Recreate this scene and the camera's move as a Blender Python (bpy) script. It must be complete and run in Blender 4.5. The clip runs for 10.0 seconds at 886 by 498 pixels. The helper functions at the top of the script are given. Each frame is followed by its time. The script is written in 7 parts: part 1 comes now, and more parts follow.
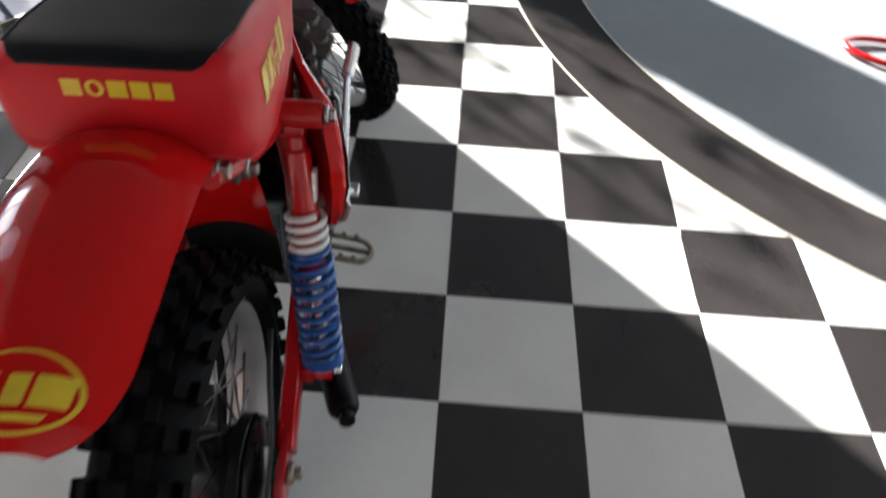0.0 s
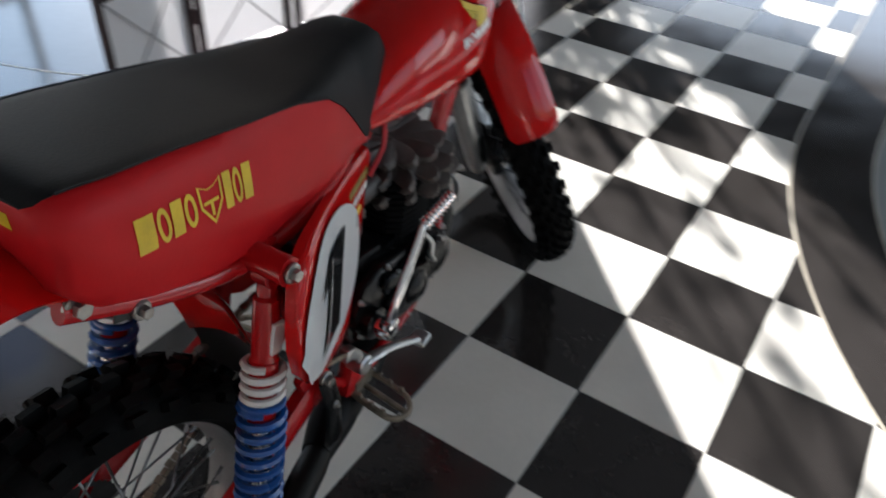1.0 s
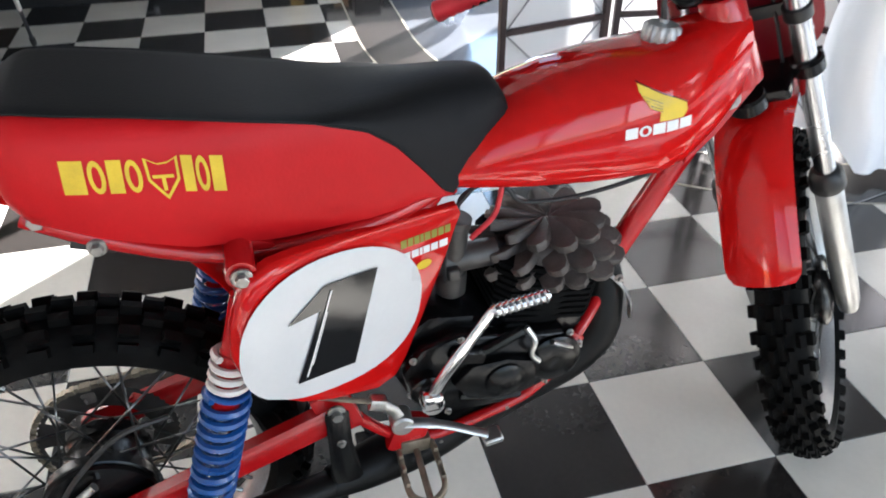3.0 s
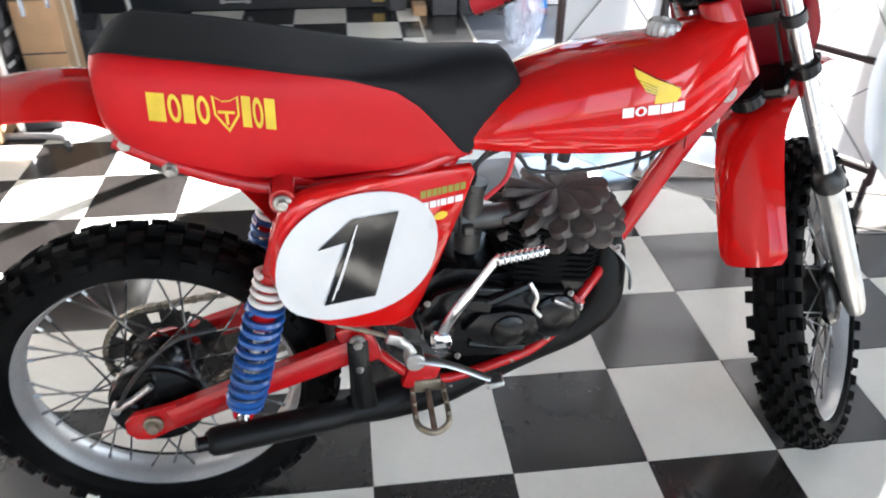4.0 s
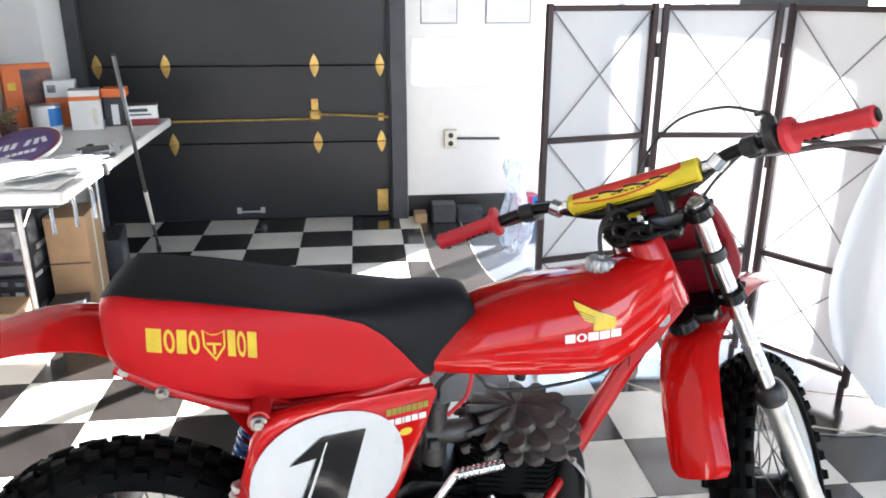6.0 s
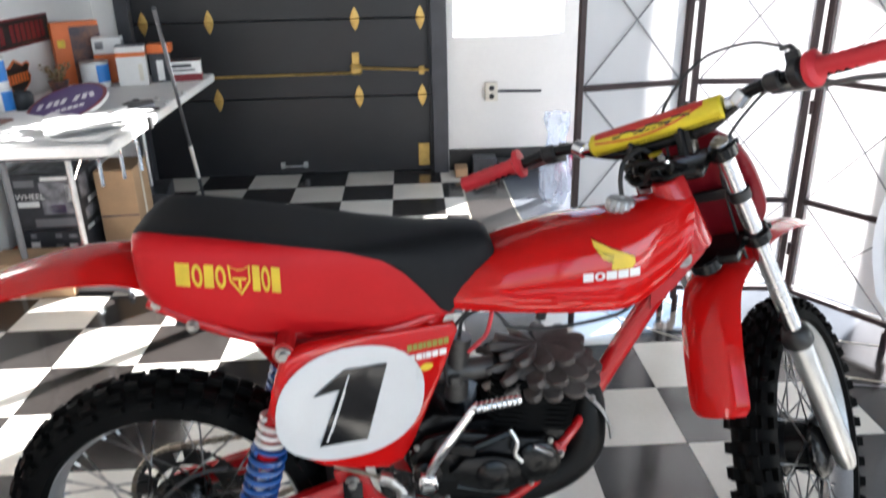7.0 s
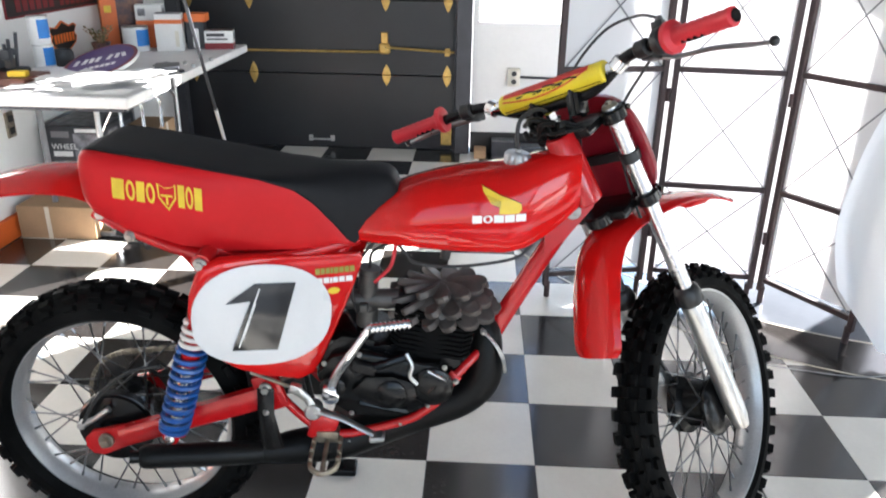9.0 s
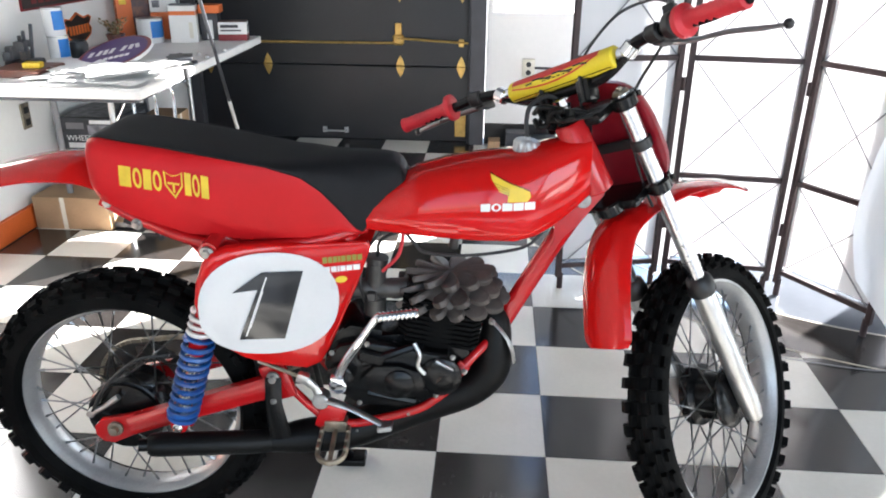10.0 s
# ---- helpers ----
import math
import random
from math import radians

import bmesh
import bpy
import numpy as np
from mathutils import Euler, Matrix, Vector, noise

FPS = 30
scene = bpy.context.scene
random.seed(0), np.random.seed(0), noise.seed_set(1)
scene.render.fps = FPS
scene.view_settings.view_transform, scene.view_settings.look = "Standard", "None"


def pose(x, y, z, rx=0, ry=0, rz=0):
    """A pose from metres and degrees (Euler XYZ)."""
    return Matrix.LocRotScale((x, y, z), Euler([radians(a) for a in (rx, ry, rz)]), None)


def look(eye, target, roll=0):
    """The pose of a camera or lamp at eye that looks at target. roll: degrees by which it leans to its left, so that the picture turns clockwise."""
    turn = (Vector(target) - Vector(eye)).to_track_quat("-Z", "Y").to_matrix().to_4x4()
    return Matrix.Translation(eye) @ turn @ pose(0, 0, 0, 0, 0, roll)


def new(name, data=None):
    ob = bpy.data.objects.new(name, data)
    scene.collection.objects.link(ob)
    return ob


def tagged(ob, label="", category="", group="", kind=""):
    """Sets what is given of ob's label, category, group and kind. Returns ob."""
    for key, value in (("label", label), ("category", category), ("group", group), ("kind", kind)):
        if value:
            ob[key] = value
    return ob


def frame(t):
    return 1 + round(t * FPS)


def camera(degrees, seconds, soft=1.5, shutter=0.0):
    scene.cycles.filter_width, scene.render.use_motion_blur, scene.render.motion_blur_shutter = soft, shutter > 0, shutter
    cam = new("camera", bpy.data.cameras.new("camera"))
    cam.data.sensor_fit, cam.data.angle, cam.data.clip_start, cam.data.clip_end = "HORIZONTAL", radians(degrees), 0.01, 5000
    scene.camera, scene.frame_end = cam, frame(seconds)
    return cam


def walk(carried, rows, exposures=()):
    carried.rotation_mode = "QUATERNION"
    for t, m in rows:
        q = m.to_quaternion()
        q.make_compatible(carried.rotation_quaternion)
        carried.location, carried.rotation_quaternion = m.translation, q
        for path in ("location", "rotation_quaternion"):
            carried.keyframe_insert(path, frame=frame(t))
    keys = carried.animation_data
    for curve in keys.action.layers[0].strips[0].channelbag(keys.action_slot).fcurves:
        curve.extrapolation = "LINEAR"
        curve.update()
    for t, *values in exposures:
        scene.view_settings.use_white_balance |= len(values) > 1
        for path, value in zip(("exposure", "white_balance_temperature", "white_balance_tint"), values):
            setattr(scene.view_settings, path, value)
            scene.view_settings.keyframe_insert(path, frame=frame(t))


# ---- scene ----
cam = camera(60.7, 10.0, 1.8, 0.5)
PATH = [
    (0, (-1.536, -0.001, 1.344), (-0.099, 0.018, -0.047), 3.7),
    (0.5, (-1.36, -0.136, 1.349), (0.141, 0.153, 0.06), 7.4),
    (1, (-1.193, -0.315, 1.363), (0.141, 0.48, 0.103), 3.7),
    (1.5, (-0.997, -0.408, 1.377), (0.049, 0.777, 0.152), 2.2),
    (2, (-0.836, -0.387, 1.371), (-0.012, 0.877, 0.058), 2.2),
    (2.5, (-0.674, -0.464, 1.334), (-0.27, 0.988, 0.02), 2.2),
    (2.7, (-0.658, -0.5, 1.324), (-0.273, 1.01, 0.069), 0.4),
    (3.8, (-0.655, -0.75, 1.311), (-0.301, 0.92, 0.27), 1.9),
    (4, (-0.61, -0.781, 1.31), (-0.391, 0.88, 0.217), 0.8),
    (4.5, (-0.56, -0.859, 1.285), (-0.413, 0.88, 0.308), 0.2),
    (5, (-0.558, -0.9, 1.374), (-0.432, 0.929, 0.575), -2.1),
    (5.5, (-0.56, -0.909, 1.417), (-0.384, 0.926, 0.642), -0.4),
    (5.7, (-0.554, -0.899, 1.428), (-0.343, 0.981, 0.78), 0.0),
    (6.8, (-0.496, -0.92, 1.421), (-0.376, 0.959, 0.745), -0.6),
    (7, (-0.49, -0.936, 1.402), (-0.416, 0.917, 0.654), -1.3),
    (7.5, (-0.488, -1.048, 1.378), (-0.429, 0.788, 0.586), 1.0),
    (8, (-0.444, -1.139, 1.365), (-0.457, 0.687, 0.55), -0.0),
    (8.5, (-0.296, -1.141, 1.391), (-0.36, 0.725, 0.674), -0.3),
    (9, (-0.194, -1.13, 1.364), (-0.273, 0.717, 0.601), 1.0),
    (9.5, (-0.177, -1.122, 1.33), (-0.323, 0.707, 0.534), -0.0),
    (10, (-0.178, -1.119, 1.35), (-0.299, 0.719, 0.57), 0.6),
]
EXPOSURES = [(0.0, 2.95, 6020, 12), (0.5, 2.72, 6020, 12), (1.0, 2.42, 6020, 12), (1.5, 2.74, 6020, 12), (2.0, 3.26, 6020, 12), (2.5, 3.52, 6020, 12), (3.8, 4.0, 6020, 12), (4.5, 4.04, 6020, 12), (5.0, 4.18, 6020, 12), (5.5, 4.15, 6020, 12), (6.8, 3.65, 6020, 12), (8.0, 3.7, 6020, 12), (10.0, 3.87, 6020, 12)]
walk(cam, [(t, look(eye, target, roll)) for t, eye, target, roll in PATH], EXPOSURES)

# ---- light ----
SUN_UP = radians(20)
SUN_DIR = Vector((0.742 * math.cos(SUN_UP), 0.67 * math.cos(SUN_UP), math.sin(SUN_UP))).normalized()
world = bpy.data.worlds.new("sky")
scene.world = world
world.use_nodes = True
wn = world.node_tree.nodes
sky = wn.new("ShaderNodeTexSky")
sky.sky_type = "NISHITA"
sky.sun_disc = False
sky.sun_elevation = SUN_UP
sky.sun_rotation = math.atan2(SUN_DIR.x, SUN_DIR.y)
world.node_tree.links.new(sky.outputs["Color"], wn["Background"].inputs["Color"])
wn["Background"].inputs["Strength"].default_value = 0.04

sun = bpy.data.lights.new("sun", "SUN")
sun.energy, sun.angle, sun.color = 5.0, radians(0.35), (1.0, 0.95, 0.88)
new("sun", sun).matrix_world = Matrix.Translation((0, 0, 8)) @ SUN_DIR.to_track_quat("Z", "Y").to_matrix().to_4x4()


def window_light(name, eye, target, sx, sy, power, colour):
    """An area lamp in a window's opening that stands in for sky light."""
    lamp = bpy.data.lights.new(name, "AREA")
    lamp.shape, lamp.size, lamp.size_y, lamp.energy, lamp.color = "RECTANGLE", sx, sy, power, colour
    new(name, lamp).matrix_world = look(eye, target)


window_light("sky_light_north", (1.15, 4.02, 1.1), (1.15, 0, 1.0), 1.05, 1.46, 2.0, (0.45, 0.73, 1.0))
# Front and east windows are unseen, assumed; uneven powers add fill on the right.
for x, power in ((-0.7, 0.7), (1.65, 2.9), (4.0, 6.6)):
    window_light("sky_light_front", (x, -4.9, 2.1), (1.6 + (x - 1.6) * 0.6, 0, 1.2), 1.9, 2.3, power, (0.88, 0.95, 1.0))
window_light("sky_light_east", (7.9, 0, 1.25), (0, 0, 1.2), 5.0, 1.6, 8.0, (0.84, 0.93, 1.0))

# ---- materials ----


def material(name, colour, rough=0.5, metal=0.0, coat=0.0, vary=0.12, scale=6.0, bump=0.0, bump_scale=60.0, fine=0.06, spec=0.5, stain=None, rough_vary=0.08, hue_random=0.0):
    """A surface with soft stains, a finer grain and a little relief."""
    m = bpy.data.materials.new(name)
    m.use_nodes = True
    nt = m.node_tree
    n, l = nt.nodes, nt.links
    b = n["Principled BSDF"]
    b.inputs["Metallic"].default_value = metal
    b.inputs["Coat Weight"].default_value = coat
    b.inputs["Coat Roughness"].default_value = 0.05
    b.inputs["Specular IOR Level"].default_value = spec
    tc = n.new("ShaderNodeTexCoord")
    big = n.new("ShaderNodeTexNoise")
    big.inputs["Scale"].default_value, big.inputs["Detail"].default_value = scale, 5
    small = n.new("ShaderNodeTexNoise")
    small.inputs["Scale"].default_value, small.inputs["Detail"].default_value = scale * 17, 3
    l.new(tc.outputs["Object"], big.inputs["Vector"])
    l.new(tc.outputs["Object"], small.inputs["Vector"])
    dark = tuple(c * (1 - 2 * vary) for c in colour) if stain is None else stain
    mix = n.new("ShaderNodeMix")
    mix.data_type = "RGBA"
    mix.inputs["A"].default_value, mix.inputs["B"].default_value = (*dark, 1), (*colour, 1)
    ramp = n.new("ShaderNodeMapRange")
    ramp.inputs["From Min"].default_value, ramp.inputs["From Max"].default_value = 0.28, 0.62
    l.new(big.outputs["Fac"], ramp.inputs["Value"])
    l.new(ramp.outputs["Result"], mix.inputs["Factor"])
    grain = n.new("ShaderNodeMix")
    grain.data_type, grain.blend_type = "RGBA", "MULTIPLY"
    grain.inputs["Factor"].default_value = 1.0
    g = n.new("ShaderNodeMapRange")
    g.inputs["To Min"].default_value, g.inputs["To Max"].default_value = 1 - fine * 2, 1 + fine
    l.new(small.outputs["Fac"], g.inputs["Value"])
    l.new(mix.outputs["Result"], grain.inputs["A"])
    l.new(g.outputs["Result"], grain.inputs["B"])
    last = grain.outputs["Result"]
    if hue_random:
        info = n.new("ShaderNodeObjectInfo")
        hsv = n.new("ShaderNodeHueSaturation")
        v = n.new("ShaderNodeMapRange")
        v.inputs["To Min"].default_value, v.inputs["To Max"].default_value = 1 - hue_random, 1 + hue_random
        l.new(info.outputs["Random"], v.inputs["Value"])
        l.new(v.outputs["Result"], hsv.inputs["Value"])
        l.new(last, hsv.inputs["Color"])
        last = hsv.outputs["Color"]
    l.new(last, b.inputs["Base Color"])
    r = n.new("ShaderNodeMapRange")
    r.inputs["To Min"].default_value, r.inputs["To Max"].default_value = max(0.02, rough - rough_vary), min(1, rough + rough_vary)
    l.new(big.outputs["Fac"], r.inputs["Value"])
    l.new(r.outputs["Result"], b.inputs["Roughness"])
    if bump:
        t = n.new("ShaderNodeTexNoise")
        t.inputs["Scale"].default_value, t.inputs["Detail"].default_value = bump_scale, 4
        l.new(tc.outputs["Object"], t.inputs["Vector"])
        bm = n.new("ShaderNodeBump")
        bm.inputs["Strength"].default_value, bm.inputs["Distance"].default_value = bump, 0.004
        l.new(t.outputs["Fac"], bm.inputs["Height"])
        l.new(bm.outputs["Normal"], b.inputs["Normal"])
    return m


RED = material("red_gloss_paint", (0.53, 0.006, 0.005), 0.055, coat=0.1, spec=0.3, vary=0.05, scale=3, fine=0.02, rough_vary=0.04)
RED_FRAME = material("red_frame_enamel", (0.47, 0.006, 0.008), 0.24, coat=0.2, vary=0.1, scale=9, fine=0.05)
RED_VINYL = material("red_vinyl", (0.52, 0.008, 0.011), 0.46, spec=0.22, vary=0.08, scale=5, bump=0.06, bump_scale=220, fine=0.03)
RED_RUBBER = material("red_rubber", (0.55, 0.02, 0.03), 0.55, vary=0.1, scale=20, bump=0.15, bump_scale=180)
CRIMSON = material("crimson_plastic", (0.24, 0.006, 0.014), 0.35, vary=0.06, scale=6)
BLACK_VINYL = material("black_vinyl", (0.009, 0.009, 0.0102), 0.58, spec=0.18, vary=0.18, scale=4, bump=0.12, bump_scale=300, fine=0.1)
BLACK_PAINT = material("black_engine_paint", (0.0035, 0.0035, 0.004), 0.24, spec=0.25, vary=0.2, scale=14, bump=0.08, bump_scale=90, fine=0.15, stain=(0.008, 0.0075, 0.007))
BLACK_PIPE = material("black_pipe_paint", (0.0035, 0.0035, 0.0035), 0.42, spec=0.16, vary=0.2, scale=8, bump=0.06, bump_scale=70, stain=(0.007, 0.0068, 0.0064))
BLACK_PLASTIC = material("black_plastic", (0.009, 0.009, 0.0095), 0.45, vary=0.15, scale=12)
MATTE_BLACK = material("matte_black_heat_paint", (0.0035, 0.0035, 0.0035), 0.85, spec=0.1, vary=0.2, scale=14)
RUBBER = material("tyre_rubber", (0.002, 0.002, 0.002), 0.7, spec=0.08, vary=0.2, scale=10, bump=0.2, bump_scale=120, fine=0.15, stain=(0.006, 0.0058, 0.0055))
CHROME = material("chrome", (0.78, 0.78, 0.79), 0.12, metal=1.0, vary=0.06, scale=30, fine=0.04)
FORK_CHROME = material("satin_chrome", (0.66, 0.66, 0.67), 0.26, metal=1.0, vary=0.08, scale=12, fine=0.05)
ALLOY = material("brushed_alloy", (0.62, 0.62, 0.61), 0.36, metal=1.0, vary=0.1, scale=20, fine=0.1, bump=0.04, bump_scale=200)
RIM_ALLOY = material("rim_alloy", (0.46, 0.46, 0.46), 0.42, metal=0.65, vary=0.1, scale=12, fine=0.1)
HEAD_ALLOY = material("raw_head_alloy", (0.125, 0.108, 0.099), 0.55, metal=0.4, vary=0.2, scale=25, bump=0.2, bump_scale=150, fine=0.18)
CARB_ALLOY = material("carburettor_alloy", (0.1, 0.095, 0.09), 0.45, metal=0.6, vary=0.2, scale=30)
BOLT_STEEL = material("zinc_plated_steel", (0.42, 0.41, 0.39), 0.34, metal=1.0, vary=0.2, scale=60)
STEEL = material("spoke_steel", (0.3, 0.3, 0.3), 0.3, metal=1.0, vary=0.15, scale=30)
PEG_STEEL = material("worn_plated_steel", (0.36, 0.31, 0.24), 0.42, metal=0.8, vary=0.25, scale=40)
BLUE = material("blue_spring_enamel", (0.006, 0.075, 0.3), 0.3, coat=0.3, vary=0.12, scale=20)
WHITE_ENAMEL = material("white_enamel", (0.75, 0.73, 0.7), 0.35, vary=0.08, scale=20)
PLATE_WHITE = material("white_plate_vinyl", (0.62, 0.62, 0.62), 0.3, vary=0.03, scale=8, fine=0.02)
DECAL_BLACK = material("black_gloss_decal", (0.012, 0.012, 0.013), 0.1, vary=0.1, scale=10)
DECAL_YELLOW = material("yellow_decal", (0.72, 0.5, 0.02), 0.4, vary=0.1, scale=30)
DECAL_OLIVE = material("olive_decal", (0.28, 0.25, 0.03), 0.4, vary=0.1, scale=30)
DECAL_WHITE = material("white_decal", (0.78, 0.76, 0.74), 0.4, vary=0.05, scale=30)
PAD_YELLOW = material("yellow_pad_vinyl", (0.72, 0.56, 0.02), 0.45, vary=0.08, scale=20, bump=0.1, bump_scale=160)
PAD_RED = material("red_pad_print", (0.55, 0.03, 0.02), 0.42, vary=0.08, scale=20)
TILE_WHITE = material("white_floor_tile", (0.74, 0.715, 0.645), 0.2, vary=0.05, scale=4, fine=0.03, hue_random=0.03, stain=(0.67, 0.64, 0.575))
TILE_BLACK = material("black_floor_tile", (0.031, 0.0272, 0.025), 0.14, spec=0.7, vary=0.2, scale=5, fine=0.1, hue_random=0.15, stain=(0.024, 0.0212, 0.0192))
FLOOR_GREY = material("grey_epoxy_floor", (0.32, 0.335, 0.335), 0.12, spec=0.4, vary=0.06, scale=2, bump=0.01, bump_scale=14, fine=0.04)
# Darker, slightly bluer copy of the floor grey, used for the back half.
FLOOR_DARKER = material("darker_grey_epoxy_floor", (0.1, 0.108, 0.122), 0.1, spec=0.5, vary=0.06, scale=2, bump=0.01, bump_scale=14, fine=0.04)
EDGE_WHITE = material("ivory_edge_strip", (0.42, 0.38, 0.3), 0.35, vary=0.1, scale=20)
WALL_WHITE = material("white_wall_paint", (0.8, 0.79, 0.77), 0.7, vary=0.03, scale=2, bump=0.04, bump_scale=60, fine=0.02)
CEILING_DARK = material("dark_unseen_ceiling", (0.16, 0.16, 0.165), 0.8, vary=0.03, scale=2)
DOOR_BLACK = material("black_door_paint", (0.014, 0.0145, 0.017), 0.38, vary=0.15, scale=3, bump=0.05, bump_scale=40, fine=0.08)
TRACK_GREY = material("dark_grey_steel", (0.06, 0.062, 0.07), 0.5, metal=0.3, vary=0.15, scale=8)
BRASS = material("brass", (0.66, 0.44, 0.14), 0.38, metal=0.9, vary=0.15, scale=25)
ORANGE = material("orange_paint", (0.75, 0.14, 0.02), 0.5, vary=0.08, scale=6)
TABLE_WHITE = material("white_table_plastic", (0.78, 0.77, 0.75), 0.45, vary=0.04, scale=10, bump=0.06, bump_scale=150)
PAPER = material("white_paper", (0.8, 0.8, 0.79), 0.6, vary=0.04, scale=12)
CARDBOARD = material("cardboard", (0.42, 0.27, 0.15), 0.8, vary=0.1, scale=8, bump=0.06, bump_scale=80)
BOX_ORANGE = material("orange_print", (0.72, 0.16, 0.03), 0.45, vary=0.08, scale=12)
BOX_DARK = material("dark_print", (0.05, 0.035, 0.05), 0.4, vary=0.3, scale=18, stain=(0.25, 0.1, 0.05))
TRAY_BROWN = material("red_brown_wood", (0.16, 0.055, 0.035), 0.45, vary=0.2, scale=9)
BOX_BLACK = material("black_carton", (0.025, 0.028, 0.032), 0.4, vary=0.25, scale=16, stain=(0.045, 0.045, 0.055))
BOX_GREY = material("grey_print", (0.12, 0.12, 0.13), 0.45, vary=0.2, scale=22, stain=(0.34, 0.34, 0.37))
LEG_GREY = material("grey_steel_leg", (0.2, 0.2, 0.21), 0.5, vary=0.1, scale=12)
CAN_BLUE = material("blue_print", (0.02, 0.2, 0.6), 0.4, vary=0.08, scale=20)
PURPLE = material("purple_print", (0.07, 0.03, 0.16), 0.4, vary=0.08, scale=20)
SIGN_RED = material("dark_red_sign", (0.2, 0.015, 0.02), 0.4, vary=0.1, scale=12)
SIGN_CRIMSON = material("crimson_print", (0.5, 0.02, 0.1), 0.4, vary=0.1, scale=12)
SIGN_BLACK = material("black_sign", (0.015, 0.015, 0.015), 0.35, vary=0.1, scale=12)
SCREEN_IRON = material("dark_brown_iron", (0.045, 0.024, 0.024), 0.5, metal=0.2, vary=0.2, scale=14)
THREAD = material("grey_thread", (0.3, 0.3, 0.31), 0.7)
OUTLET = material("ivory_outlet", (0.7, 0.66, 0.56), 0.4, vary=0.05, scale=30)
GREEN = material("dry_green", (0.1, 0.14, 0.05), 0.7, vary=0.3, scale=40, stain=(0.25, 0.08, 0.05))
CABLE = material("black_cable", (0.014, 0.014, 0.015), 0.5)
LEAF = material("leaf", (0.05, 0.1, 0.03), 0.6, vary=0.2, scale=3)
BARK = material("bark", (0.1, 0.07, 0.05), 0.9, vary=0.2, scale=8)
ASPHALT = material("pale_yard_paving", (0.3, 0.29, 0.28), 0.85, vary=0.15, scale=1.5)


def translucent(name, colour, through_part):
    m = bpy.data.materials.new(name)
    m.use_nodes = True
    n, l = m.node_tree.nodes, m.node_tree.links
    b, out = n["Principled BSDF"], n["Material Output"]
    b.inputs["Roughness"].default_value = 0.8
    tex = n.new("ShaderNodeTexNoise")
    tex.inputs["Scale"].default_value, tex.inputs["Detail"].default_value = 7, 6
    ramp = n.new("ShaderNodeValToRGB")
    ramp.color_ramp.elements[0].color = (*(c * 0.93 for c in colour), 1)
    ramp.color_ramp.elements[1].color = (*colour, 1)
    l.new(tex.outputs["Fac"], ramp.inputs["Fac"])
    l.new(ramp.outputs["Color"], b.inputs["Base Color"])
    tr = n.new("ShaderNodeBsdfTranslucent")
    l.new(ramp.outputs["Color"], tr.inputs["Color"])
    mix = n.new("ShaderNodeMixShader")
    mix.inputs["Fac"].default_value = through_part
    l.new(b.outputs["BSDF"], mix.inputs[1])
    l.new(tr.outputs["BSDF"], mix.inputs[2])
    l.new(mix.outputs["Shader"], out.inputs["Surface"])
    return m


SCREEN_PAPER = translucent("rice_paper", (0.88, 0.87, 0.87), 0.3)
SHEET = translucent("white_sheet", (0.85, 0.86, 0.88), 0.4)


def see_through(name, colour, share):
    m = bpy.data.materials.new(name)
    m.use_nodes = True
    n, l = m.node_tree.nodes, m.node_tree.links
    b, out = n["Principled BSDF"], n["Material Output"]
    b.inputs["Base Color"].default_value = (*colour, 1)
    b.inputs["Roughness"].default_value = 0.22
    tr = n.new("ShaderNodeBsdfTransparent")
    tr.inputs["Color"].default_value = (0.93, 0.95, 0.97, 1)
    tex = n.new("ShaderNodeTexNoise")
    tex.inputs["Scale"].default_value, tex.inputs["Detail"].default_value = 9, 4
    rng = n.new("ShaderNodeMapRange")
    rng.inputs["To Min"].default_value, rng.inputs["To Max"].default_value = share - 0.25, share + 0.2
    l.new(tex.outputs["Fac"], rng.inputs["Value"])
    mix = n.new("ShaderNodeMixShader")
    l.new(rng.outputs["Result"], mix.inputs["Fac"])
    l.new(b.outputs["BSDF"], mix.inputs[1])
    l.new(tr.outputs["BSDF"], mix.inputs[2])
    l.new(mix.outputs["Shader"], out.inputs["Surface"])
    return m


CLEAR = see_through("clear_plastic_bag", (0.5, 0.54, 0.62), 0.62)

# ---- mesh tools ----
ID = Matrix.Identity(4)


def part(name, bm, mat, parent=None, label="", m=None, sharp=38, merge=0.0):
    """Links a bmesh as one mesh object, under a thing or a part."""
    if merge:
        bmesh.ops.remove_doubles(bm, verts=bm.verts, dist=merge)
    bmesh.ops.recalc_face_normals(bm, faces=bm.faces)
    me = bpy.data.meshes.new(name)
    bm.to_mesh(me)
    bm.free()
    if m is not None:
        me.transform(m)
    for x in mat if isinstance(mat, (list, tuple)) else [mat]:
        me.materials.append(x)
    me.shade_smooth()
    me.set_sharp_from_angle(angle=radians(sharp))
    ob = new(name, me)
    if parent is not None:
        ob.parent = parent
    if label:
        ob["label"] = label
    return ob


def thing(name, bm, mat, label, category, group="", kind="", m=None, sharp=38):
    return tagged(part(name, bm, mat, None, "", m, sharp), label, category, group, kind)


def empty(name, label, category, m=ID, group="", kind=""):
    ob = new(name)
    ob.matrix_basis = m
    ob.empty_display_size = 0.1
    return tagged(ob, label, category, group, kind)


def B():
    return bmesh.new()


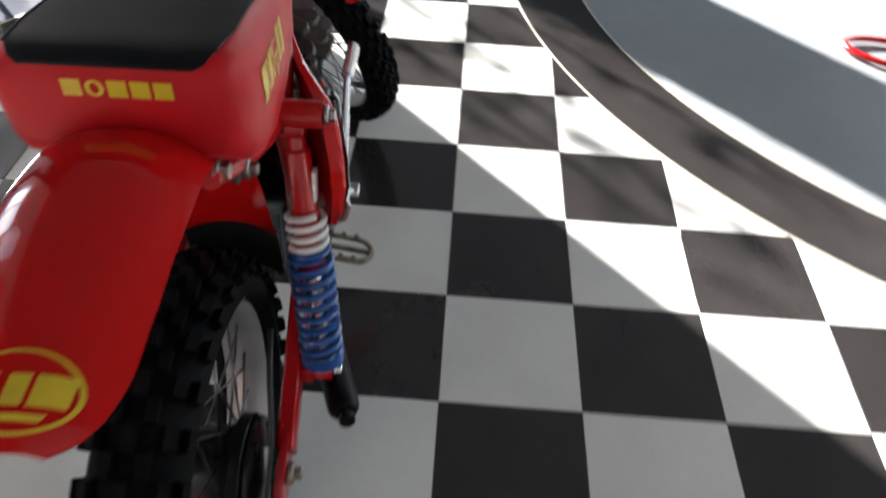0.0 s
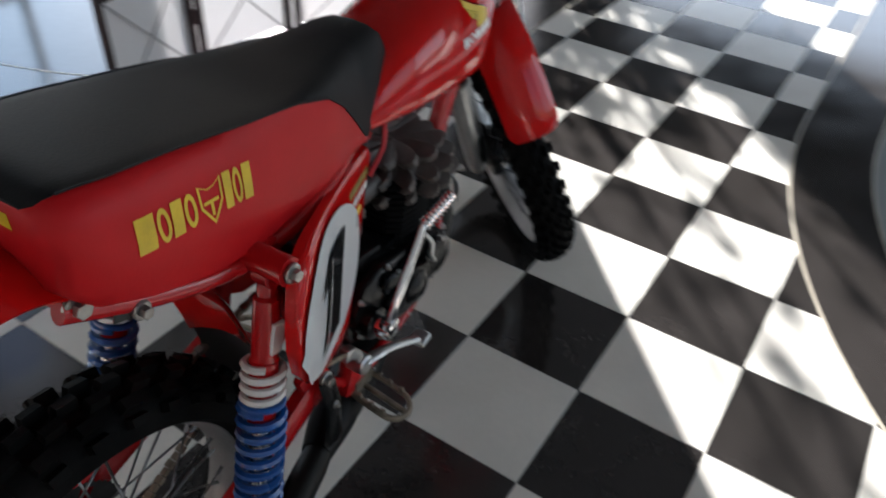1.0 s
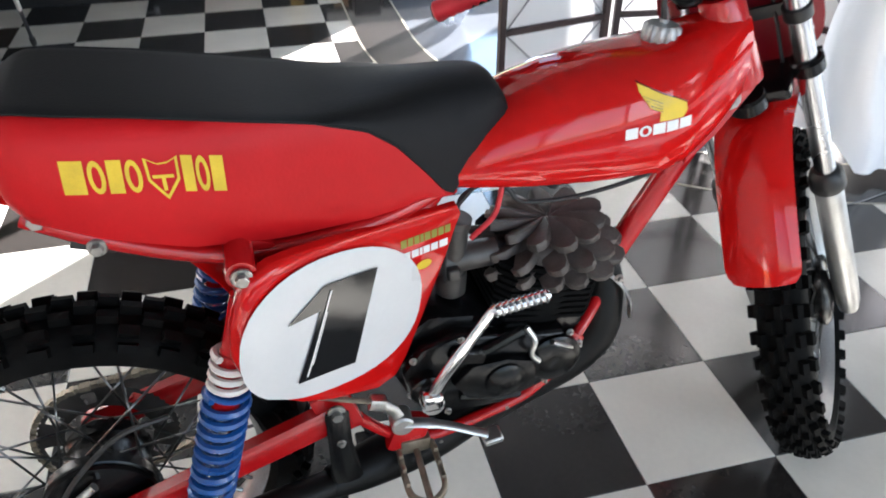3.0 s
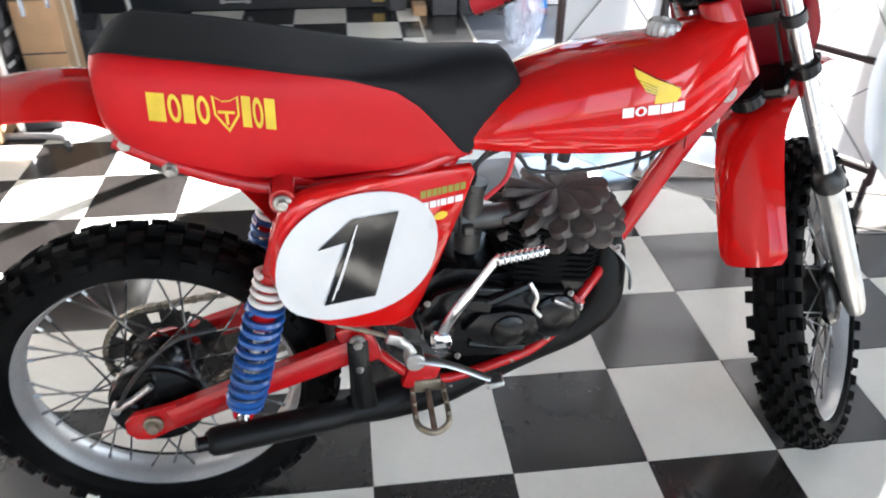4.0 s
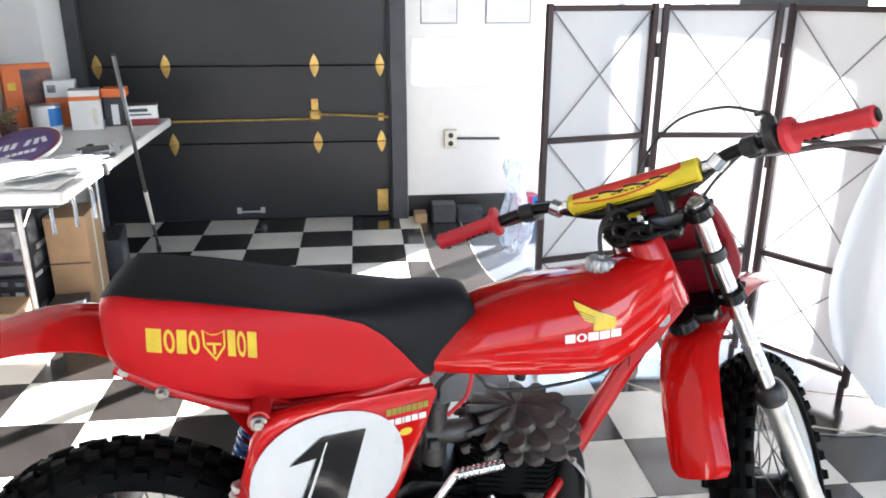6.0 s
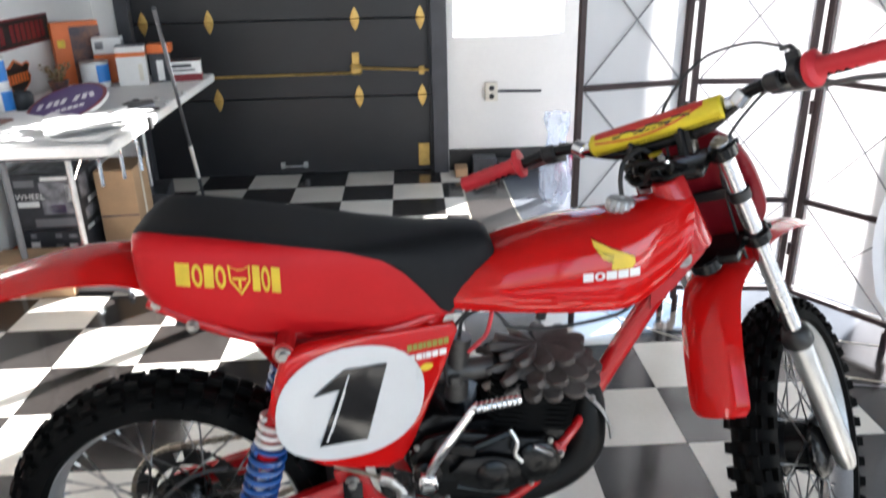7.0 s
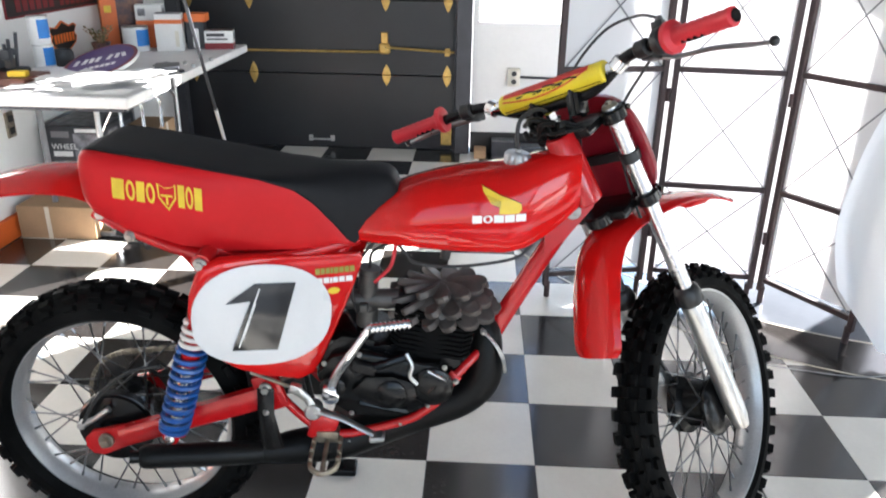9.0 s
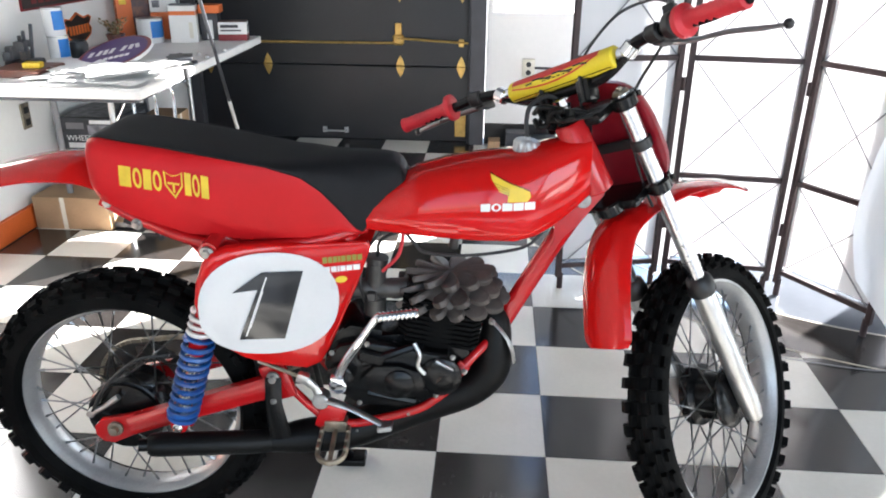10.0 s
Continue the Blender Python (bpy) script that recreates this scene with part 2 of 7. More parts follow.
def box(bm, c, size, bevel=0.0, rot=None, segments=1):
    """A bevelled box round c."""
    m = Matrix.Translation(c) @ (rot.to_4x4() if rot is not None else ID) @ Matrix.Diagonal((*size, 1))
    r = bmesh.ops.create_cube(bm, size=1.0, matrix=m)
    if bevel:
        edges = list({e for v in r["verts"] for e in v.link_edges})
        bmesh.ops.bevel(bm, geom=edges, offset=bevel, segments=segments, affect="EDGES", profile=0.6)
    return bm


def spline(pts, n=8):
    """Points of a smooth line through pts (of any length of tuple)."""
    p = [np.array(q, float) for q in pts]
    p = [2 * p[0] - p[1]] + p + [2 * p[-1] - p[-2]]
    out = []
    for i in range(1, len(p) - 2):
        for k in range(n):
            t = k / n
            a, b, c, d = p[i - 1], p[i], p[i + 1], p[i + 2]
            out.append(0.5 * (2 * b + (c - a) * t + (2 * a - 5 * b + 4 * c - d) * t * t + (3 * b - a - 3 * c + d) * t**3))
    out.append(p[-2])
    return out


def rings(bm, loops, closed=False, caps=True):
    """Skins a row of loops of equal length."""
    vs = [[bm.verts.new(q) for q in loop] for loop in loops]
    k = len(vs[0])
    rows = range(len(vs) if closed else len(vs) - 1)
    for a in rows:
        b = (a + 1) % len(vs)
        for i in range(k):
            j = (i + 1) % k
            bm.faces.new((vs[a][i], vs[a][j], vs[b][j], vs[b][i]))
    if caps and not closed:
        bm.faces.new(vs[0][::-1])
        bm.faces.new(vs[-1])
    return bm


def tube(bm, pts, radius, seg=10, closed=False, flat=1.0, caps=True, up=(0, 1, 0)):
    """A tube along pts; radius is one number or one for each point; flat squeezes it along its second axis."""
    pts = [Vector(p) for p in pts]
    rad = list(radius) if isinstance(radius, (list, tuple)) else [radius] * len(pts)
    loops, side = [], None
    for i, p in enumerate(pts):
        if closed:
            d = pts[(i + 1) % len(pts)] - pts[i - 1]
        else:
            d = pts[min(i + 1, len(pts) - 1)] - pts[max(i - 1, 0)]
        d.normalize()
        if side is None:
            u = Vector(up)
            side = u.cross(d)
            if side.length < 0.1:
                side = Vector((1, 0.3, 0.2)).cross(d)
        side = (side - d * side.dot(d)).normalized()
        other = d.cross(side)
        loops.append([p + (side * math.cos(a) + other * math.sin(a) * flat) * rad[i] for a in (2 * math.pi * k / seg for k in range(seg))])
    return rings(bm, loops, closed, caps)


def lathe(bm, profile, seg=32, m=ID, closed=False):
    """Turns a profile of (radius, height) about z, then places it by m."""
    loops = []
    for r, z in profile:
        loops.append([m @ Vector((r * math.cos(2 * math.pi * k / seg), r * math.sin(2 * math.pi * k / seg), z)) for k in range(seg)])
    return rings(bm, loops, closed, caps=not closed)


def slab(bm, outline, depth, m=ID, bevel=0.0):
    """A flat outline in x and y, thick in z from 0 to depth, placed by m."""
    lo = [bm.verts.new(m @ Vector((x, y, 0))) for x, y in outline]
    hi = [bm.verts.new(m @ Vector((x, y, depth))) for x, y in outline]
    n = len(lo)
    top = bm.faces.new(hi)
    low = bm.faces.new(lo[::-1])
    for i in range(n):
        j = (i + 1) % n
        bm.faces.new((lo[i], lo[j], hi[j], hi[i]))
    if bevel:
        bmesh.ops.bevel(bm, geom=list(top.edges) + list(low.edges), offset=bevel, segments=2, affect="EDGES", profile=0.6)
    return bm


def along(a, b):
    """A pose at a whose z points to b."""
    d = Vector(b) - Vector(a)
    return Matrix.Translation(a) @ d.to_track_quat("Z", "Y").to_matrix().to_4x4()


def rod(bm, a, b, r, seg=12, r2=None, bevel=0.0):
    n = (Vector(b) - Vector(a)).length
    r2 = r if r2 is None else r2
    c = min(bevel, n / 3)
    prof = [(r, 0), (r2, n)] if not c else [(r - c, 0), (r, c), (r2, n - c), (r2 - c, n)]
    return lathe(bm, prof, seg, along(a, b))


def interp(x, table):
    xs, ys = zip(*table)
    return float(np.interp(x, xs, ys))


# the wall of a thing that faces -y, seen as (x, z)
SIDE = Matrix(((1, 0, 0, 0), (0, 0, -1, 0), (0, 1, 0, 0), (0, 0, 0, 1)))

# ---- the room ----
TILE = 0.3048
WALL_N, WALL_W, WALL_S, WALL_E, TOP = 3.95, -2.39, -5.0, 8.0, 4.2

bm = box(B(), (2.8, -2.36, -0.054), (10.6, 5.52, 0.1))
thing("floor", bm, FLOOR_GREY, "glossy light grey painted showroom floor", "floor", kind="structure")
# Back half of the same floor, in the darker grey; split under the tiles.
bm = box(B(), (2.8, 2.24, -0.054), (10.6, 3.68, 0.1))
thing("floor", bm, FLOOR_DARKER, "glossy grey showroom floor, back half in a darker grey", "floor", kind="structure")
# Unseen ceiling; its dark colour is chosen to hold down bounced light.
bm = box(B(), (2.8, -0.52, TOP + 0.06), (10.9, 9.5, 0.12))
thing("ceiling", bm, CEILING_DARK, "unseen ceiling, dark grey to cut bounced light", "ceiling", kind="structure")
bm = box(B(), (0, 0, -0.16), (400, 400, 0.1))
thing("ground", bm, ASPHALT, "pale paved yard outside the windows", "ground", kind="structure")


def wall_pieces(name, blocks, mat, label):
    bm = B()
    for c, s in blocks:
        box(bm, c, s)
    return thing(name, bm, mat, label, "wall", kind="structure")


def wall_x(a, b, z0, z1, y=WALL_N, thick=0.16):
    return ((a + b) / 2, y + thick / 2, (z0 + z1) / 2), (b - a, thick, z1 - z0)


# back wall: garage door opening from -2.24 to -0.24, windows from 0.6 on; the frameless gaps from -0.2 to 0.6 are made
# up, to let sun onto the table and floor
wall_pieces("wall_north", [wall_x(WALL_W - 0.15, -2.24, 0, TOP), wall_x(-2.24, -0.24, 3.14, TOP), wall_x(-0.24, -0.2, 0, TOP), wall_x(-0.2, 0.5, 0, 0.86), wall_x(-0.2, 0.12, 1.14, TOP), wall_x(0.12, 0.5, 1.14, 1.56), wall_x(0.5, 0.6, 0, 1.56), wall_x(0.12, 0.6, 3.1, TOP),
            wall_x(0.6, 1.7, 0, 0.35), wall_x(0.6, 1.7, 1.85, TOP), wall_x(1.7, 1.9, 0, TOP)], WALL_WHITE, "white painted wall with a garage door, windows and added sun gaps")
# Unseen stretch of wall, made black so the glossy floor mirrors something dark.
wall_pieces("wall_north_2", [wall_x(1.9, 2.78, 0, TOP), wall_x(2.78, 4.0, 0, 0.2), wall_x(2.78, 4.0, 2.55, TOP), wall_x(4.0, 4.68, 0, TOP),
            wall_x(4.68, 6.1, 0, 1.45), wall_x(4.68, 6.1, 4.05, TOP), wall_x(6.1, 6.86, 0, TOP), wall_x(6.86, 8.15, 0, 1.45), wall_x(6.86, 8.15, 4.05, TOP)], DOOR_BLACK, "unseen wall with shop windows, black to darken floor reflections")
wall_pieces("wall_west", [((WALL_W - 0.08, -0.5, TOP / 2), (0.16, 8.9, TOP))], WALL_WHITE, "white painted side wall")
wall_pieces("wall_south", [((2.8, WALL_S - 0.08, 0.2), (10.6, 0.16, 0.4)), ((2.8, WALL_S - 0.08, 3.65), (10.6, 0.16, 1.1)),
            ((-2.1, WALL_S - 0.08, 1.75), (0.6, 0.16, 2.7)), ((6.6, WALL_S - 0.08, 1.75), (3.0, 0.16, 2.7))], WALL_WHITE, "white wall with a wide shop window")
# Unseen too: black, with a low window head, to darken far floor reflections.
wall_pieces("wall_east", [((WALL_E + 0.08, -0.5, 0.2), (0.16, 8.9, 0.4)), ((WALL_E + 0.08, -0.5, 3.15), (0.16, 8.9, 2.1)),
            ((WALL_E + 0.08, -4.2, 1.25), (0.16, 1.6, 1.7)), ((WALL_E + 0.08, 3.45, 1.25), (0.16, 1.2, 1.7))], DOOR_BLACK, "unseen wall with a wide shop window, black to darken floor reflections")


def window(name, xs, z0, z1, y, turned=False):
    """Frame and mullions of a shop window; the panes are open to the daylight."""
    ob = empty(name, "shop window with slim white metal frame", "window", kind="structure")
    a, b = xs[0], xs[-1]

    def bar(nm, c, s):
        if turned:
            c, s = (c[1], c[0], c[2]), (s[1], s[0], s[2])
        part(nm, box(B(), c, s, 0.004), WALL_WHITE, ob)

    for x in xs:
        bar("window_mullion", (x, y, (z0 + z1) / 2), (0.05, 0.06, z1 - z0))
    bar("window_sill", ((a + b) / 2, y, z0 + 0.02), (b - a, 0.09, 0.04))
    bar("window_head", ((a + b) / 2, y, z1 - 0.02), (b - a, 0.06, 0.04))
    return ob


# window_1 stops at 1.85 to limit sunlight bounced off the side wall.
window("window_1", (0.625, 1.15, 1.675), 0.35, 1.85, 4.05)
window("window_2", (4.705, 6.075), 1.45, 4.05, 4.05)
window("window_6", (6.885, 8.0), 1.45, 4.05, 4.05)
window("window_5", (2.805, 3.975), 0.2, 2.55, 4.05)
window("window_3", (-1.78, 0.5, 2.8, 5.08), 0.4, 3.1, -5.06)
window("window_4", (-3.38, -1.3, 0.8, 2.83), 0.4, 2.1, 8.06, True)

# orange skirting on the side wall, black skirting under the white back wall
bm = box(B(), (WALL_W + 0.012, -0.5, 0.055), (0.024, 8.86, 0.11), 0.003)
thing("baseboard", bm, ORANGE, "orange painted skirting board", "skirting", kind="structure")
bm = box(B(), (0.18, WALL_N - 0.012, 0.07), (0.84, 0.024, 0.14), 0.003)
thing("baseboard", bm, BLACK_PLASTIC, "black skirting board on the white wall", "skirting", kind="structure")


# ---- garage door ----
def diamond_hinge(parent, x, z, y, s=1.0):
    bm = B()
    o = [(0, 0.072), (0.016, 0.045), (0.028, 0.012), (0.028, -0.012), (0.016, -0.045), (0, -0.072), (-0.016, -0.045), (-0.028, -0.012), (-0.028, 0.012), (-0.016, 0.045)]
    slab(bm, [(a * s, b * s) for a, b in o], 0.006, Matrix.Translation((x, y, z)) @ SIDE, 0.0015)
    rod(bm, (x - 0.028 * s, y - 0.008, z), (x + 0.028 * s, y - 0.008, z), 0.006, 8)
    for dz in (0.035, -0.035):
        rod(bm, (x, y - 0.004, z + dz), (x, y - 0.01, z + dz), 0.005, 8)
    hinge = part("hinge", bm, BRASS, parent, "brass diamond strap hinge")
    return hinge


door = empty("door_1", "black wooden garage door with brass hinges", "garage door", kind="structure")
DY = WALL_N + 0.02
# The three top sections are unseen, added so the near tiles reflect black.
sect = ((0.004, 0.5), (0.505, 0.98), (0.985, 1.46), (1.465, 1.94), (1.945, 2.42), (2.425, 2.9), (2.905, 3.13))
for z0, z1 in sect:
    part("door_panel", box(B(), (-1.33, DY + 0.025, (z0 + z1) / 2), (1.98, 0.05, z1 - z0), 0.004), DOOR_BLACK, door)
part("door_backing", box(B(), (-1.29, DY + 0.07, 1.56), (1.88, 0.02, 3.12)), DOOR_BLACK, door)
for z in (0.502, 0.982, 1.462, 1.942, 2.422):
    for x in (-2.105, -1.705, -0.81, -0.405):
        diamond_hinge(door, x, z, DY)
bm = B()
rod(bm, (-2.2, DY - 0.02, 0.645), (-0.83, DY - 0.02, 0.655), 0.008, 8)
rod(bm, (-0.81, DY - 0.024, 0.685), (-0.33, DY - 0.02, 0.66), 0.008, 8)
part("lock_rod", bm, BRASS, door)
bm = B()
box(bm, (-0.82, DY - 0.012, 0.675), (0.075, 0.024, 0.07), 0.012)
box(bm, (-0.82, DY - 0.008, 0.745), (0.045, 0.016, 0.07), 0.004)
rod(bm, (-0.82, DY - 0.01, 0.675), (-0.82, DY - 0.045, 0.675), 0.014, 12)
part("lock", bm, BRASS, door)
bm = box(B(), (-0.405, DY - 0.008, 0.66), (0.035, 0.02, 0.05), 0.003)
part("rod_guide", bm, BRASS, door)
bm = B()
box(bm, (-0.405, DY - 0.006, 0.11), (0.075, 0.014, 0.15), 0.003)
for a in (-1, 1):
    for b in (-1, 1):
        rod(bm, (-0.405 + a * 0.022, DY - 0.01, 0.11 + b * 0.045), (-0.405 + a * 0.022, DY - 0.018, 0.11 + b * 0.045), 0.006, 8)
part("corner_bracket", bm, BRASS, door)
bm = B()
tube(bm, [(-1.34, DY, 0.062), (-1.34, DY - 0.035, 0.062), (-1.19, DY - 0.035, 0.062), (-1.19, DY, 0.062)], 0.007, 8)
for x in (-1.34, -1.19):
    box(bm, (x, DY - 0.004, 0.062), (0.03, 0.008, 0.04), 0.002)
part("lift_handle", bm, ALLOY, door)
bm = B()
box(bm, (-0.295, WALL_N - 0.035, 1.57), (0.1, 0.07, 3.14), 0.004)
box(bm, (-0.352, WALL_N - 0.015, 1.57), (0.012, 0.05, 3.14), 0.002)
thing("trim", bm, TRACK_GREY, "dark grey steel garage door jamb and track", "door jamb", kind="structure")
bm = box(B(), (-2.2, WALL_N - 0.02, 1.57), (0.08, 0.07, 3.14), 0.004)
thing("trim", bm, TRACK_GREY, "dark grey steel garage door jamb", "door jamb", kind="structure")

# ---- wall outlet, conduit ----
ob = empty("wall_outlet", "ivory surface-mounted double socket on the white wall", "outlet")
part("cover", box(B(), (0.037, WALL_N - 0.025, 0.516), (0.08, 0.05, 0.115), 0.006, segments=2), OUTLET, ob)
for dz in (0.026, -0.026):
    bm = lathe(B(), [(0.017, 0), (0.017, 0.003), (0.015, 0.004)], 16, Matrix.Translation((0.037, WALL_N - 0.05, 0.516 + dz)) @ Matrix.Rotation(radians(90), 4, "X"))
    part("socket", bm, BLACK_PLASTIC, ob)
bm = rod(B(), (0.077, WALL_N - 0.015, 0.516), (0.36, WALL_N - 0.015, 0.51), 0.008, 10)
part("conduit", bm, TRACK_GREY, ob, "thin metal conduit")
ob = empty("wall_outlet", "brown wall socket on the white side wall", "outlet")
part("cover", box(B(), (WALL_W + 0.005, 2.275, 0.515), (0.01, 0.065, 0.12), 0.003), PEG_STEEL, ob)
for dz in (0.028, -0.028):
    part("socket", box(B(), (WALL_W + 0.012, 2.275, 0.515 + dz), (0.006, 0.034, 0.03), 0.002), BLACK_PLASTIC, ob)

# ---- checkered floor with its curved border ----
NEAR = (1.75, -2.4, 2.33, 2.26)
FAR = (1.7, 3.1, 1.88, 2.03)


def near_side(x, y):
    """Over zero on the checkered side of the border."""
    cx, cy, rx, ry = NEAR
    if x > cx:
        return y - (cy + ry)
    if y < cy:
        return (cx - rx) - x
    return math.hypot((x - cx) / rx, (y - cy) / ry) - 1


def far_side(x, y):
    cx, cy, rx, ry = FAR
    if x > cx:
        return (cy - ry) - y
    if y > cy:
        return (cx - rx) - x
    return math.hypot((x - cx) / rx, (y - cy) / ry) - 1


def cut(poly, f):
    """The part of a small polygon where f is over zero, with the curved edge followed."""
    n, out = 10, []
    ring = []
    for i, p in enumerate(poly):
        q = poly[(i + 1) % len(poly)]
        ring += [(p[0] + (q[0] - p[0]) * k / n, p[1] + (q[1] - p[1]) * k / n) for k in range(n)]
    if all(f(*p) > 0 for p in ring):
        return poly, True
    if all(f(*p) <= 0 for p in ring):
        return None, False
    for i, p in enumerate(ring):
        q = ring[(i + 1) % len(ring)]
        if f(*p) > 0:
            out.append(p)
        if (f(*p) > 0) != (f(*q) > 0):
            a, b = p, q
            for _ in range(14):
                c = ((a[0] + b[0]) / 2, (a[1] + b[1]) / 2)
                a, b = (c, b) if (f(*c) > 0) == (f(*a) > 0) else (a, c)
            out.append(c)
    return out, False


def border_line(c, near, off):
    """The border's line, off metres beyond its edge."""
    cx, cy, rx, ry = c
    rx, ry = rx - off, ry - off
    if near:
        pts = [(cx - rx, -4.9)] + [(cx - rx * math.cos(a), cy + ry * math.sin(a)) for a in np.linspace(0, math.pi / 2, 48)] + [(7.9, cy + ry)]
    else:
        pts = [(cx - rx, 3.94)] + [(cx - rx * math.cos(a), cy - ry * math.sin(a)) for a in np.linspace(0, math.pi / 2, 48)] + [(7.9, cy - ry)]
    return pts


def strip(c, near, o1, o2, z0, z1):
    bm = B()
    a, b = border_line(c, near, o1), border_line(c, near, o2)
    vs = [[bm.verts.new((*p, z)) for p in line] for line, z in ((a, z0), (a, z1), (b, z1), (b, z0))]
    for r in range(3):
        for i in range(len(a) - 1):
            bm.faces.new((vs[r][i], vs[r][i + 1], vs[r + 1][i + 1], vs[r + 1][i]))
    return bm


for c, near, word in ((NEAR, True, "near"), (FAR, False, "far")):
    thing("trim", strip(c, near, 0.006, 0.262, -0.004, 0.0), TILE_BLACK, "black vinyl border curving round the checkered floor", "floor border", kind="structure")
    for o in (-0.004, 0.262):
        thing("trim", strip(c, near, o, o + 0.009, -0.004, 0.0015), EDGE_WHITE, "thin ivory edging strip of the floor border", "floor edging", kind="structure")


def tile_mesh(poly, mat, name):
    bm = B()
    slab(bm, poly, 0.0042, Matrix.Translation((0, 0, -0.0042)))
    top = [f for f in bm.faces if all(v.co.z > -0.001 for v in f.verts)]
    bmesh.ops.bevel(bm, geom=list(top[0].edges), offset=0.0009, segments=1, affect="EDGES")
    bmesh.ops.recalc_face_normals(bm, faces=bm.faces)
    me = bpy.data.meshes.new(name)
    bm.to_mesh(me)
    bm.free()
    me.materials.append(mat)
    return me


tile_jobs = []
for i in range(-8, 26):
    for j in range(-17, 13):
        g = 0.0006
        x0, y0, x1, y1 = i * TILE + g, j * TILE + g, (i + 1) * TILE - g, (j + 1) * TILE - g
        x0 = max(x0, WALL_W + 0.03)
        if x1 <= x0:
            continue
        poly, whole = cut([(x0, y0), (x1, y0), (x1, y1), (x0, y1)], near_side)
        if poly is None:
            continue
        poly, whole2 = cut(poly, far_side)
        if poly is None or len(poly) < 3:
            continue
        tile_jobs.append((i, j, poly, whole and whole2 and i * TILE > WALL_W + 0.03))

# ---- motocross bike ----
from mathutils.bvhtree import BVHTree

bike = empty("motocross_bike", "red vintage motocross motorcycle with black seat and blue springs", "motorcycle", pose(0, 0.370, 0, 0, 0, 2.3))

RAKE, STEER = radians(27), radians(52)
HEAD = Vector((-0.03, 0, 1.0))
AXIS = Vector((-math.sin(RAKE), 0, math.cos(RAKE)))
TURNED = Matrix.Translation(HEAD) @ Matrix.Rotation(STEER, 4, AXIS) @ Matrix.Translation(-HEAD)


def mirror(q):
    return (q[0], -q[1], q[2])


def surface(ob):
    me = ob.data
    return BVHTree.FromPolygons([v.co.copy() for v in me.vertices], [tuple(p.vertices) for p in me.polygons])


def lay(bm, bvh, quad, nx=4, nz=3, off=0.0012, back=0, aim=None):
    """Lays a flat four-sided patch, given as (x, z), on the right side of a surface; back: on its rear, given as (y, z)."""
    a, b, c, d = [np.array(q, float) for q in quad]
    grid = []
    for k in range(nz + 1):
        row = []
        for i in range(nx + 1):
            u, v = i / nx, k / nz
            q = (a * (1 - u) + b * u) * (1 - v) + (d * (1 - u) + c * u) * v
            if aim:
                hit = bvh.ray_cast(*aim(*q))
            elif back == 1:
                hit = bvh.ray_cast(Vector((-2, q[0], q[1])), Vector((1, 0, 0)))
            elif back == 2:
                hit = bvh.ray_cast(Vector((q[0], q[1], 2)), Vector((0, 0, -1)))
            else:
                hit = bvh.ray_cast(Vector((q[0], -1, q[1])), Vector((0, 1, 0)))
            if hit[0] is None:
                return
            row.append(bm.verts.new(hit[0] + hit[1] * off * (1 if hit[1].dot(Vector(((-1, 0, 0), (0, 0, 1))[back - 1] if back else (0, -1, 0))) > 0 else -1)))
        grid.append(row)
    for k in range(nz):
        for i in range(nx):
            bm.faces.new((grid[k][i], grid[k][i + 1], grid[k + 1][i + 1], grid[k + 1][i]))


def word_bars(bm, bvh, p0, p1, height, widths, gap=0.14, lean=0.0, back=0, up=(0, 1)):
    """A word that stays unlettered: one plain shape for each of its characters, from p0 to p1 along the base line; a negative width makes a ring."""
    p0, p1, up = np.array(p0, float), np.array(p1, float), np.array(up, float)
    total = sum(abs(w) for w in widths)
    run = p1 - p0
    at = 0.0
    for w in widths:
        if w < 0:
            w = -w
            mid = p0 + run * ((at + w / 2) / total) + up * height / 2 + run * lean / 2
            along_x, along_z = run * (w * (1 - gap) / 2 / total), up * height / 2

            def on_ring(r, k):
                a = 2 * math.pi * k / 20
                return mid + along_x * math.cos(a) * (1 - (1 - r) * 1.5) + along_z * math.sin(a) * r

            for k in range(20):
                lay(bm, bvh, (on_ring(0.66, k), on_ring(0.66, k + 1), on_ring(1, k + 1), on_ring(1, k)), 1, 1, back=back)
            at += w
            continue
        a, b = p0 + run * ((at + w * gap / 2) / total), p0 + run * ((at + w * (1 - gap / 2)) / total)
        tilt = run * lean
        lay(bm, bvh, (a, b, b + up * height + tilt, a + up * height + tilt), 2, 3, back=back)
        at += w


# seat: black cushion over a red cover
SEAT_TOP = [(-0.954, 0.975), (-0.947, 0.98), (-0.93, 0.982), (-0.85, 0.972), (-0.72, 0.945), (-0.615, 0.933), (-0.53, 0.93), (-0.43, 0.931), (-0.39, 0.93), (-0.372, 0.927), (-0.358, 0.917), (-0.35, 0.895)]
SEAM = [(-0.954, 0.974), (-0.935, 0.982), (-0.918, 0.981), (-0.81, 0.964), (-0.696, 0.942), (-0.613, 0.926), (-0.549, 0.905), (-0.512, 0.876), (-0.475, 0.832), (-0.447, 0.795), (-0.435, 0.789), (-0.40, 0.835), (-0.365, 0.872), (-0.35, 0.868)]
SEAT_LOW = [(-0.954, 0.88), (-0.93, 0.856), (-0.86, 0.822), (-0.774, 0.79), (-0.664, 0.776), (-0.553, 0.777), (-0.447, 0.786), (-0.43, 0.788), (-0.40, 0.833), (-0.365, 0.87), (-0.35, 0.866)]
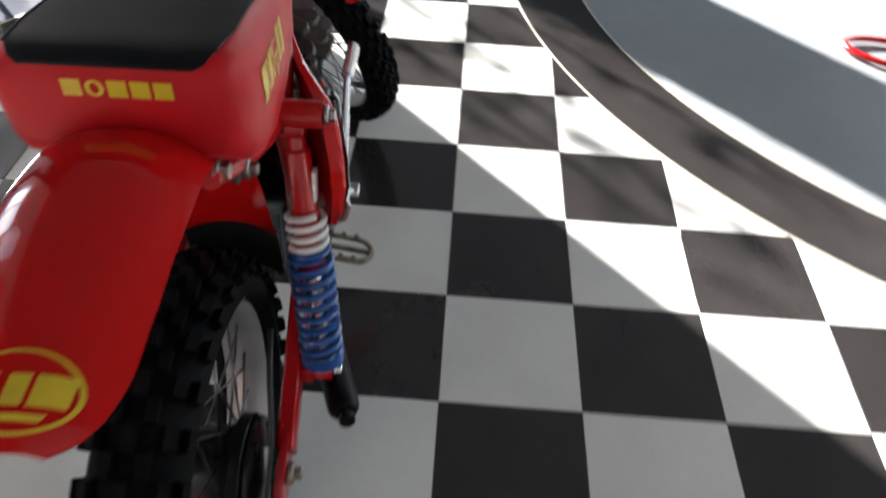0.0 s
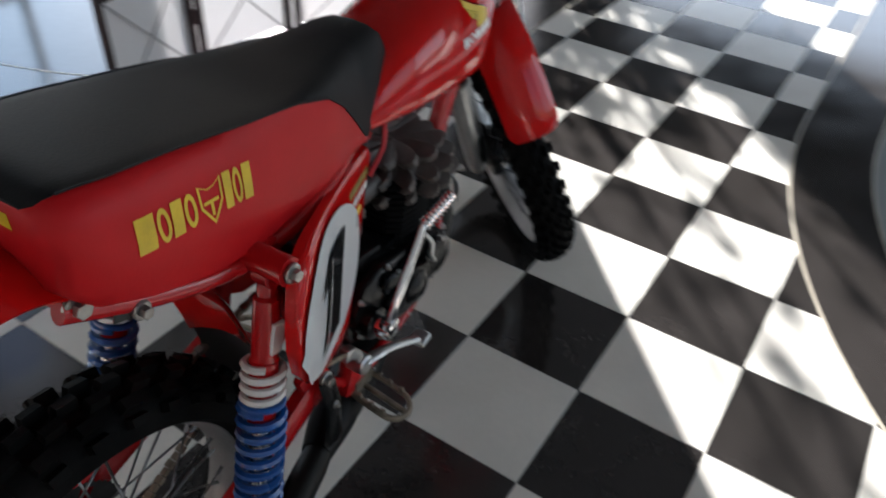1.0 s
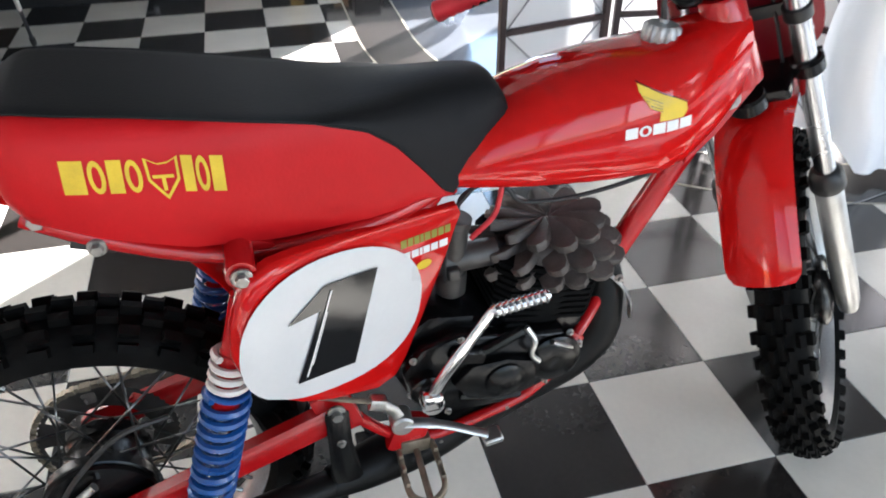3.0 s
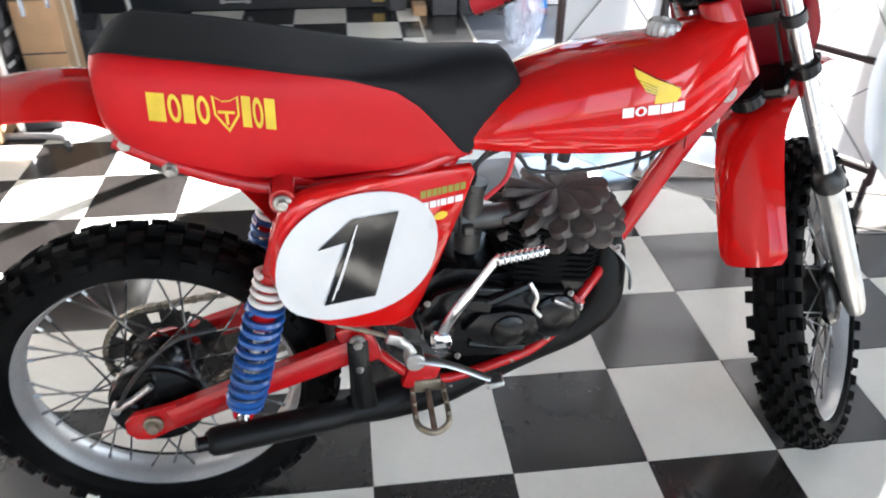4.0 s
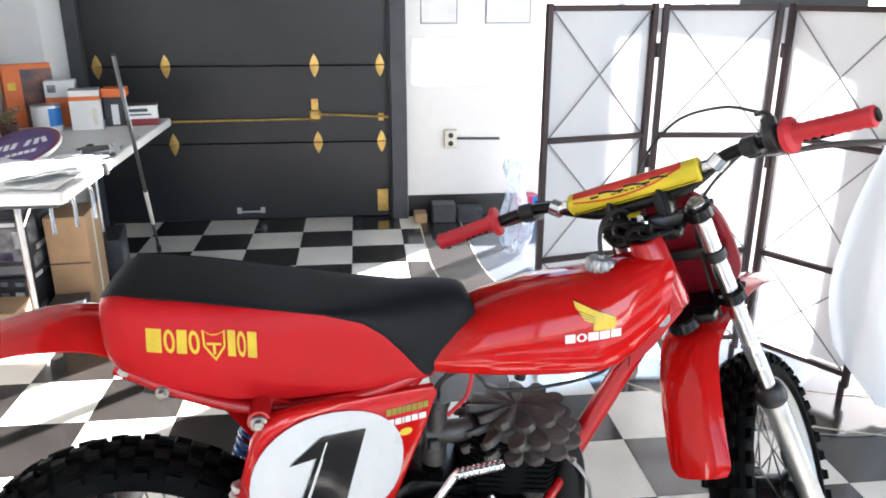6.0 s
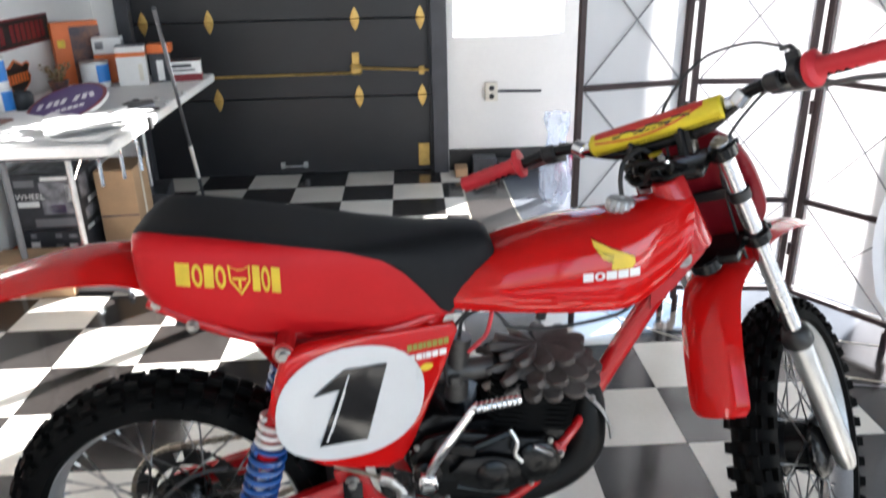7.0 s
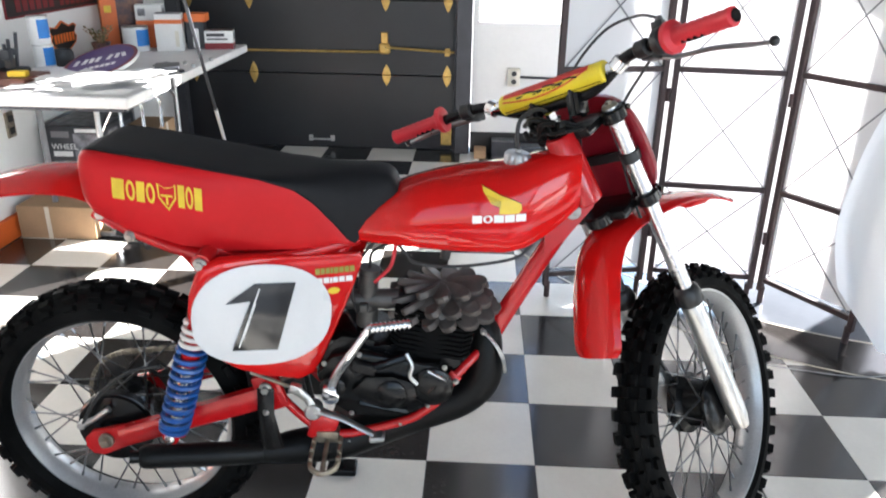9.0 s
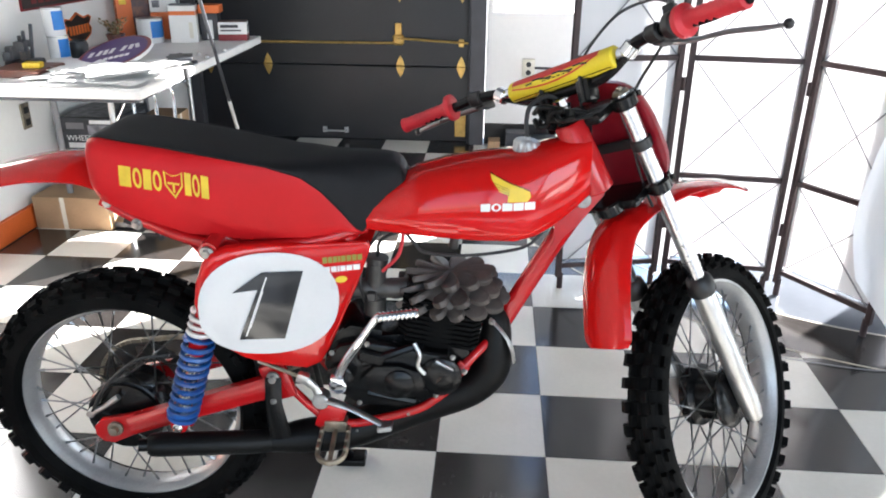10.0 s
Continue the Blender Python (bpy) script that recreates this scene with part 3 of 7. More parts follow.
SEAT_HALF = [(-0.954, 0.098), (-0.947, 0.11), (-0.93, 0.119), (-0.88, 0.124), (-0.7, 0.116), (-0.55, 0.1), (-0.45, 0.08), (-0.4, 0.07), (-0.35, 0.05)]


def askew(x):
    """The tail sits a little towards the near side."""
    return -0.035 * max(0, -0.65 - x)


def seat_half(x, low):
    hw = interp(x, SEAT_HALF)
    zb, zs, zt = interp(x, SEAT_LOW), interp(x, SEAM), interp(x, SEAT_TOP)
    zt = max(zt, zs + 0.004)
    k = interp(x, [(-0.954, 0.8), (-0.85, 0.83), (-0.7, 0.89), (-0.6, 0.95), (-0.5, 0.985)])
    if low:
        return [(0.62 * hw, zb), (0.93 * hw, zb + 0.004), (1.0 * hw, zb + 0.2 * (zs - zb)), (1.02 * hw, zb + 0.55 * (zs - zb)), (1.0 * hw, zb + 0.78 * (zs - zb)), ((0.4 * k + 0.6) * hw, zb + 0.93 * (zs - zb)), (k * hw, zs)]
    return [(k * hw, zs), (k * hw, zs + 0.3 * (zt - zs)), (0.94 * k * hw, zs + 0.62 * (zt - zs)), (0.8 * k * hw, zs + 0.88 * (zt - zs)), (0.5 * k * hw, zt - 0.001), (0, zt + 0.001)]


seat_xs = sorted({-0.954, -0.951, -0.947, -0.94, -0.93, -0.91, -0.447, -0.435, -0.395, -0.38, -0.372, -0.362, -0.355, -0.35} | set(np.linspace(-0.89, -0.41, 25).round(4)))
cover, cushion = B(), B()
low_loops, top_loops = [], []
for x in seat_xs:
    half = seat_half(x, True)
    if x <= -0.43:
        low_loops.append([(x, -y + askew(x), z) for y, z in half] + [(x, y + askew(x), z) for y, z in half[::-1]])
    half = seat_half(x, False)
    top_loops.append([(x, -y + askew(x), z) for y, z in half] + [(x, y + askew(x), z) for y, z in half[-2::-1]])
for bm, loops in ((cover, low_loops), (cushion, top_loops)):
    vs = [[bm.verts.new(q) for q in loop] for loop in loops]
    for a in range(len(vs) - 1):
        for i in range(len(vs[0]) - 1):
            bm.faces.new((vs[a][i], vs[a][i + 1], vs[a + 1][i + 1], vs[a + 1][i]))
    bm.faces.new(vs[0])
    bm.faces.new(vs[-1][::-1])
    for a in range(len(vs) - 1):
        bm.faces.new((vs[a][0], vs[a + 1][0], vs[a + 1][-1], vs[a][-1]))
seat = part("seat", cushion, BLACK_VINYL, bike, "black vinyl seat cushion", sharp=50)
side_cover = part("seat_cover", cover, RED_VINYL, bike, "red vinyl seat base cover", sharp=50)
tree_cover = surface(side_cover)
bm = B()
word_bars(bm, tree_cover, (-0.887, 0.897), (-0.806, 0.884), 0.040, (1.35, -1, 0.9, -1), 0.14, 0.03)
part("lettering", bm, DECAL_YELLOW, side_cover, "yellow lettering on the seat side")
bm = B()
word_bars(bm, tree_cover, (-0.766, 0.877), (-0.72, 0.868), 0.044, (0.85, -1, 1), 0.14, 0.03)
part("lettering", bm, DECAL_YELLOW, side_cover, "yellow lettering on the seat side")
# a shield-shaped outline between the two words
bm = B()
crest = [(-0.802, 0.925), (-0.789, 0.916), (-0.778, 0.916), (-0.767, 0.921), (-0.768, 0.893), (-0.784, 0.87), (-0.801, 0.897)]
cc = np.mean(crest, axis=0)
for k in range(len(crest)):
    a, b = np.array(crest[k]), np.array(crest[(k + 1) % len(crest)])
    lay(bm, tree_cover, (a, b, b + (cc - b) * 0.17, a + (cc - a) * 0.17), 3, 1)
lay(bm, tree_cover, ((-0.796, 0.903), (-0.774, 0.9), (-0.774, 0.896), (-0.796, 0.899)), 3, 1)
lay(bm, tree_cover, ((-0.787, 0.899), (-0.783, 0.899), (-0.783, 0.882), (-0.787, 0.882)), 1, 3)
part("crest", bm, DECAL_YELLOW, side_cover, "yellow shield outline on the seat side", merge=0.0012)
bm = B()
word_bars(bm, tree_cover, (0.035, 0.944), (-0.07, 0.944), 0.0175, (1, -1, 1, 1, 1), 0.16, 0, back=1)
part("lettering", bm, DECAL_YELLOW, side_cover, "yellow lettering on the seat back")
# stitched hem
bm = B()
for s in (-1, 1):
    pts = [(x, askew(x) + s * (interp(x, SEAT_HALF) * interp(x, [(-0.954, 0.8), (-0.85, 0.83), (-0.7, 0.89), (-0.6, 0.95), (-0.5, 0.985)]) + 0.0008), interp(x, SEAM) + 0.0015) for x in np.linspace(-0.93, -0.45, 60)]
    tube(bm, pts, 0.0016, 5)
part("seam", bm, BLACK_VINYL, seat)

# tank
T_TOP = [(-0.445, 0.84), (-0.40, 0.868), (-0.355, 0.892), (-0.323, 0.905), (-0.262, 0.923), (-0.2, 0.935), (-0.153, 0.941), (-0.112, 0.946), (-0.092, 0.954), (-0.07, 0.962), (-0.03, 0.97), (-0.005, 0.976), (0.016, 0.972)]
T_LOW = [(-0.445, 0.793), (-0.40, 0.79), (-0.3, 0.784), (-0.218, 0.78), (-0.13, 0.777), (-0.09, 0.785), (-0.06, 0.802), (-0.03, 0.822), (0.016, 0.86)]
T_HALF = [(-0.445, 0.07), (-0.40, 0.082), (-0.33, 0.094), (-0.25, 0.1), (-0.2, 0.101), (-0.13, 0.096), (-0.08, 0.083), (-0.04, 0.068), (-0.01, 0.056), (0.016, 0.042)]
loops = []
for x in np.linspace(-0.445, 0.016, 38):
    zt, zb, hw = interp(x, T_TOP), interp(x, T_LOW), interp(x, T_HALF)
    h = zt - zb
    half = [(0, zt), (0.3 * hw, zt - 0.01 * h), (0.55 * hw, zt - 0.05 * h), (0.76 * hw, zt - 0.15 * h), (0.91 * hw, zt - 0.34 * h), (hw, zt - 0.62 * h), (0.99 * hw, zb + 0.12 * h), (0.95 * hw, zb + 0.03 * h), (0.86 * hw, zb), (0.5 * hw, zb), (0.35 * hw, zb + 0.2 * h), (0, zb + 0.25 * h)]
    loops.append([(x, -y, z) for y, z in half] + [(x, y, z) for y, z in half[-2:0:-1]])
tank = part("fuel_tank", rings(B(), loops), RED, bike, "glossy red fuel tank", sharp=60)
tree_tank = surface(tank)
bm = B()
lay(bm, tree_tank, ((-0.181, 0.905), (-0.165, 0.883), (-0.17, 0.909), (-0.183, 0.915)), 4, 4)
lay(bm, tree_tank, ((-0.165, 0.883), (-0.143, 0.874), (-0.147, 0.898), (-0.17, 0.909)), 4, 4)
lay(bm, tree_tank, ((-0.149, 0.863), (-0.110, 0.863), (-0.121, 0.889), (-0.147, 0.898)), 5, 5)
lay(bm, tree_tank, ((-0.110, 0.863), (-0.104, 0.872), (-0.106, 0.882), (-0.121, 0.889)), 3, 3)
emblem = part("wing_emblem", bm, DECAL_YELLOW, tank, "yellow wing emblem on the tank")
bm = B()
for k in range(4):
    lay(bm, tree_tank, ((-0.176 + 0.005 * k, 0.898 - 0.006 * k), (-0.146, 0.886 - 0.0035 * k), (-0.146, 0.8868 - 0.0035 * k), (-0.1765 + 0.005 * k, 0.8988 - 0.006 * k)), 5, 1, 0.002)
for a, b in (((-0.184, 0.916), (-0.147, 0.899)), ((-0.147, 0.899), (-0.105, 0.883))):
    lay(bm, tree_tank, (a, b, (b[0], b[1] + 0.0013), (a[0], a[1] + 0.0013)), 5, 1, 0.0018)
part("feather_line", bm, DECAL_BLACK, emblem, "thin dark feather lines")
bm = B()
word_bars(bm, tree_tank, (-0.202, 0.845), (-0.094, 0.848), 0.0145, (1, -1.05, 1.05, 1.05, 1.1), 0.1, 0.0)
part("lettering", bm, DECAL_WHITE, tank, "white lettering on the tank")
# filler cap with breather hose
bm = B()
cap_at = Matrix.Translation((-0.112, 0, 0.934)) @ Matrix.Rotation(radians(6), 4, "Y")
loops = []
for r, z, rib in ((0.026, 0.0, 0), (0.026, 0.006, 0), (0.0235, 0.007, 1), (0.0245, 0.012, 1), (0.0245, 0.025, 1), (0.022, 0.03, 0), (0.006, 0.031, 0), (0.006, 0.036, 0)):
    loops.append([cap_at @ Vector(((r + (0.003 if rib and k % 4 < 2 else 0)) * math.cos(2 * math.pi * k / 56), (r + (0.003 if rib and k % 4 < 2 else 0)) * math.sin(2 * math.pi * k / 56), z)) for k in range(56)])
rings(bm, loops)
part("filler_cap", bm, RIM_ALLOY, bike, "knurled alloy filler cap")
bm = tube(B(), spline([(-0.109, 0, 0.968), (-0.113, 0.002, 1.0), (-0.105, 0.01, 1.03), (-0.07, 0.03, 1.045), (-0.04, 0.03, 1.03)], 6), 0.0045, 8)
part("breather_hose", bm, CABLE, bike)

# frame
bm = B()
rod(bm, HEAD + AXIS * 0.0, HEAD - AXIS * 0.155, 0.031, 20, 0.034, 0.004)
tube(bm, spline([(0.03, 0, 0.865), (-0.03, 0, 0.765), (-0.09, 0, 0.655), (-0.15, 0, 0.54)], 5), 0.021, 14, flat=0.9)
tube(bm, [(-0.0, 0, 0.93), (-0.2, 0, 0.87), (-0.44, 0, 0.79)], 0.018, 10)
gus = [(0.02, 0.93), (-0.05, 0.86), (-0.045, 0.745), (0.0, 0.79), (0.05, 0.86)]
for s in (-1, 1):
    slab(bm, gus, 0.004, Matrix.Translation((0, s * 0.022 + 0.002, 0)) @ SIDE)
    tube(bm, spline([(-0.14, s * 0.012, 0.55), (-0.185, s * 0.055, 0.52), (-0.235, s * 0.085, 0.475), (-0.258, s * 0.088, 0.432), (-0.291, s * 0.09, 0.402), (-0.324, s * 0.09, 0.379), (-0.40, s * 0.09, 0.353), (-0.47, s * 0.09, 0.337), (-0.53, s * 0.088, 0.35), (-0.6, s * 0.095, 0.43), (-0.625, s * 0.098, 0.49)], 5), 0.0098, 12)
    tube(bm, spline([(-0.625, s * 0.09, 0.46), (-0.6, s * 0.085, 0.56), (-0.52, s * 0.07, 0.7), (-0.45, s * 0.05, 0.785)], 5), 0.013, 10)
    tube(bm, spline([(-0.43, s * 0.05, 0.79), (-0.55, s * 0.085, 0.768), (-0.68, s * 0.1, 0.762), (-0.77, s * 0.1, 0.775), (-0.87, s * 0.092, 0.81), (-0.95, s * 0.082, 0.848)], 5), 0.0125, 12)
    tube(bm, spline([(-0.615, s * 0.092, 0.5), (-0.66, s * 0.1, 0.62), (-0.715, s * 0.105, 0.75)], 5), 0.012, 10)
    rod(bm, (-0.722, s * 0.1, 0.776), (-0.722, s * 0.165, 0.776), 0.019, 16)
    box(bm, (-0.708, s * 0.1, 0.768), (0.06, 0.02, 0.04), 0.01, Matrix.Rotation(radians(20), 3, "Y"), 2)
    box(bm, (-0.625, s * 0.1, 0.45), (0.06, 0.02, 0.09), 0.01, Matrix.Rotation(radians(-18), 3, "Y"), 2)
    box(bm, (-0.515, s * 0.092, 0.36), (0.06, 0.03, 0.07), 0.01, Matrix.Rotation(radians(20), 3, "Y"), 2)
    box(bm, (-0.232, s * 0.085, 0.482), (0.03, 0.008, 0.028), 0.004, Matrix.Rotation(radians(40), 3, "Y"), 2)
tube(bm, [(-0.93, -0.082, 0.84), (-0.945, 0, 0.85), (-0.93, 0.082, 0.84)], 0.011, 10)
part("frame", bm, RED_FRAME, bike, "red enamelled tubular frame", sharp=45)


def bolt(parent, p, r=0.011, length=0.012, mat=BOLT_STEEL, axis=(0, -1, 0), name="bolt"):
    bm = B()
    a = Vector(p)
    d = Vector(axis)
    rod(bm, a, a + d * length * 0.45, r, 16, None, 0.0015)
    rod(bm, a + d * length * 0.4, a + d * length, r * 0.62, 6, None, 0.001)
    return part(name, bm, mat, parent)


bolt(bike, (0.007, -0.028, 0.848), 0.016, 0.014)
bolt(bike, (-0.934, -0.085, 0.847), 0.016, 0.016)
bolt(bike, (-0.878, -0.098, 0.806), 0.012, 0.016)
part("seat_tab", box(B(), (-0.87, -0.088, 0.814), (0.04, 0.014, 0.046), 0.004), BLACK_PLASTIC, bike, "black rubber seat tab")
bolt(bike, (-0.722, -0.166, 0.776), 0.0135, 0.014)
bolt(bike, (-0.628, -0.124, 0.474), 0.014, 0.016)
for x, z in ((-0.225, 0.478), (-0.322, 0.408), (-0.17, 0.6), (-0.46, 0.322), (-0.345, 0.37)):
    bolt(bike, (x, -0.09, z), 0.007, 0.01)
# black strap that carries the seat's tail
for s in (-1, 1):
    part("seat_strap", box(B(), (-0.878, s * 0.096, 0.82), (0.05, 0.004, 0.045), 0.001, Matrix.Rotation(radians(18), 3, "Y")), BLACK_PLASTIC, bike)

# side number plates
PLATE = [(-0.718, 0.776), (-0.692, 0.784), (-0.661, 0.783), (-0.553, 0.771), (-0.428, 0.764), (-0.422, 0.75), (-0.445, 0.683), (-0.487, 0.584), (-0.512, 0.527), (-0.53, 0.498), (-0.56, 0.489), (-0.63, 0.512), (-0.674, 0.537), (-0.716, 0.576), (-0.742, 0.622), (-0.752, 0.674), (-0.746, 0.716), (-0.732, 0.756)]


def plate_y(x):
    u = max(0, -0.43 - x)
    return -(0.07 + 0.27 * u + 0.3 * u * u)


def step(v):
    v = min(1, max(0, v))
    return v * v * (3 - 2 * v)


def plate_at(x, z, edge=1.0, out=0.0):
    """A point of the side panel, which swells round the shock absorber's top."""
    b = 0.012 * edge * step((-0.56 - x) / 0.17) * step((z - 0.5) / 0.18)
    return Vector((x + 0.15 * b, plate_y(x) - b - out, z + 0.4 * b))


def panel_aim(x, z):
    d = Vector((-0.15, 1, -0.4)).normalized()
    return Vector((x, plate_y(x), z)) - d * 0.3, d


outline = []
for k, (x, z) in enumerate(PLATE):
    x2, z2 = PLATE[(k + 1) % len(PLATE)]
    outline += [(x + (x2 - x) * q / 3, z + (z2 - z) * q / 3) for q in range(3)]


for s in (1, -1):
    bm = B()
    c = Vector((-0.6, 0, 0.64))
    levels = []
    for f, d, swell in ((1.0, 0.014, 0.0), (1.0, 0.002, 0.1), (0.985, 0.0, 0.3), (0.96, -0.0005, 0.55), (0.92, -0.001, 0.8), (0.86, -0.0015, 0.95), (0.75, -0.002, 1), (0.6, -0.003, 1), (0.45, -0.003, 1), (0.3, -0.003, 1), (0.15, -0.003, 1)):
        ringp = []
        for x, z in outline:
            q = plate_at(c.x + (x - c.x) * f, c.z + (z - c.z) * f, swell, -d)
            ringp.append((q.x, s * q.y, q.z))
        levels.append(ringp)
    rings(bm, levels)
    panel = part("side_panel", bm, RED, bike, "red plastic side panel", sharp=40)
    if s == 1:
        tree_panel = surface(panel)
        bm = B()
        cx, cz, rx, rz = -0.616, 0.65, 0.128, 0.111
        ringn = 40
        grid = []
        for f in (0.0001, 0.25, 0.5, 0.7, 0.85, 0.94, 1.0):
            row = []
            for k in range(ringn):
                a = 2 * math.pi * k / ringn
                ex, ez = abs(math.cos(a)) ** 0.88 * math.copysign(1, math.cos(a)), abs(math.sin(a)) ** 0.88 * math.copysign(1, math.sin(a))
                x, z = cx + f * (rx * ex + 0.12 * rz * ez), cz + f * (rz * ez - 0.15 * rx * ex)
                start, d = panel_aim(x, z)
                h = tree_panel.ray_cast(start, d)[0]
                row.append(bm.verts.new((h if h is not None else plate_at(x, z)) - d * 0.0045))
            grid.append(row)
        for r in range(6):
            for k in range(ringn):
                bm.faces.new((grid[r][k], grid[r][(k + 1) % ringn], grid[r + 1][(k + 1) % ringn], grid[r + 1][k]))
        part("number_oval", bm, PLATE_WHITE, panel, "white oval number plate")
        bm = B()
        lay(bm, tree_panel, ((-0.68, 0.586), (-0.597, 0.571), (-0.554, 0.717), (-0.626, 0.724)), 6, 12, 0.0065, aim=panel_aim)
        lay(bm, tree_panel, ((-0.684, 0.69), (-0.64, 0.689), (-0.618, 0.724), (-0.63, 0.7245)), 6, 6, 0.0065, aim=panel_aim)
        figure = part("number", bm, DECAL_BLACK, panel, "glossy black figure 1")
        bm = B()
        lay(bm, tree_panel, ((-0.669, 0.592), (-0.666, 0.592), (-0.621, 0.714), (-0.6235, 0.714)), 1, 12, 0.0078, aim=panel_aim)
        lay(bm, tree_panel, ((-0.6595, 0.608), (-0.6578, 0.608), (-0.63, 0.684), (-0.6316, 0.684)), 1, 12, 0.0078, aim=panel_aim)
        part("inline", bm, DECAL_WHITE, figure, "thin white line inside the figure")
        bm = B()
        word_bars(bm, tree_panel, (-0.516, 0.727), (-0.438, 0.727), 0.013, (1, 0.9, 0.9, 0.6, 1, 1, 1, 1), 0.16, 0)
        part("lettering", bm, DECAL_OLIVE, panel, "olive lettering on the side panel")
        bm = B()
        word_bars(bm, tree_panel, (-0.514, 0.707), (-0.442, 0.706), 0.012, (1, 1, 0.4, 0.9, 1, 1.2), 0.16, 0)
        part("lettering", bm, DECAL_WHITE, panel, "white lettering on the side panel")
        bm = B()
        for k in range(16):
            a, b = 2 * math.pi * k / 16, 2 * math.pi * (k + 1) / 16
            o = (-0.481, 0.688)
            lay(bm, tree_panel, (o, (o[0] + 0.012 * math.cos(a), o[1] + 0.0075 * math.sin(a)), (o[0] + 0.012 * math.cos(b), o[1] + 0.0075 * math.sin(b)), o), 1, 1)
        part("badge", bm, DECAL_YELLOW, panel, "small yellow oval badge")

# rear shock absorbers
for s in (1, -1):
    a, b = Vector((-0.716, -0.124 * s, 0.752)), Vector((-0.828, -0.154 * s, 0.372))
    d = (b - a).normalized()
    L = (b - a).length
    bm = B()
    rod(bm, a + d * 0.03, a + d * 0.135, 0.0175, 18, None, 0.004)
    rod(bm, a + d * 0.12, a + d * 0.225, 0.0195, 18, None, 0.003)
    shock = part("shock_absorber", bm, RED_FRAME, bike, "twin-coil shock absorber with blue spring")
    rod(bm := B(), a + d * 0.22, b - d * 0.01, 0.0135, 12)
    for k in range(4):
        rod(bm, a + d * (0.25 + 0.028 * k), a + d * (0.258 + 0.028 * k), 0.017, 16)
    part("piston_rod", bm, CHROME, shock)
    bm = B()
    rod(bm, a + Vector((0, -0.014, 0)), a + Vector((0, 0.014, 0)), 0.018, 18, None, 0.003)
    rod(bm, a, a + d * 0.04, 0.013, 12)
    part("eye", bm, RED_FRAME, shock)
    bm = rod(B(), b + Vector((0, -0.014, 0)), b + Vector((0, 0.014, 0)), 0.018, 18, None, 0.003)
    rod(bm, b - d * 0.035, b, 0.013, 12)
    part("eye", bm, RED_FRAME, shock)
    bm = box(B(), a + d * 0.085 + Vector((0.002, -s * 0.0175, 0)), (0.02, 0.006, 0.045), 0.001, Matrix.Rotation(math.atan2(d.x, -d.z) * -1, 3, "Y"))
    part("sticker", bm, DECAL_WHITE, shock, "white maker's sticker")

    def coil(s0, s1, turns, r, w):
        side = d.orthogonal().normalized()
        other = d.cross(side)
        n = int(turns * 16)
        return tube(B(), [a + d * (s0 + (s1 - s0) * k / n) + (side * math.cos(2 * math.pi * k / 16) + other * math.sin(2 * math.pi * k / 16)) * r for k in range(n + 1)], w, 6)

    part("upper_spring", coil(0.125, 0.182, 3.5, 0.0255, 0.0052), WHITE_ENAMEL, shock, "white upper spring")
    bm = coil(0.19, L - 0.02, 9.5, 0.0285, 0.006)
    rod(bm, a + d * 0.181, a + d * 0.189, 0.031, 20, None, 0.002)
    part("lower_spring", bm, BLUE, shock, "blue lower spring")
    part("collar", rod(B(), b - d * 0.024, b - d * 0.014, 0.032, 20, None, 0.002), BLUE, shock)
    bolt(shock, b + Vector((0, -0.016 * s, 0)), 0.011, 0.012, CHROME, (0, -s, 0))

# swinging arm
for s in (1, -1):
    bm = B()
    a, b = Vector((-0.61, -0.1 * s, 0.448)), Vector((-0.955, -0.112 * s, 0.336))
    d = (b - a).normalized()
    w = d.cross(Vector((0, 1, 0))).normalized()
    loops = []
    for k in range(9):
        f = k / 8
        p = a.lerp(b, f)
        h = 0.025 - 0.003 * f
        loops.append([p + w * (h * x) + Vector((0, 0.014 * y, 0)) for x, y in ((-1, -0.7), (-0.75, -1), (0.75, -1), (1, -0.7), (1, 0.7), (0.75, 1), (-0.75, 1), (-1, 0.7))])
    rings(bm, loops)
    tip = [(0.03, 0.024), (-0.045, 0.031), (-0.066, 0.02), (-0.074, 0.0), (-0.066, -0.022), (-0.045, -0.033), (0.03, -0.024)]
    ang = math.atan2(d.z, -d.x)
    slab(bm, tip, 0.012, Matrix.Translation((-0.968, -0.106 * s if s == 1 else 0.118, 0.333)) @ Matrix.Rotation(math.atan2(-(a.z - b.z), -(a.x - b.x)) + math.pi, 4, "Y").inverted() @ SIDE, 0.002)
    box(bm, (-0.826, -0.13 * s, 0.368), (0.036, 0.02, 0.034), 0.006, None, 2)
    arm = part("swingarm", bm, RED_FRAME, bike, "red box-section swinging arm")
    if s == 1:
        bolt(arm, (-0.988, -0.12, 0.331), 0.017, 0.02, PEG_STEEL, name="axle_nut")
        part("chain_adjuster", box(B(), (-0.94, -0.12, 0.343), (0.03, 0.006, 0.012), 0.002, Matrix.Rotation(radians(-18), 3, "Y")), BLACK_PLASTIC, arm)


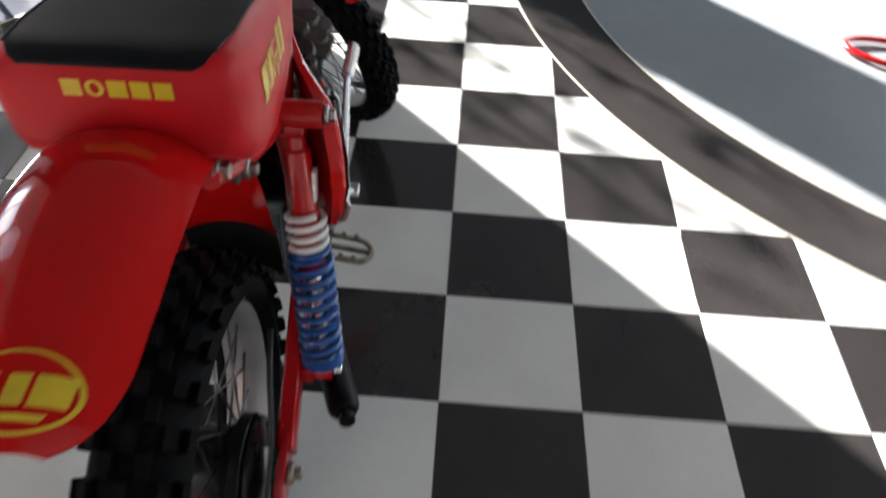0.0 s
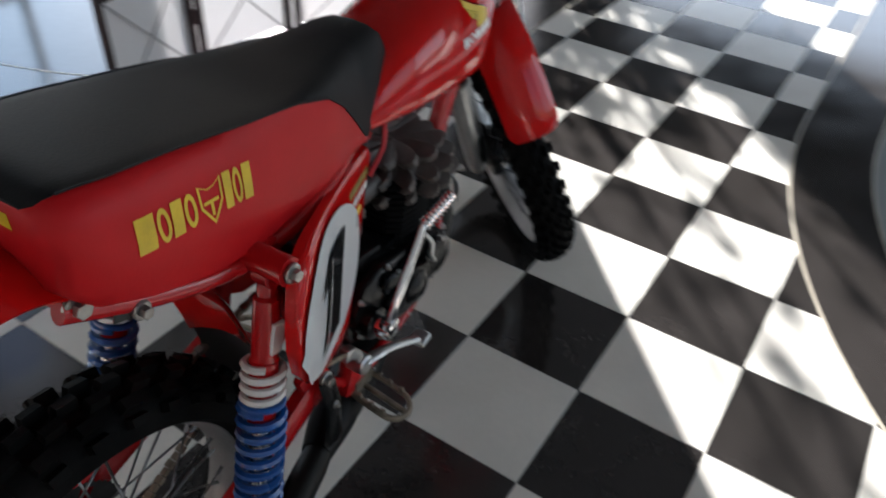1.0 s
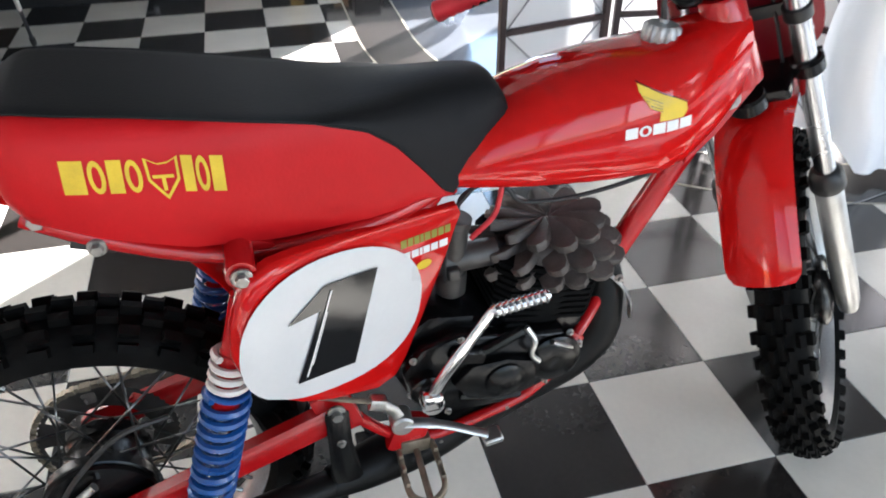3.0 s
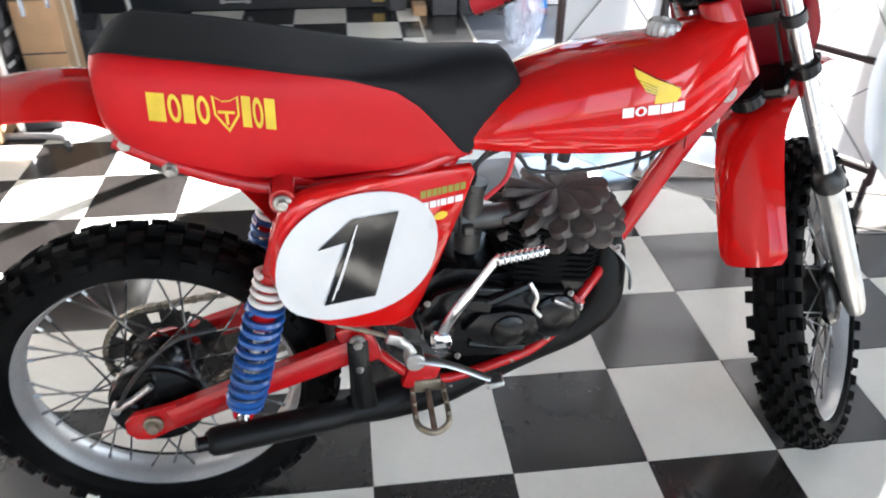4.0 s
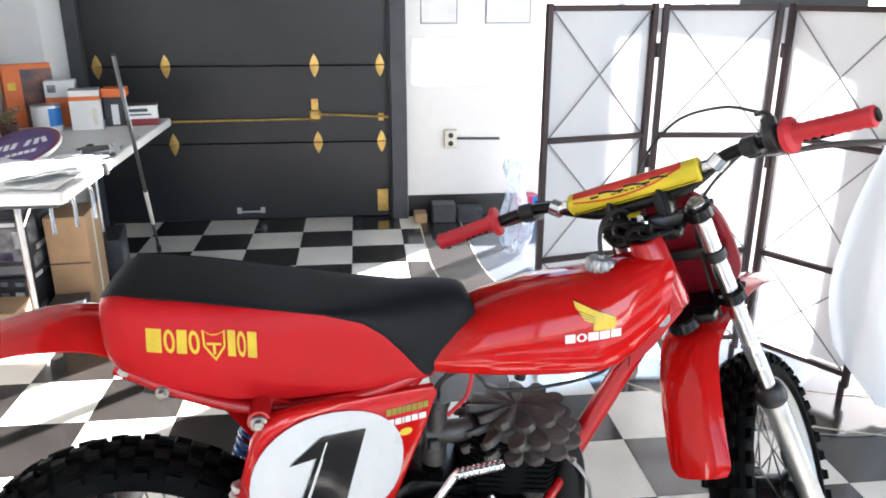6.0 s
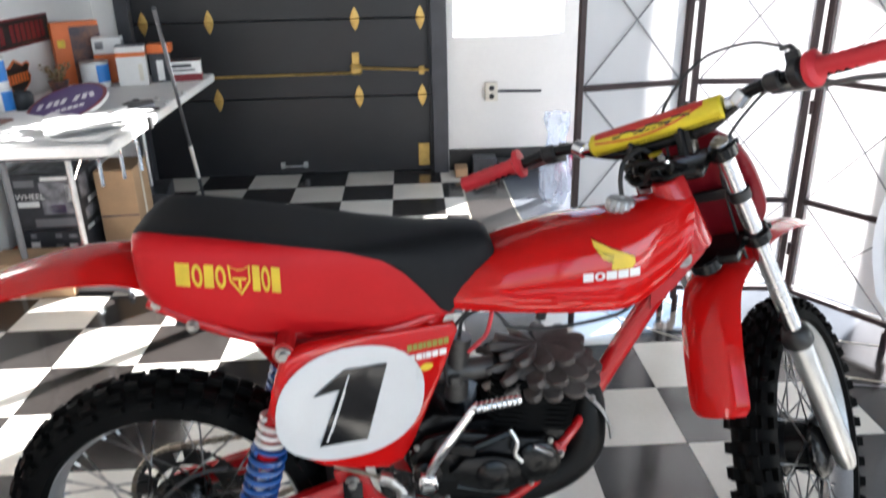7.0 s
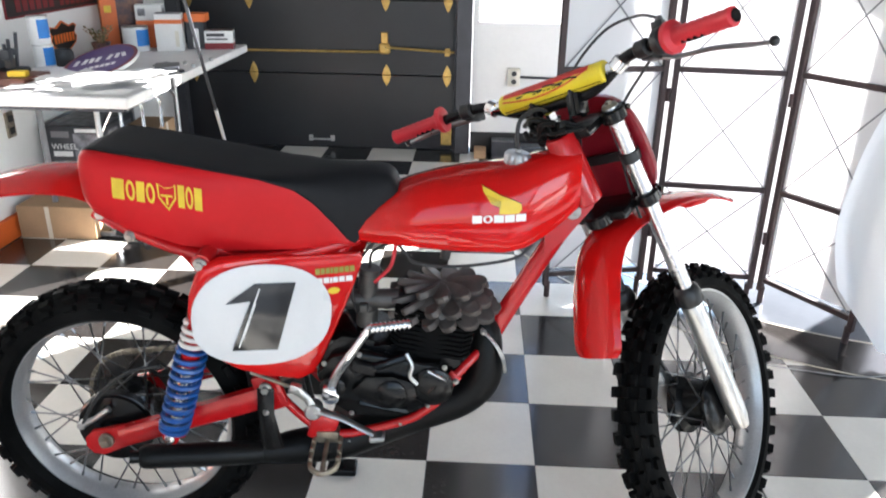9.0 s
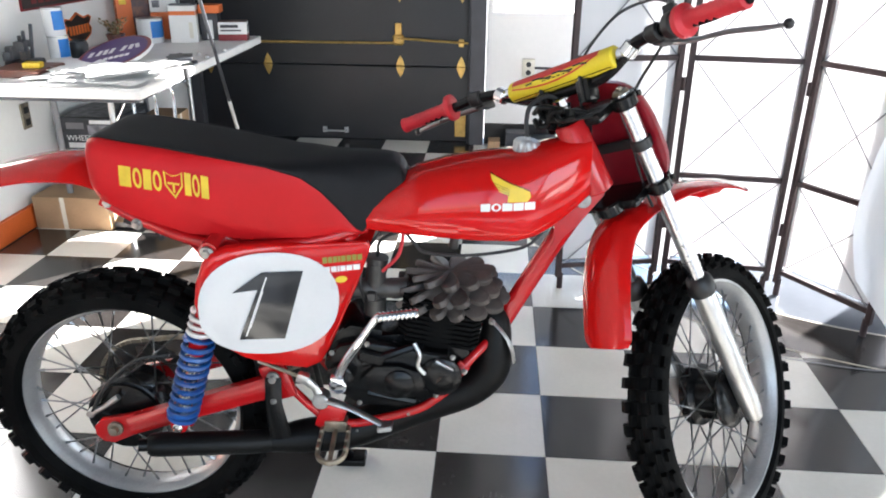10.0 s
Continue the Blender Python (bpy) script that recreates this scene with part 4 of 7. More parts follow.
# wheels
def tyre_mesh(R, width, height, count, tall):
    """A knobbly tyre about the y axis: blocks drawn out of the tread, row by row."""
    bm = B()
    sec = [(R - height - 0.004, -width * 0.37)]
    arc = [-90, -72, -56, -50, -31, -26, -10, -8, 8, 10, 26, 31, 50, 56, 72, 90]
    for a in arc:
        t = math.radians(a)
        sec.append((R - tall - height * 0.72 * (1 - math.cos(t) ** 0.7), math.sin(t) * width / 2))
    sec.append((R - height - 0.004, width * 0.37))
    seg = count * 2
    vs = [[bm.verts.new((r * math.cos(2 * math.pi * i / seg), y, r * math.sin(2 * math.pi * i / seg))) for r, y in sec] for i in range(seg)]
    blocks = []
    for i in range(seg):
        a, b = vs[i], vs[(i + 1) % seg]
        for k in range(len(sec)):
            q = (k + 1) % len(sec)
            f = bm.faces.new((a[k], a[q], b[q], b[k]))
            if k in (4, 8, 12) and i % 2 == 0 or k in (6, 10) and i % 2 == 1:
                blocks.append(f)
            if k in (2, 14) and i % 2 == 0:
                blocks.append(f)
    bmesh.ops.recalc_face_normals(bm, faces=bm.faces)
    bmesh.ops.inset_individual(bm, faces=blocks, thickness=0.0012, depth=tall, use_even_offset=True)
    return bm


YAX = Matrix.Rotation(radians(-90), 4, "X")


def wheel(name, label, centre, R, width, height, rim_r, rim_w, hub_prof, hub_r, m, count, spin=0.0):
    at = m @ Matrix.Translation(centre) @ Matrix.Rotation(spin, 4, "Y")
    hub = part(name, lathe(B(), hub_prof, 32, YAX), BLACK_PAINT, bike, label, at)
    part("tyre", tyre_mesh(R, width, height, count, 0.014), RUBBER, hub, "black knobbly off-road tyre", at, 30)
    prof = [(rim_r + 0.011, -rim_w), (rim_r + 0.011, -rim_w + 0.005), (rim_r + 0.003, -rim_w + 0.008), (rim_r - 0.001, -rim_w * 0.45), (rim_r - 0.007, -rim_w * 0.3), (rim_r - 0.007, rim_w * 0.3), (rim_r - 0.001, rim_w * 0.45), (rim_r + 0.003, rim_w - 0.008), (rim_r + 0.011, rim_w - 0.005), (rim_r + 0.011, rim_w), (rim_r - 0.001, rim_w), (rim_r - 0.008, rim_w * 0.7), (rim_r - 0.014, rim_w * 0.35), (rim_r - 0.014, -rim_w * 0.35), (rim_r - 0.008, -rim_w * 0.7), (rim_r - 0.001, -rim_w)]
    part("rim", lathe(B(), prof, 72, YAX, True), RIM_ALLOY, hub, "silver alloy rim", at, 30)
    shared_spokes = {}
    nip = B()
    for k in range(36):
        side = 1 if k % 2 else -1
        cross = 1 if (k // 2) % 2 else -1
        a = 2 * math.pi * k / 36
        ha = a + cross * radians(46)
        p = Vector((math.cos(ha) * hub_r, side * 0.036, math.sin(ha) * hub_r))
        q = Vector((math.cos(a) * (rim_r - 0.012), side * 0.004, math.sin(a) * (rim_r - 0.012)))
        if (side, cross) not in shared_spokes:
            me = bpy.data.meshes.new("spoke")
            bm = rod(B(), (0, 0, 0), (0, 0, 1), 0.0019, 6)
            bm.to_mesh(me)
            bm.free()
            me.materials.append(STEEL)
            me.shade_smooth()
            shared_spokes[(side, cross)] = me
        ob = new("spoke", shared_spokes[(side, cross)])
        ob.parent = hub
        ob.matrix_local = at @ along(p, q) @ Matrix.Diagonal((1, 1, (q - p).length, 1))
        dd = (q - p).normalized()
        rod(nip, q - dd * 0.016, q + dd * 0.004, 0.0032, 6)
    tagged(part("spoke_nipple", nip, STEEL, hub, "", at), "", "", "", "stuff")
    return hub


rear = wheel("rear_wheel", "rear wheel with black drum hub", (-0.988, 0, 0.329), 0.33, 0.112, 0.074, 0.25, 0.036,
                      [(0.02, -0.075), (0.078, -0.072), (0.086, -0.066), (0.086, -0.05), (0.068, -0.044), (0.068, 0.0), (0.06, 0.02), (0.066, 0.04), (0.05, 0.06), (0.02, 0.062)], 0.07, ID, 34, 0.1)
# rear brake plate, arm and rod
bm = B()
lathe(bm, [(0.084, 0), (0.082, 0.006), (0.05, 0.012), (0.024, 0.014), (0.02, 0.03)], 32, Matrix.Translation((-0.988, -0.072, 0.329)) @ Matrix.Rotation(radians(90), 4, "X"))
for k in range(5):
    a = 2 * math.pi * k / 5 + 0.3
    rod(bm, (-0.988 + 0.03 * math.cos(a), -0.084, 0.329 + 0.03 * math.sin(a)), (-0.988 + 0.076 * math.cos(a), -0.08, 0.329 + 0.076 * math.sin(a)), 0.004, 6)
part("brake_plate", bm, BLACK_PAINT, rear)
bm = B()
tube(bm, [(-0.985, -0.094, 0.393), (-1.02, -0.098, 0.368), (-1.05, -0.098, 0.352)], [0.007, 0.006, 0.008], 10)
rod(bm, (-1.05, -0.105, 0.352), (-1.05, -0.088, 0.352), 0.009, 12)
part("brake_arm", bm, ALLOY, rear, "alloy brake arm")
bm = tube(B(), spline([(-1.05, -0.1, 0.35), (-1.0, -0.108, 0.43), (-0.93, -0.1, 0.49), (-0.86, -0.09, 0.50)], 6), 0.004, 8)
part("brake_cable", bm, CABLE, rear)
# sprocket and chain on the far side
bm = B()
N = 112
radii = (0.068, 0.079, 0.102, 0.108)
vs = [[bm.verts.new((-0.988 + (r + (0.004 if r > 0.105 and k % 2 else 0)) * math.cos(2 * math.pi * k / N), 0.066, 0.329 + (r + (0.004 if r > 0.105 and k % 2 else 0)) * math.sin(2 * math.pi * k / N))) for r in radii] for k in range(N)]
for k in range(N):
    for r in range(3):
        if r == 1 and k % 14 in (0, 1, 2, 3):
            continue
        bm.faces.new((vs[k][r], vs[k][r + 1], vs[(k + 1) % N][r + 1], vs[(k + 1) % N][r]))
bmesh.ops.solidify(bm, geom=list(bm.faces), thickness=0.005)
part("sprocket", bm, CARB_ALLOY, rear, "drilled alloy rear sprocket")
bm = B()
link = [(-0.988 + 0.115 * math.cos(a), 0.329 + 0.115 * math.sin(a)) for a in np.linspace(radians(100), radians(260), 46)]
link += [(x, z) for x, z in zip(np.linspace(-0.99, -0.52, 38), np.linspace(0.214, 0.43, 38))]
link += [(x, z) for x, z in zip(np.linspace(-0.52, -0.99, 38), np.linspace(0.5, 0.444, 38))]
for k, (x, z) in enumerate(link):
    x2, z2 = link[(k + 1) % len(link)]
    d = math.hypot(x2 - x, z2 - z)
    if 0.002 < d < 0.05:
        box(bm, ((x + x2) / 2, 0.068, (z + z2) / 2), (d * 0.9, 0.013 if k % 2 else 0.009, 0.009), 0.0, Matrix.Rotation(-math.atan2(z2 - z, x2 - x), 3, "Y"))
part("drive_chain", bm, PEG_STEEL, bike, "dark steel drive chain")

wheel("front_wheel", "front wheel with black drum hub", (0.408, 0, 0.343), 0.342, 0.088, 0.062, 0.272, 0.034,
                        [(0.016, -0.062), (0.03, -0.056), (0.062, -0.054), (0.074, -0.044), (0.07, -0.032), (0.058, -0.024), (0.058, 0.02), (0.074, 0.03), (0.074, 0.052), (0.062, 0.058), (0.016, 0.062)], 0.056, TURNED, 40, 0.2)
bm = rod(B(), TURNED @ Vector((0.408, -0.105, 0.345)), TURNED @ Vector((0.408, 0.105, 0.345)), 0.009, 12)
part("axle", bm, STEEL, bike)

# rear mudguard
FENDER = [(-0.90, 0.872), (-0.94, 0.902), (-0.985, 0.922), (-1.05, 0.925), (-1.1, 0.919), (-1.155, 0.906), (-1.21, 0.889), (-1.245, 0.876), (-1.276, 0.863)]
line = spline(FENDER, 4)
loops = []
for i, (x, z) in enumerate(line):
    f = i / (len(line) - 1)
    hw = interp(f, [(0, 0.078), (0.25, 0.084), (0.4, 0.084), (0.6, 0.078), (0.75, 0.07), (0.87, 0.06), (0.95, 0.046), (1, 0.024)])
    drop = (0.042 - 0.02 * f) * (1 - 0.72 * (max(0, f - 0.7) / 0.3) ** 1.6)
    prof = []
    for y in np.linspace(-1, 1, 15):
        prof.append((y * hw, -drop * abs(y) ** 2.6))
    loops.append([(x, y + askew(x), z + d) for y, d in prof] + [(x + 0.001, y * 0.97 + askew(x), z + d - 0.004) for y, d in prof[::-1]])
bm = rings(B(), loops)
fender = part("rear_mudguard", bm, RED, bike, "glossy red plastic rear mudguard", sharp=50)
tree_f = surface(fender)
bm = B()
for k in range(28):
    a, b = 2 * math.pi * k / 28, 2 * math.pi * (k + 1) / 28
    o, ra, rb = (-1.236, -0.018), 0.044, 0.048

    def ell(r, t):
        return (o[0] + r * 0.62 * math.sin(t), o[1] + r * math.cos(t))

    lay(bm, tree_f, (ell(ra, a), ell(ra, b), ell(rb, b), ell(rb, a)), 1, 1, 0.0012, back=2)
for y0, y1, x0, x1 in ((0.036, 0.02, -0.01, 0.012), (0.012, -0.004, -0.01, 0.012), (-0.008, -0.036, -0.01, 0.012), (0.02, -0.02, -0.02, -0.015)):
    lay(bm, tree_f, ((-1.236 + x0, y0 - 0.02), (-1.236 + x0, y1 - 0.02), (-1.236 + x1, y1 - 0.024), (-1.236 + x1, y0 - 0.024)), 2, 2, 0.0012, back=2)
part("badge", bm, DECAL_YELLOW, fender, "yellow oval badge on the mudguard")

# inner mudguard between the tyre and the seat, with its rubber flap
for name, line, mat, lab in (("inner_mudguard", [(-0.92, 0.876), (-0.84, 0.832), (-0.775, 0.765), (-0.725, 0.69), (-0.697, 0.61), (-0.678, 0.54)], RED, "red plastic inner mudguard"), ("mud_flap", [(-0.676, 0.55), (-0.664, 0.5), (-0.66, 0.43)], BLACK_PLASTIC, "black rubber mud flap")):
    loops = []
    for x, z in spline(line, 4):
        prof = [(y * 0.072, 0.02 * abs(y) ** 2.2) for y in np.linspace(-1, 1, 9)]
        loops.append([(x - d, y, z - 0.4 * d) for y, d in prof] + [(x - d + 0.003, y * 0.98, z - 0.4 * d) for y, d in prof[::-1]])
    part(name, rings(B(), loops), mat, bike, lab, sharp=50)

# exhaust
bm = B()
path = [(-0.225, 0.0, 0.59), (-0.185, -0.005, 0.592), (-0.158, -0.02, 0.562), (-0.160, -0.03, 0.50), (-0.17, -0.034, 0.448), (-0.215, -0.036, 0.402), (-0.30, -0.038, 0.364), (-0.38, -0.045, 0.333), (-0.48, -0.065, 0.302), (-0.58, -0.092, 0.301), (-0.65, -0.115, 0.304)]
rads = [0.02, 0.023, 0.03, 0.039, 0.043, 0.043, 0.042, 0.042, 0.042, 0.038, 0.026]
pts = spline([(*p, r) for p, r in zip(path, rads)], 5)
tube(bm, [p[:3] for p in pts], [p[3] for p in pts], 20)
pipe = part("exhaust_pipe", bm, BLACK_PIPE, bike, "black expansion chamber exhaust")
bm = B()
tube(bm, [(-0.64, -0.113, 0.303), (-0.66, -0.12, 0.305), (-0.68, -0.127, 0.308), (-0.868, -0.186, 0.339), (-0.881, -0.19, 0.341), (-0.889, -0.193, 0.342)], [0.023, 0.0245, 0.026, 0.0255, 0.024, 0.018], 18)
part("silencer", bm, BLACK_PIPE, pipe, "black tube silencer")
part("tail_pipe", rod(B(), (-0.884, -0.191, 0.341), (-0.906, -0.198, 0.345), 0.013, 14), BLACK_PAINT, pipe)
bm = tube(B(), spline([(-0.172, -0.05, 0.585), (-0.142, -0.062, 0.555), (-0.124, -0.062, 0.52), (-0.117, -0.058, 0.485)], 5), [0.006] * 8 + [0.008] * 8, 8, flat=0.4, up=(0, 0, 1))
part("heat_shield", bm, ALLOY, pipe, "bright alloy heat shield strip")
bm = B()
tube(bm, [(-0.628, -0.128, 0.475), (-0.628, -0.14, 0.42), (-0.622, -0.13, 0.325)], [0.018, 0.018, 0.025], 8, flat=0.3)
part("silencer_bracket", bm, BLACK_PAINT, pipe)
bolt(pipe, (-0.627, -0.142, 0.425), 0.007, 0.008)

# engine
bm = B()
YR = Matrix.Rotation(radians(90), 4, "X")
case = [(-0.53, 0.47), (-0.52, 0.54), (-0.47, 0.575), (-0.40, 0.565), (-0.34, 0.545), (-0.22, 0.54), (-0.205, 0.49), (-0.24, 0.43), (-0.31, 0.385), (-0.42, 0.37), (-0.5, 0.40)]
slab(bm, case, 0.15, Matrix.Translation((0, 0.075, 0)) @ SIDE, 0.014)
slab(bm, [(-0.51, 0.44), (-0.52, 0.5), (-0.49, 0.54), (-0.43, 0.555), (-0.35, 0.535), (-0.26, 0.525), (-0.235, 0.47), (-0.28, 0.42), (-0.36, 0.39), (-0.45, 0.395)], 0.032, Matrix.Translation((0, -0.073, 0)) @ SIDE, 0.01)
engine = part("engine_case", bm, BLACK_PAINT, bike, "black painted engine crankcase", sharp=50)
bm = B()
lathe(bm, [(0.045, 0), (0.045, 0.012), (0.036, 0.018), (0.012, 0.018)], 28, Matrix.Translation((-0.275, -0.1, 0.475)) @ YR)
part("ignition_cover", bm, BLACK_PAINT, engine)
bm = B()
lathe(bm, [(0.028, 0), (0.028, 0.024), (0.022, 0.028)], 24, Matrix.Translation((-0.487, -0.1, 0.474)) @ YR)
part("kick_boss", bm, BLACK_PAINT, engine)
bm = B()
slab(bm, [(-0.446, 0.47), (-0.424, 0.438), (-0.375, 0.422), (-0.322, 0.428), (-0.305, 0.458), (-0.316, 0.49), (-0.36, 0.505), (-0.415, 0.503)], 0.022, Matrix.Translation((0, -0.1, 0)) @ SIDE, 0.009)
lathe(bm, [(0.034, 0), (0.032, 0.008), (0.022, 0.014), (0.008, 0.016)], 24, Matrix.Translation((-0.362, -0.118, 0.463)) @ YR)
part("clutch_cover", bm, BLACK_PAINT, engine)
bm = B()
for a, b in (((-0.44, 0.5), (-0.33, 0.545)), ((-0.3, 0.44), (-0.25, 0.5)), ((-0.43, 0.43), (-0.33, 0.41))):
    tube(bm, [(a[0], -0.105, a[1]), ((a[0] + b[0]) / 2, -0.112, (a[1] + b[1]) / 2 + 0.004), (b[0], -0.105, b[1])], 0.009, 8)
box(bm, (-0.42, -0.112, 0.52), (0.06, 0.016, 0.03), 0.006, Matrix.Rotation(radians(15), 3, "Y"))
part("case_rib", bm, BLACK_PAINT, engine)
for x, z in ((-0.505, 0.525), (-0.43, 0.548), (-0.25, 0.52), (-0.285, 0.425), (-0.45, 0.402), (-0.51, 0.455)):
    bolt(engine, (x, -0.104, z), 0.006, 0.008)
bm = tube(B(), spline([(-0.33, -0.116, 0.558), (-0.318, -0.124, 0.535), (-0.322, -0.126, 0.51), (-0.308, -0.124, 0.49)], 5), 0.0045, 8)
part("clutch_arm", bm, ALLOY, engine, "small bright clutch arm")
bm = tube(B(), spline([(-0.286, -0.12, 0.52), (-0.262, -0.118, 0.505), (-0.24, -0.11, 0.49)], 5), 0.005, 8)
part("clutch_cable", bm, STEEL, engine)
# barrel with fins, tilted a little forward
lean = Matrix.Translation((-0.285, 0, 0.53)) @ Matrix.Rotation(radians(9), 4, "Y")
bm = B()
lathe(bm, [(0.05, -0.02), (0.08, -0.005), (0.082, 0.095)], 24, lean)
part("cylinder_barrel", bm, MATTE_BLACK, engine, "black finned cylinder barrel")
for k in range(9):
    bm = B()
    z = 0.004 + k * 0.0115
    sx, sy = 0.175, 0.16
    slab(bm, [(-sx / 2, -sy / 2 + 0.02), (-sx / 2 + 0.02, -sy / 2), (sx / 2 - 0.02, -sy / 2), (sx / 2, -sy / 2 + 0.02), (sx / 2, sy / 2 - 0.02), (sx / 2 - 0.02, sy / 2), (-sx / 2 + 0.02, sy / 2), (-sx / 2, sy / 2 - 0.02)], 0.0065, lean @ Matrix.Translation((0.0, 0, z)))
    part("fin", bm, MATTE_BLACK, engine)
# sunburst head: two tiers of blade fins, swept like feathers round the plug
rnd = random.Random(3)
blade = [(-0.02, -0.009), (0.012, -0.013), (0.04, -0.0155), (0.062, -0.0145), (0.073, -0.009), (0.078, 0.0), (0.074, 0.008), (0.062, 0.013), (0.04, 0.0145), (0.012, 0.012), (-0.02, 0.008)]
HEAD_AT = (-0.258, 0, 0.638)
core = lathe(B(), [(0.07, -0.026), (0.084, -0.016), (0.082, 0.0), (0.058, 0.02), (0.02, 0.03)], 28, Matrix.Translation(HEAD_AT))
head = part("cylinder_head", core, HEAD_ALLOY, bike, "raw alloy cylinder head with sunburst fins", sharp=45)
for z, reach, count, dip, start in ((-0.012, 0.05, 15, 9, 0.1), (0.008, 0.044, 14, 3, 0.3), (0.027, 0.022, 11, -3, 0.0)):
    for k in range(count):
        a = 2 * math.pi * (k / count) + start + rnd.uniform(-0.05, 0.05)
        grow = rnd.uniform(0.9, 1.06)
        at = Matrix.Translation((HEAD_AT[0], 0, HEAD_AT[2] + z + rnd.uniform(-0.003, 0.003))) @ Matrix.Diagonal((1.0, 0.92, 1, 1)) @ Matrix.Rotation(a, 4, "Z") @ Matrix.Translation((reach, 0, 0)) @ Matrix.Rotation(radians(16), 4, "Z") @ Matrix.Rotation(radians(dip), 4, "Y") @ Matrix.Rotation(radians(26 + rnd.uniform(-6, 6)), 4, "X")
        part("cooling_fin", slab(B(), [(x * grow, y * 1.3 * grow) for x, y in blade], 0.015, at @ Matrix.Translation((0, 0, -0.008)), 0.004), HEAD_ALLOY, head)
bm = B()
rod(bm, lean @ Vector((0, 0, 0.2)), lean @ Vector((0, 0, 0.228)), 0.011, 10)
rod(bm, lean @ Vector((0, 0, 0.225)), lean @ Vector((-0.012, 0, 0.25)), 0.009, 10)
part("spark_plug_cap", bm, BLACK_PLASTIC, engine)
bm = tube(B(), spline([lean @ Vector((-0.012, 0, 0.248)), (-0.28, -0.01, 0.785), (-0.22, -0.02, 0.775), (-0.1, -0.015, 0.772), (-0.05, 0, 0.8)], 6), 0.0038, 8)
part("plug_lead", bm, CABLE, engine)
# carburettor
bm = B()
rod(bm, (-0.42, -0.02, 0.615), (-0.415, -0.02, 0.70), 0.021, 20, None, 0.003)
rod(bm, (-0.415, -0.02, 0.70), (-0.413, -0.02, 0.712), 0.024, 20)
rod(bm, (-0.47, -0.02, 0.635), (-0.35, -0.02, 0.64), 0.022, 20)
rod(bm, (-0.422, -0.02, 0.575), (-0.42, -0.02, 0.62), 0.024, 20, None, 0.004)
box(bm, (-0.425, -0.045, 0.63), (0.02, 0.02, 0.02), 0.003)
carb = part("carburettor", bm, CARB_ALLOY, bike, "dull alloy carburettor")
bm = rod(B(), (-0.53, -0.01, 0.632), (-0.465, -0.02, 0.635), 0.03, 20, 0.025)
part("intake_boot", bm, BLACK_PLASTIC, carb)
part("intake_manifold", rod(B(), (-0.36, -0.01, 0.64), (-0.32, 0, 0.62), 0.026, 16), BLACK_PLASTIC, carb)
bm = tube(B(), spline([(-0.413, -0.02, 0.712), (-0.405, -0.025, 0.75), (-0.36, -0.03, 0.772), (-0.336, -0.03, 0.75), (-0.312, -0.03, 0.727), (-0.224, -0.03, 0.722), (-0.111, -0.03, 0.742), (-0.07, -0.025, 0.775)], 6), 0.0035, 8)
tube(bm, spline([(-0.44, -0.05, 0.62), (-0.445, -0.07, 0.68), (-0.43, -0.055, 0.74), (-0.4, -0.06, 0.785)], 6), 0.0035, 8)
part("throttle_cable", bm, CABLE, carb)
bm = tube(B(), spline([(-0.355, -0.05, 0.78), (-0.359, -0.052, 0.753), (-0.369, -0.054, 0.725), (-0.4, -0.05, 0.691)], 5), 0.004, 8)
part("fuel_hose", bm, RED_RUBBER, carb, "red fuel hose")
# kick starter
bm = B()
tube(bm, spline([(-0.486, -0.148, 0.492), (-0.470, -0.152, 0.53), (-0.435, -0.154, 0.585), (-0.405, -0.155, 0.632), (-0.395, -0.155, 0.641)], 5), [0.0095] * 10 + [0.008] * 11, 12, flat=0.8)
rod(bm, (-0.487, -0.126, 0.474), (-0.487, -0.158, 0.474), 0.018, 20, None, 0.003)
box(bm, (-0.487, -0.148, 0.482), (0.03, 0.024, 0.03), 0.006, None, 2)
kick = part("kick_starter", bm, CHROME, bike, "chromed kick starter lever")
pa, pb = Vector((-0.403, -0.155, 0.637)), Vector((-0.318, -0.158, 0.652))
bm = tube(B(), [pa.lerp(pb, k / 28) for k in range(29)], [0.008] + [0.0118 if k % 3 == 1 else 0.0092 for k in range(27)] + [0.007], 14)
part("pedal", bm, CHROME, kick, "ribbed chrome pedal")
# brake pedal
bm = B()
tube(bm, spline([(-0.53, -0.125, 0.418), (-0.5, -0.132, 0.418), (-0.46, -0.138, 0.406), (-0.42, -0.145, 0.388), (-0.398, -0.15, 0.38)], 5), [0.01] * 8 + [0.0085] * 13, 12, flat=0.55, up=(0, 0, 1))
rod(bm, (-0.53, -0.1, 0.418), (-0.53, -0.135, 0.418), 0.018, 20, None, 0.003)
tube(bm, [(-0.53, -0.122, 0.42), (-0.542, -0.124, 0.45), (-0.565, -0.124, 0.472)], [0.01, 0.009, 0.012], 10, flat=0.6)
box(bm, (-0.566, -0.122, 0.472), (0.026, 0.018, 0.022), 0.004, Matrix.Rotation(radians(20), 3, "Y"), 2)
box(bm, (-0.391, -0.152, 0.375), (0.032, 0.03, 0.012), 0.003, Matrix.Rotation(radians(-10), 3, "Y"))
pedal = part("brake_pedal", bm, ALLOY, bike, "worn alloy brake pedal")
bm = rod(B(), (-0.57, -0.122, 0.474), (-0.66, -0.118, 0.508), 0.004, 8)
tube(bm, spline([(-0.575, -0.126, 0.48), (-0.61, -0.13, 0.498), (-0.652, -0.125, 0.512)], 4), 0.003, 6)
part("brake_rod", bm, PEG_STEEL, pedal)
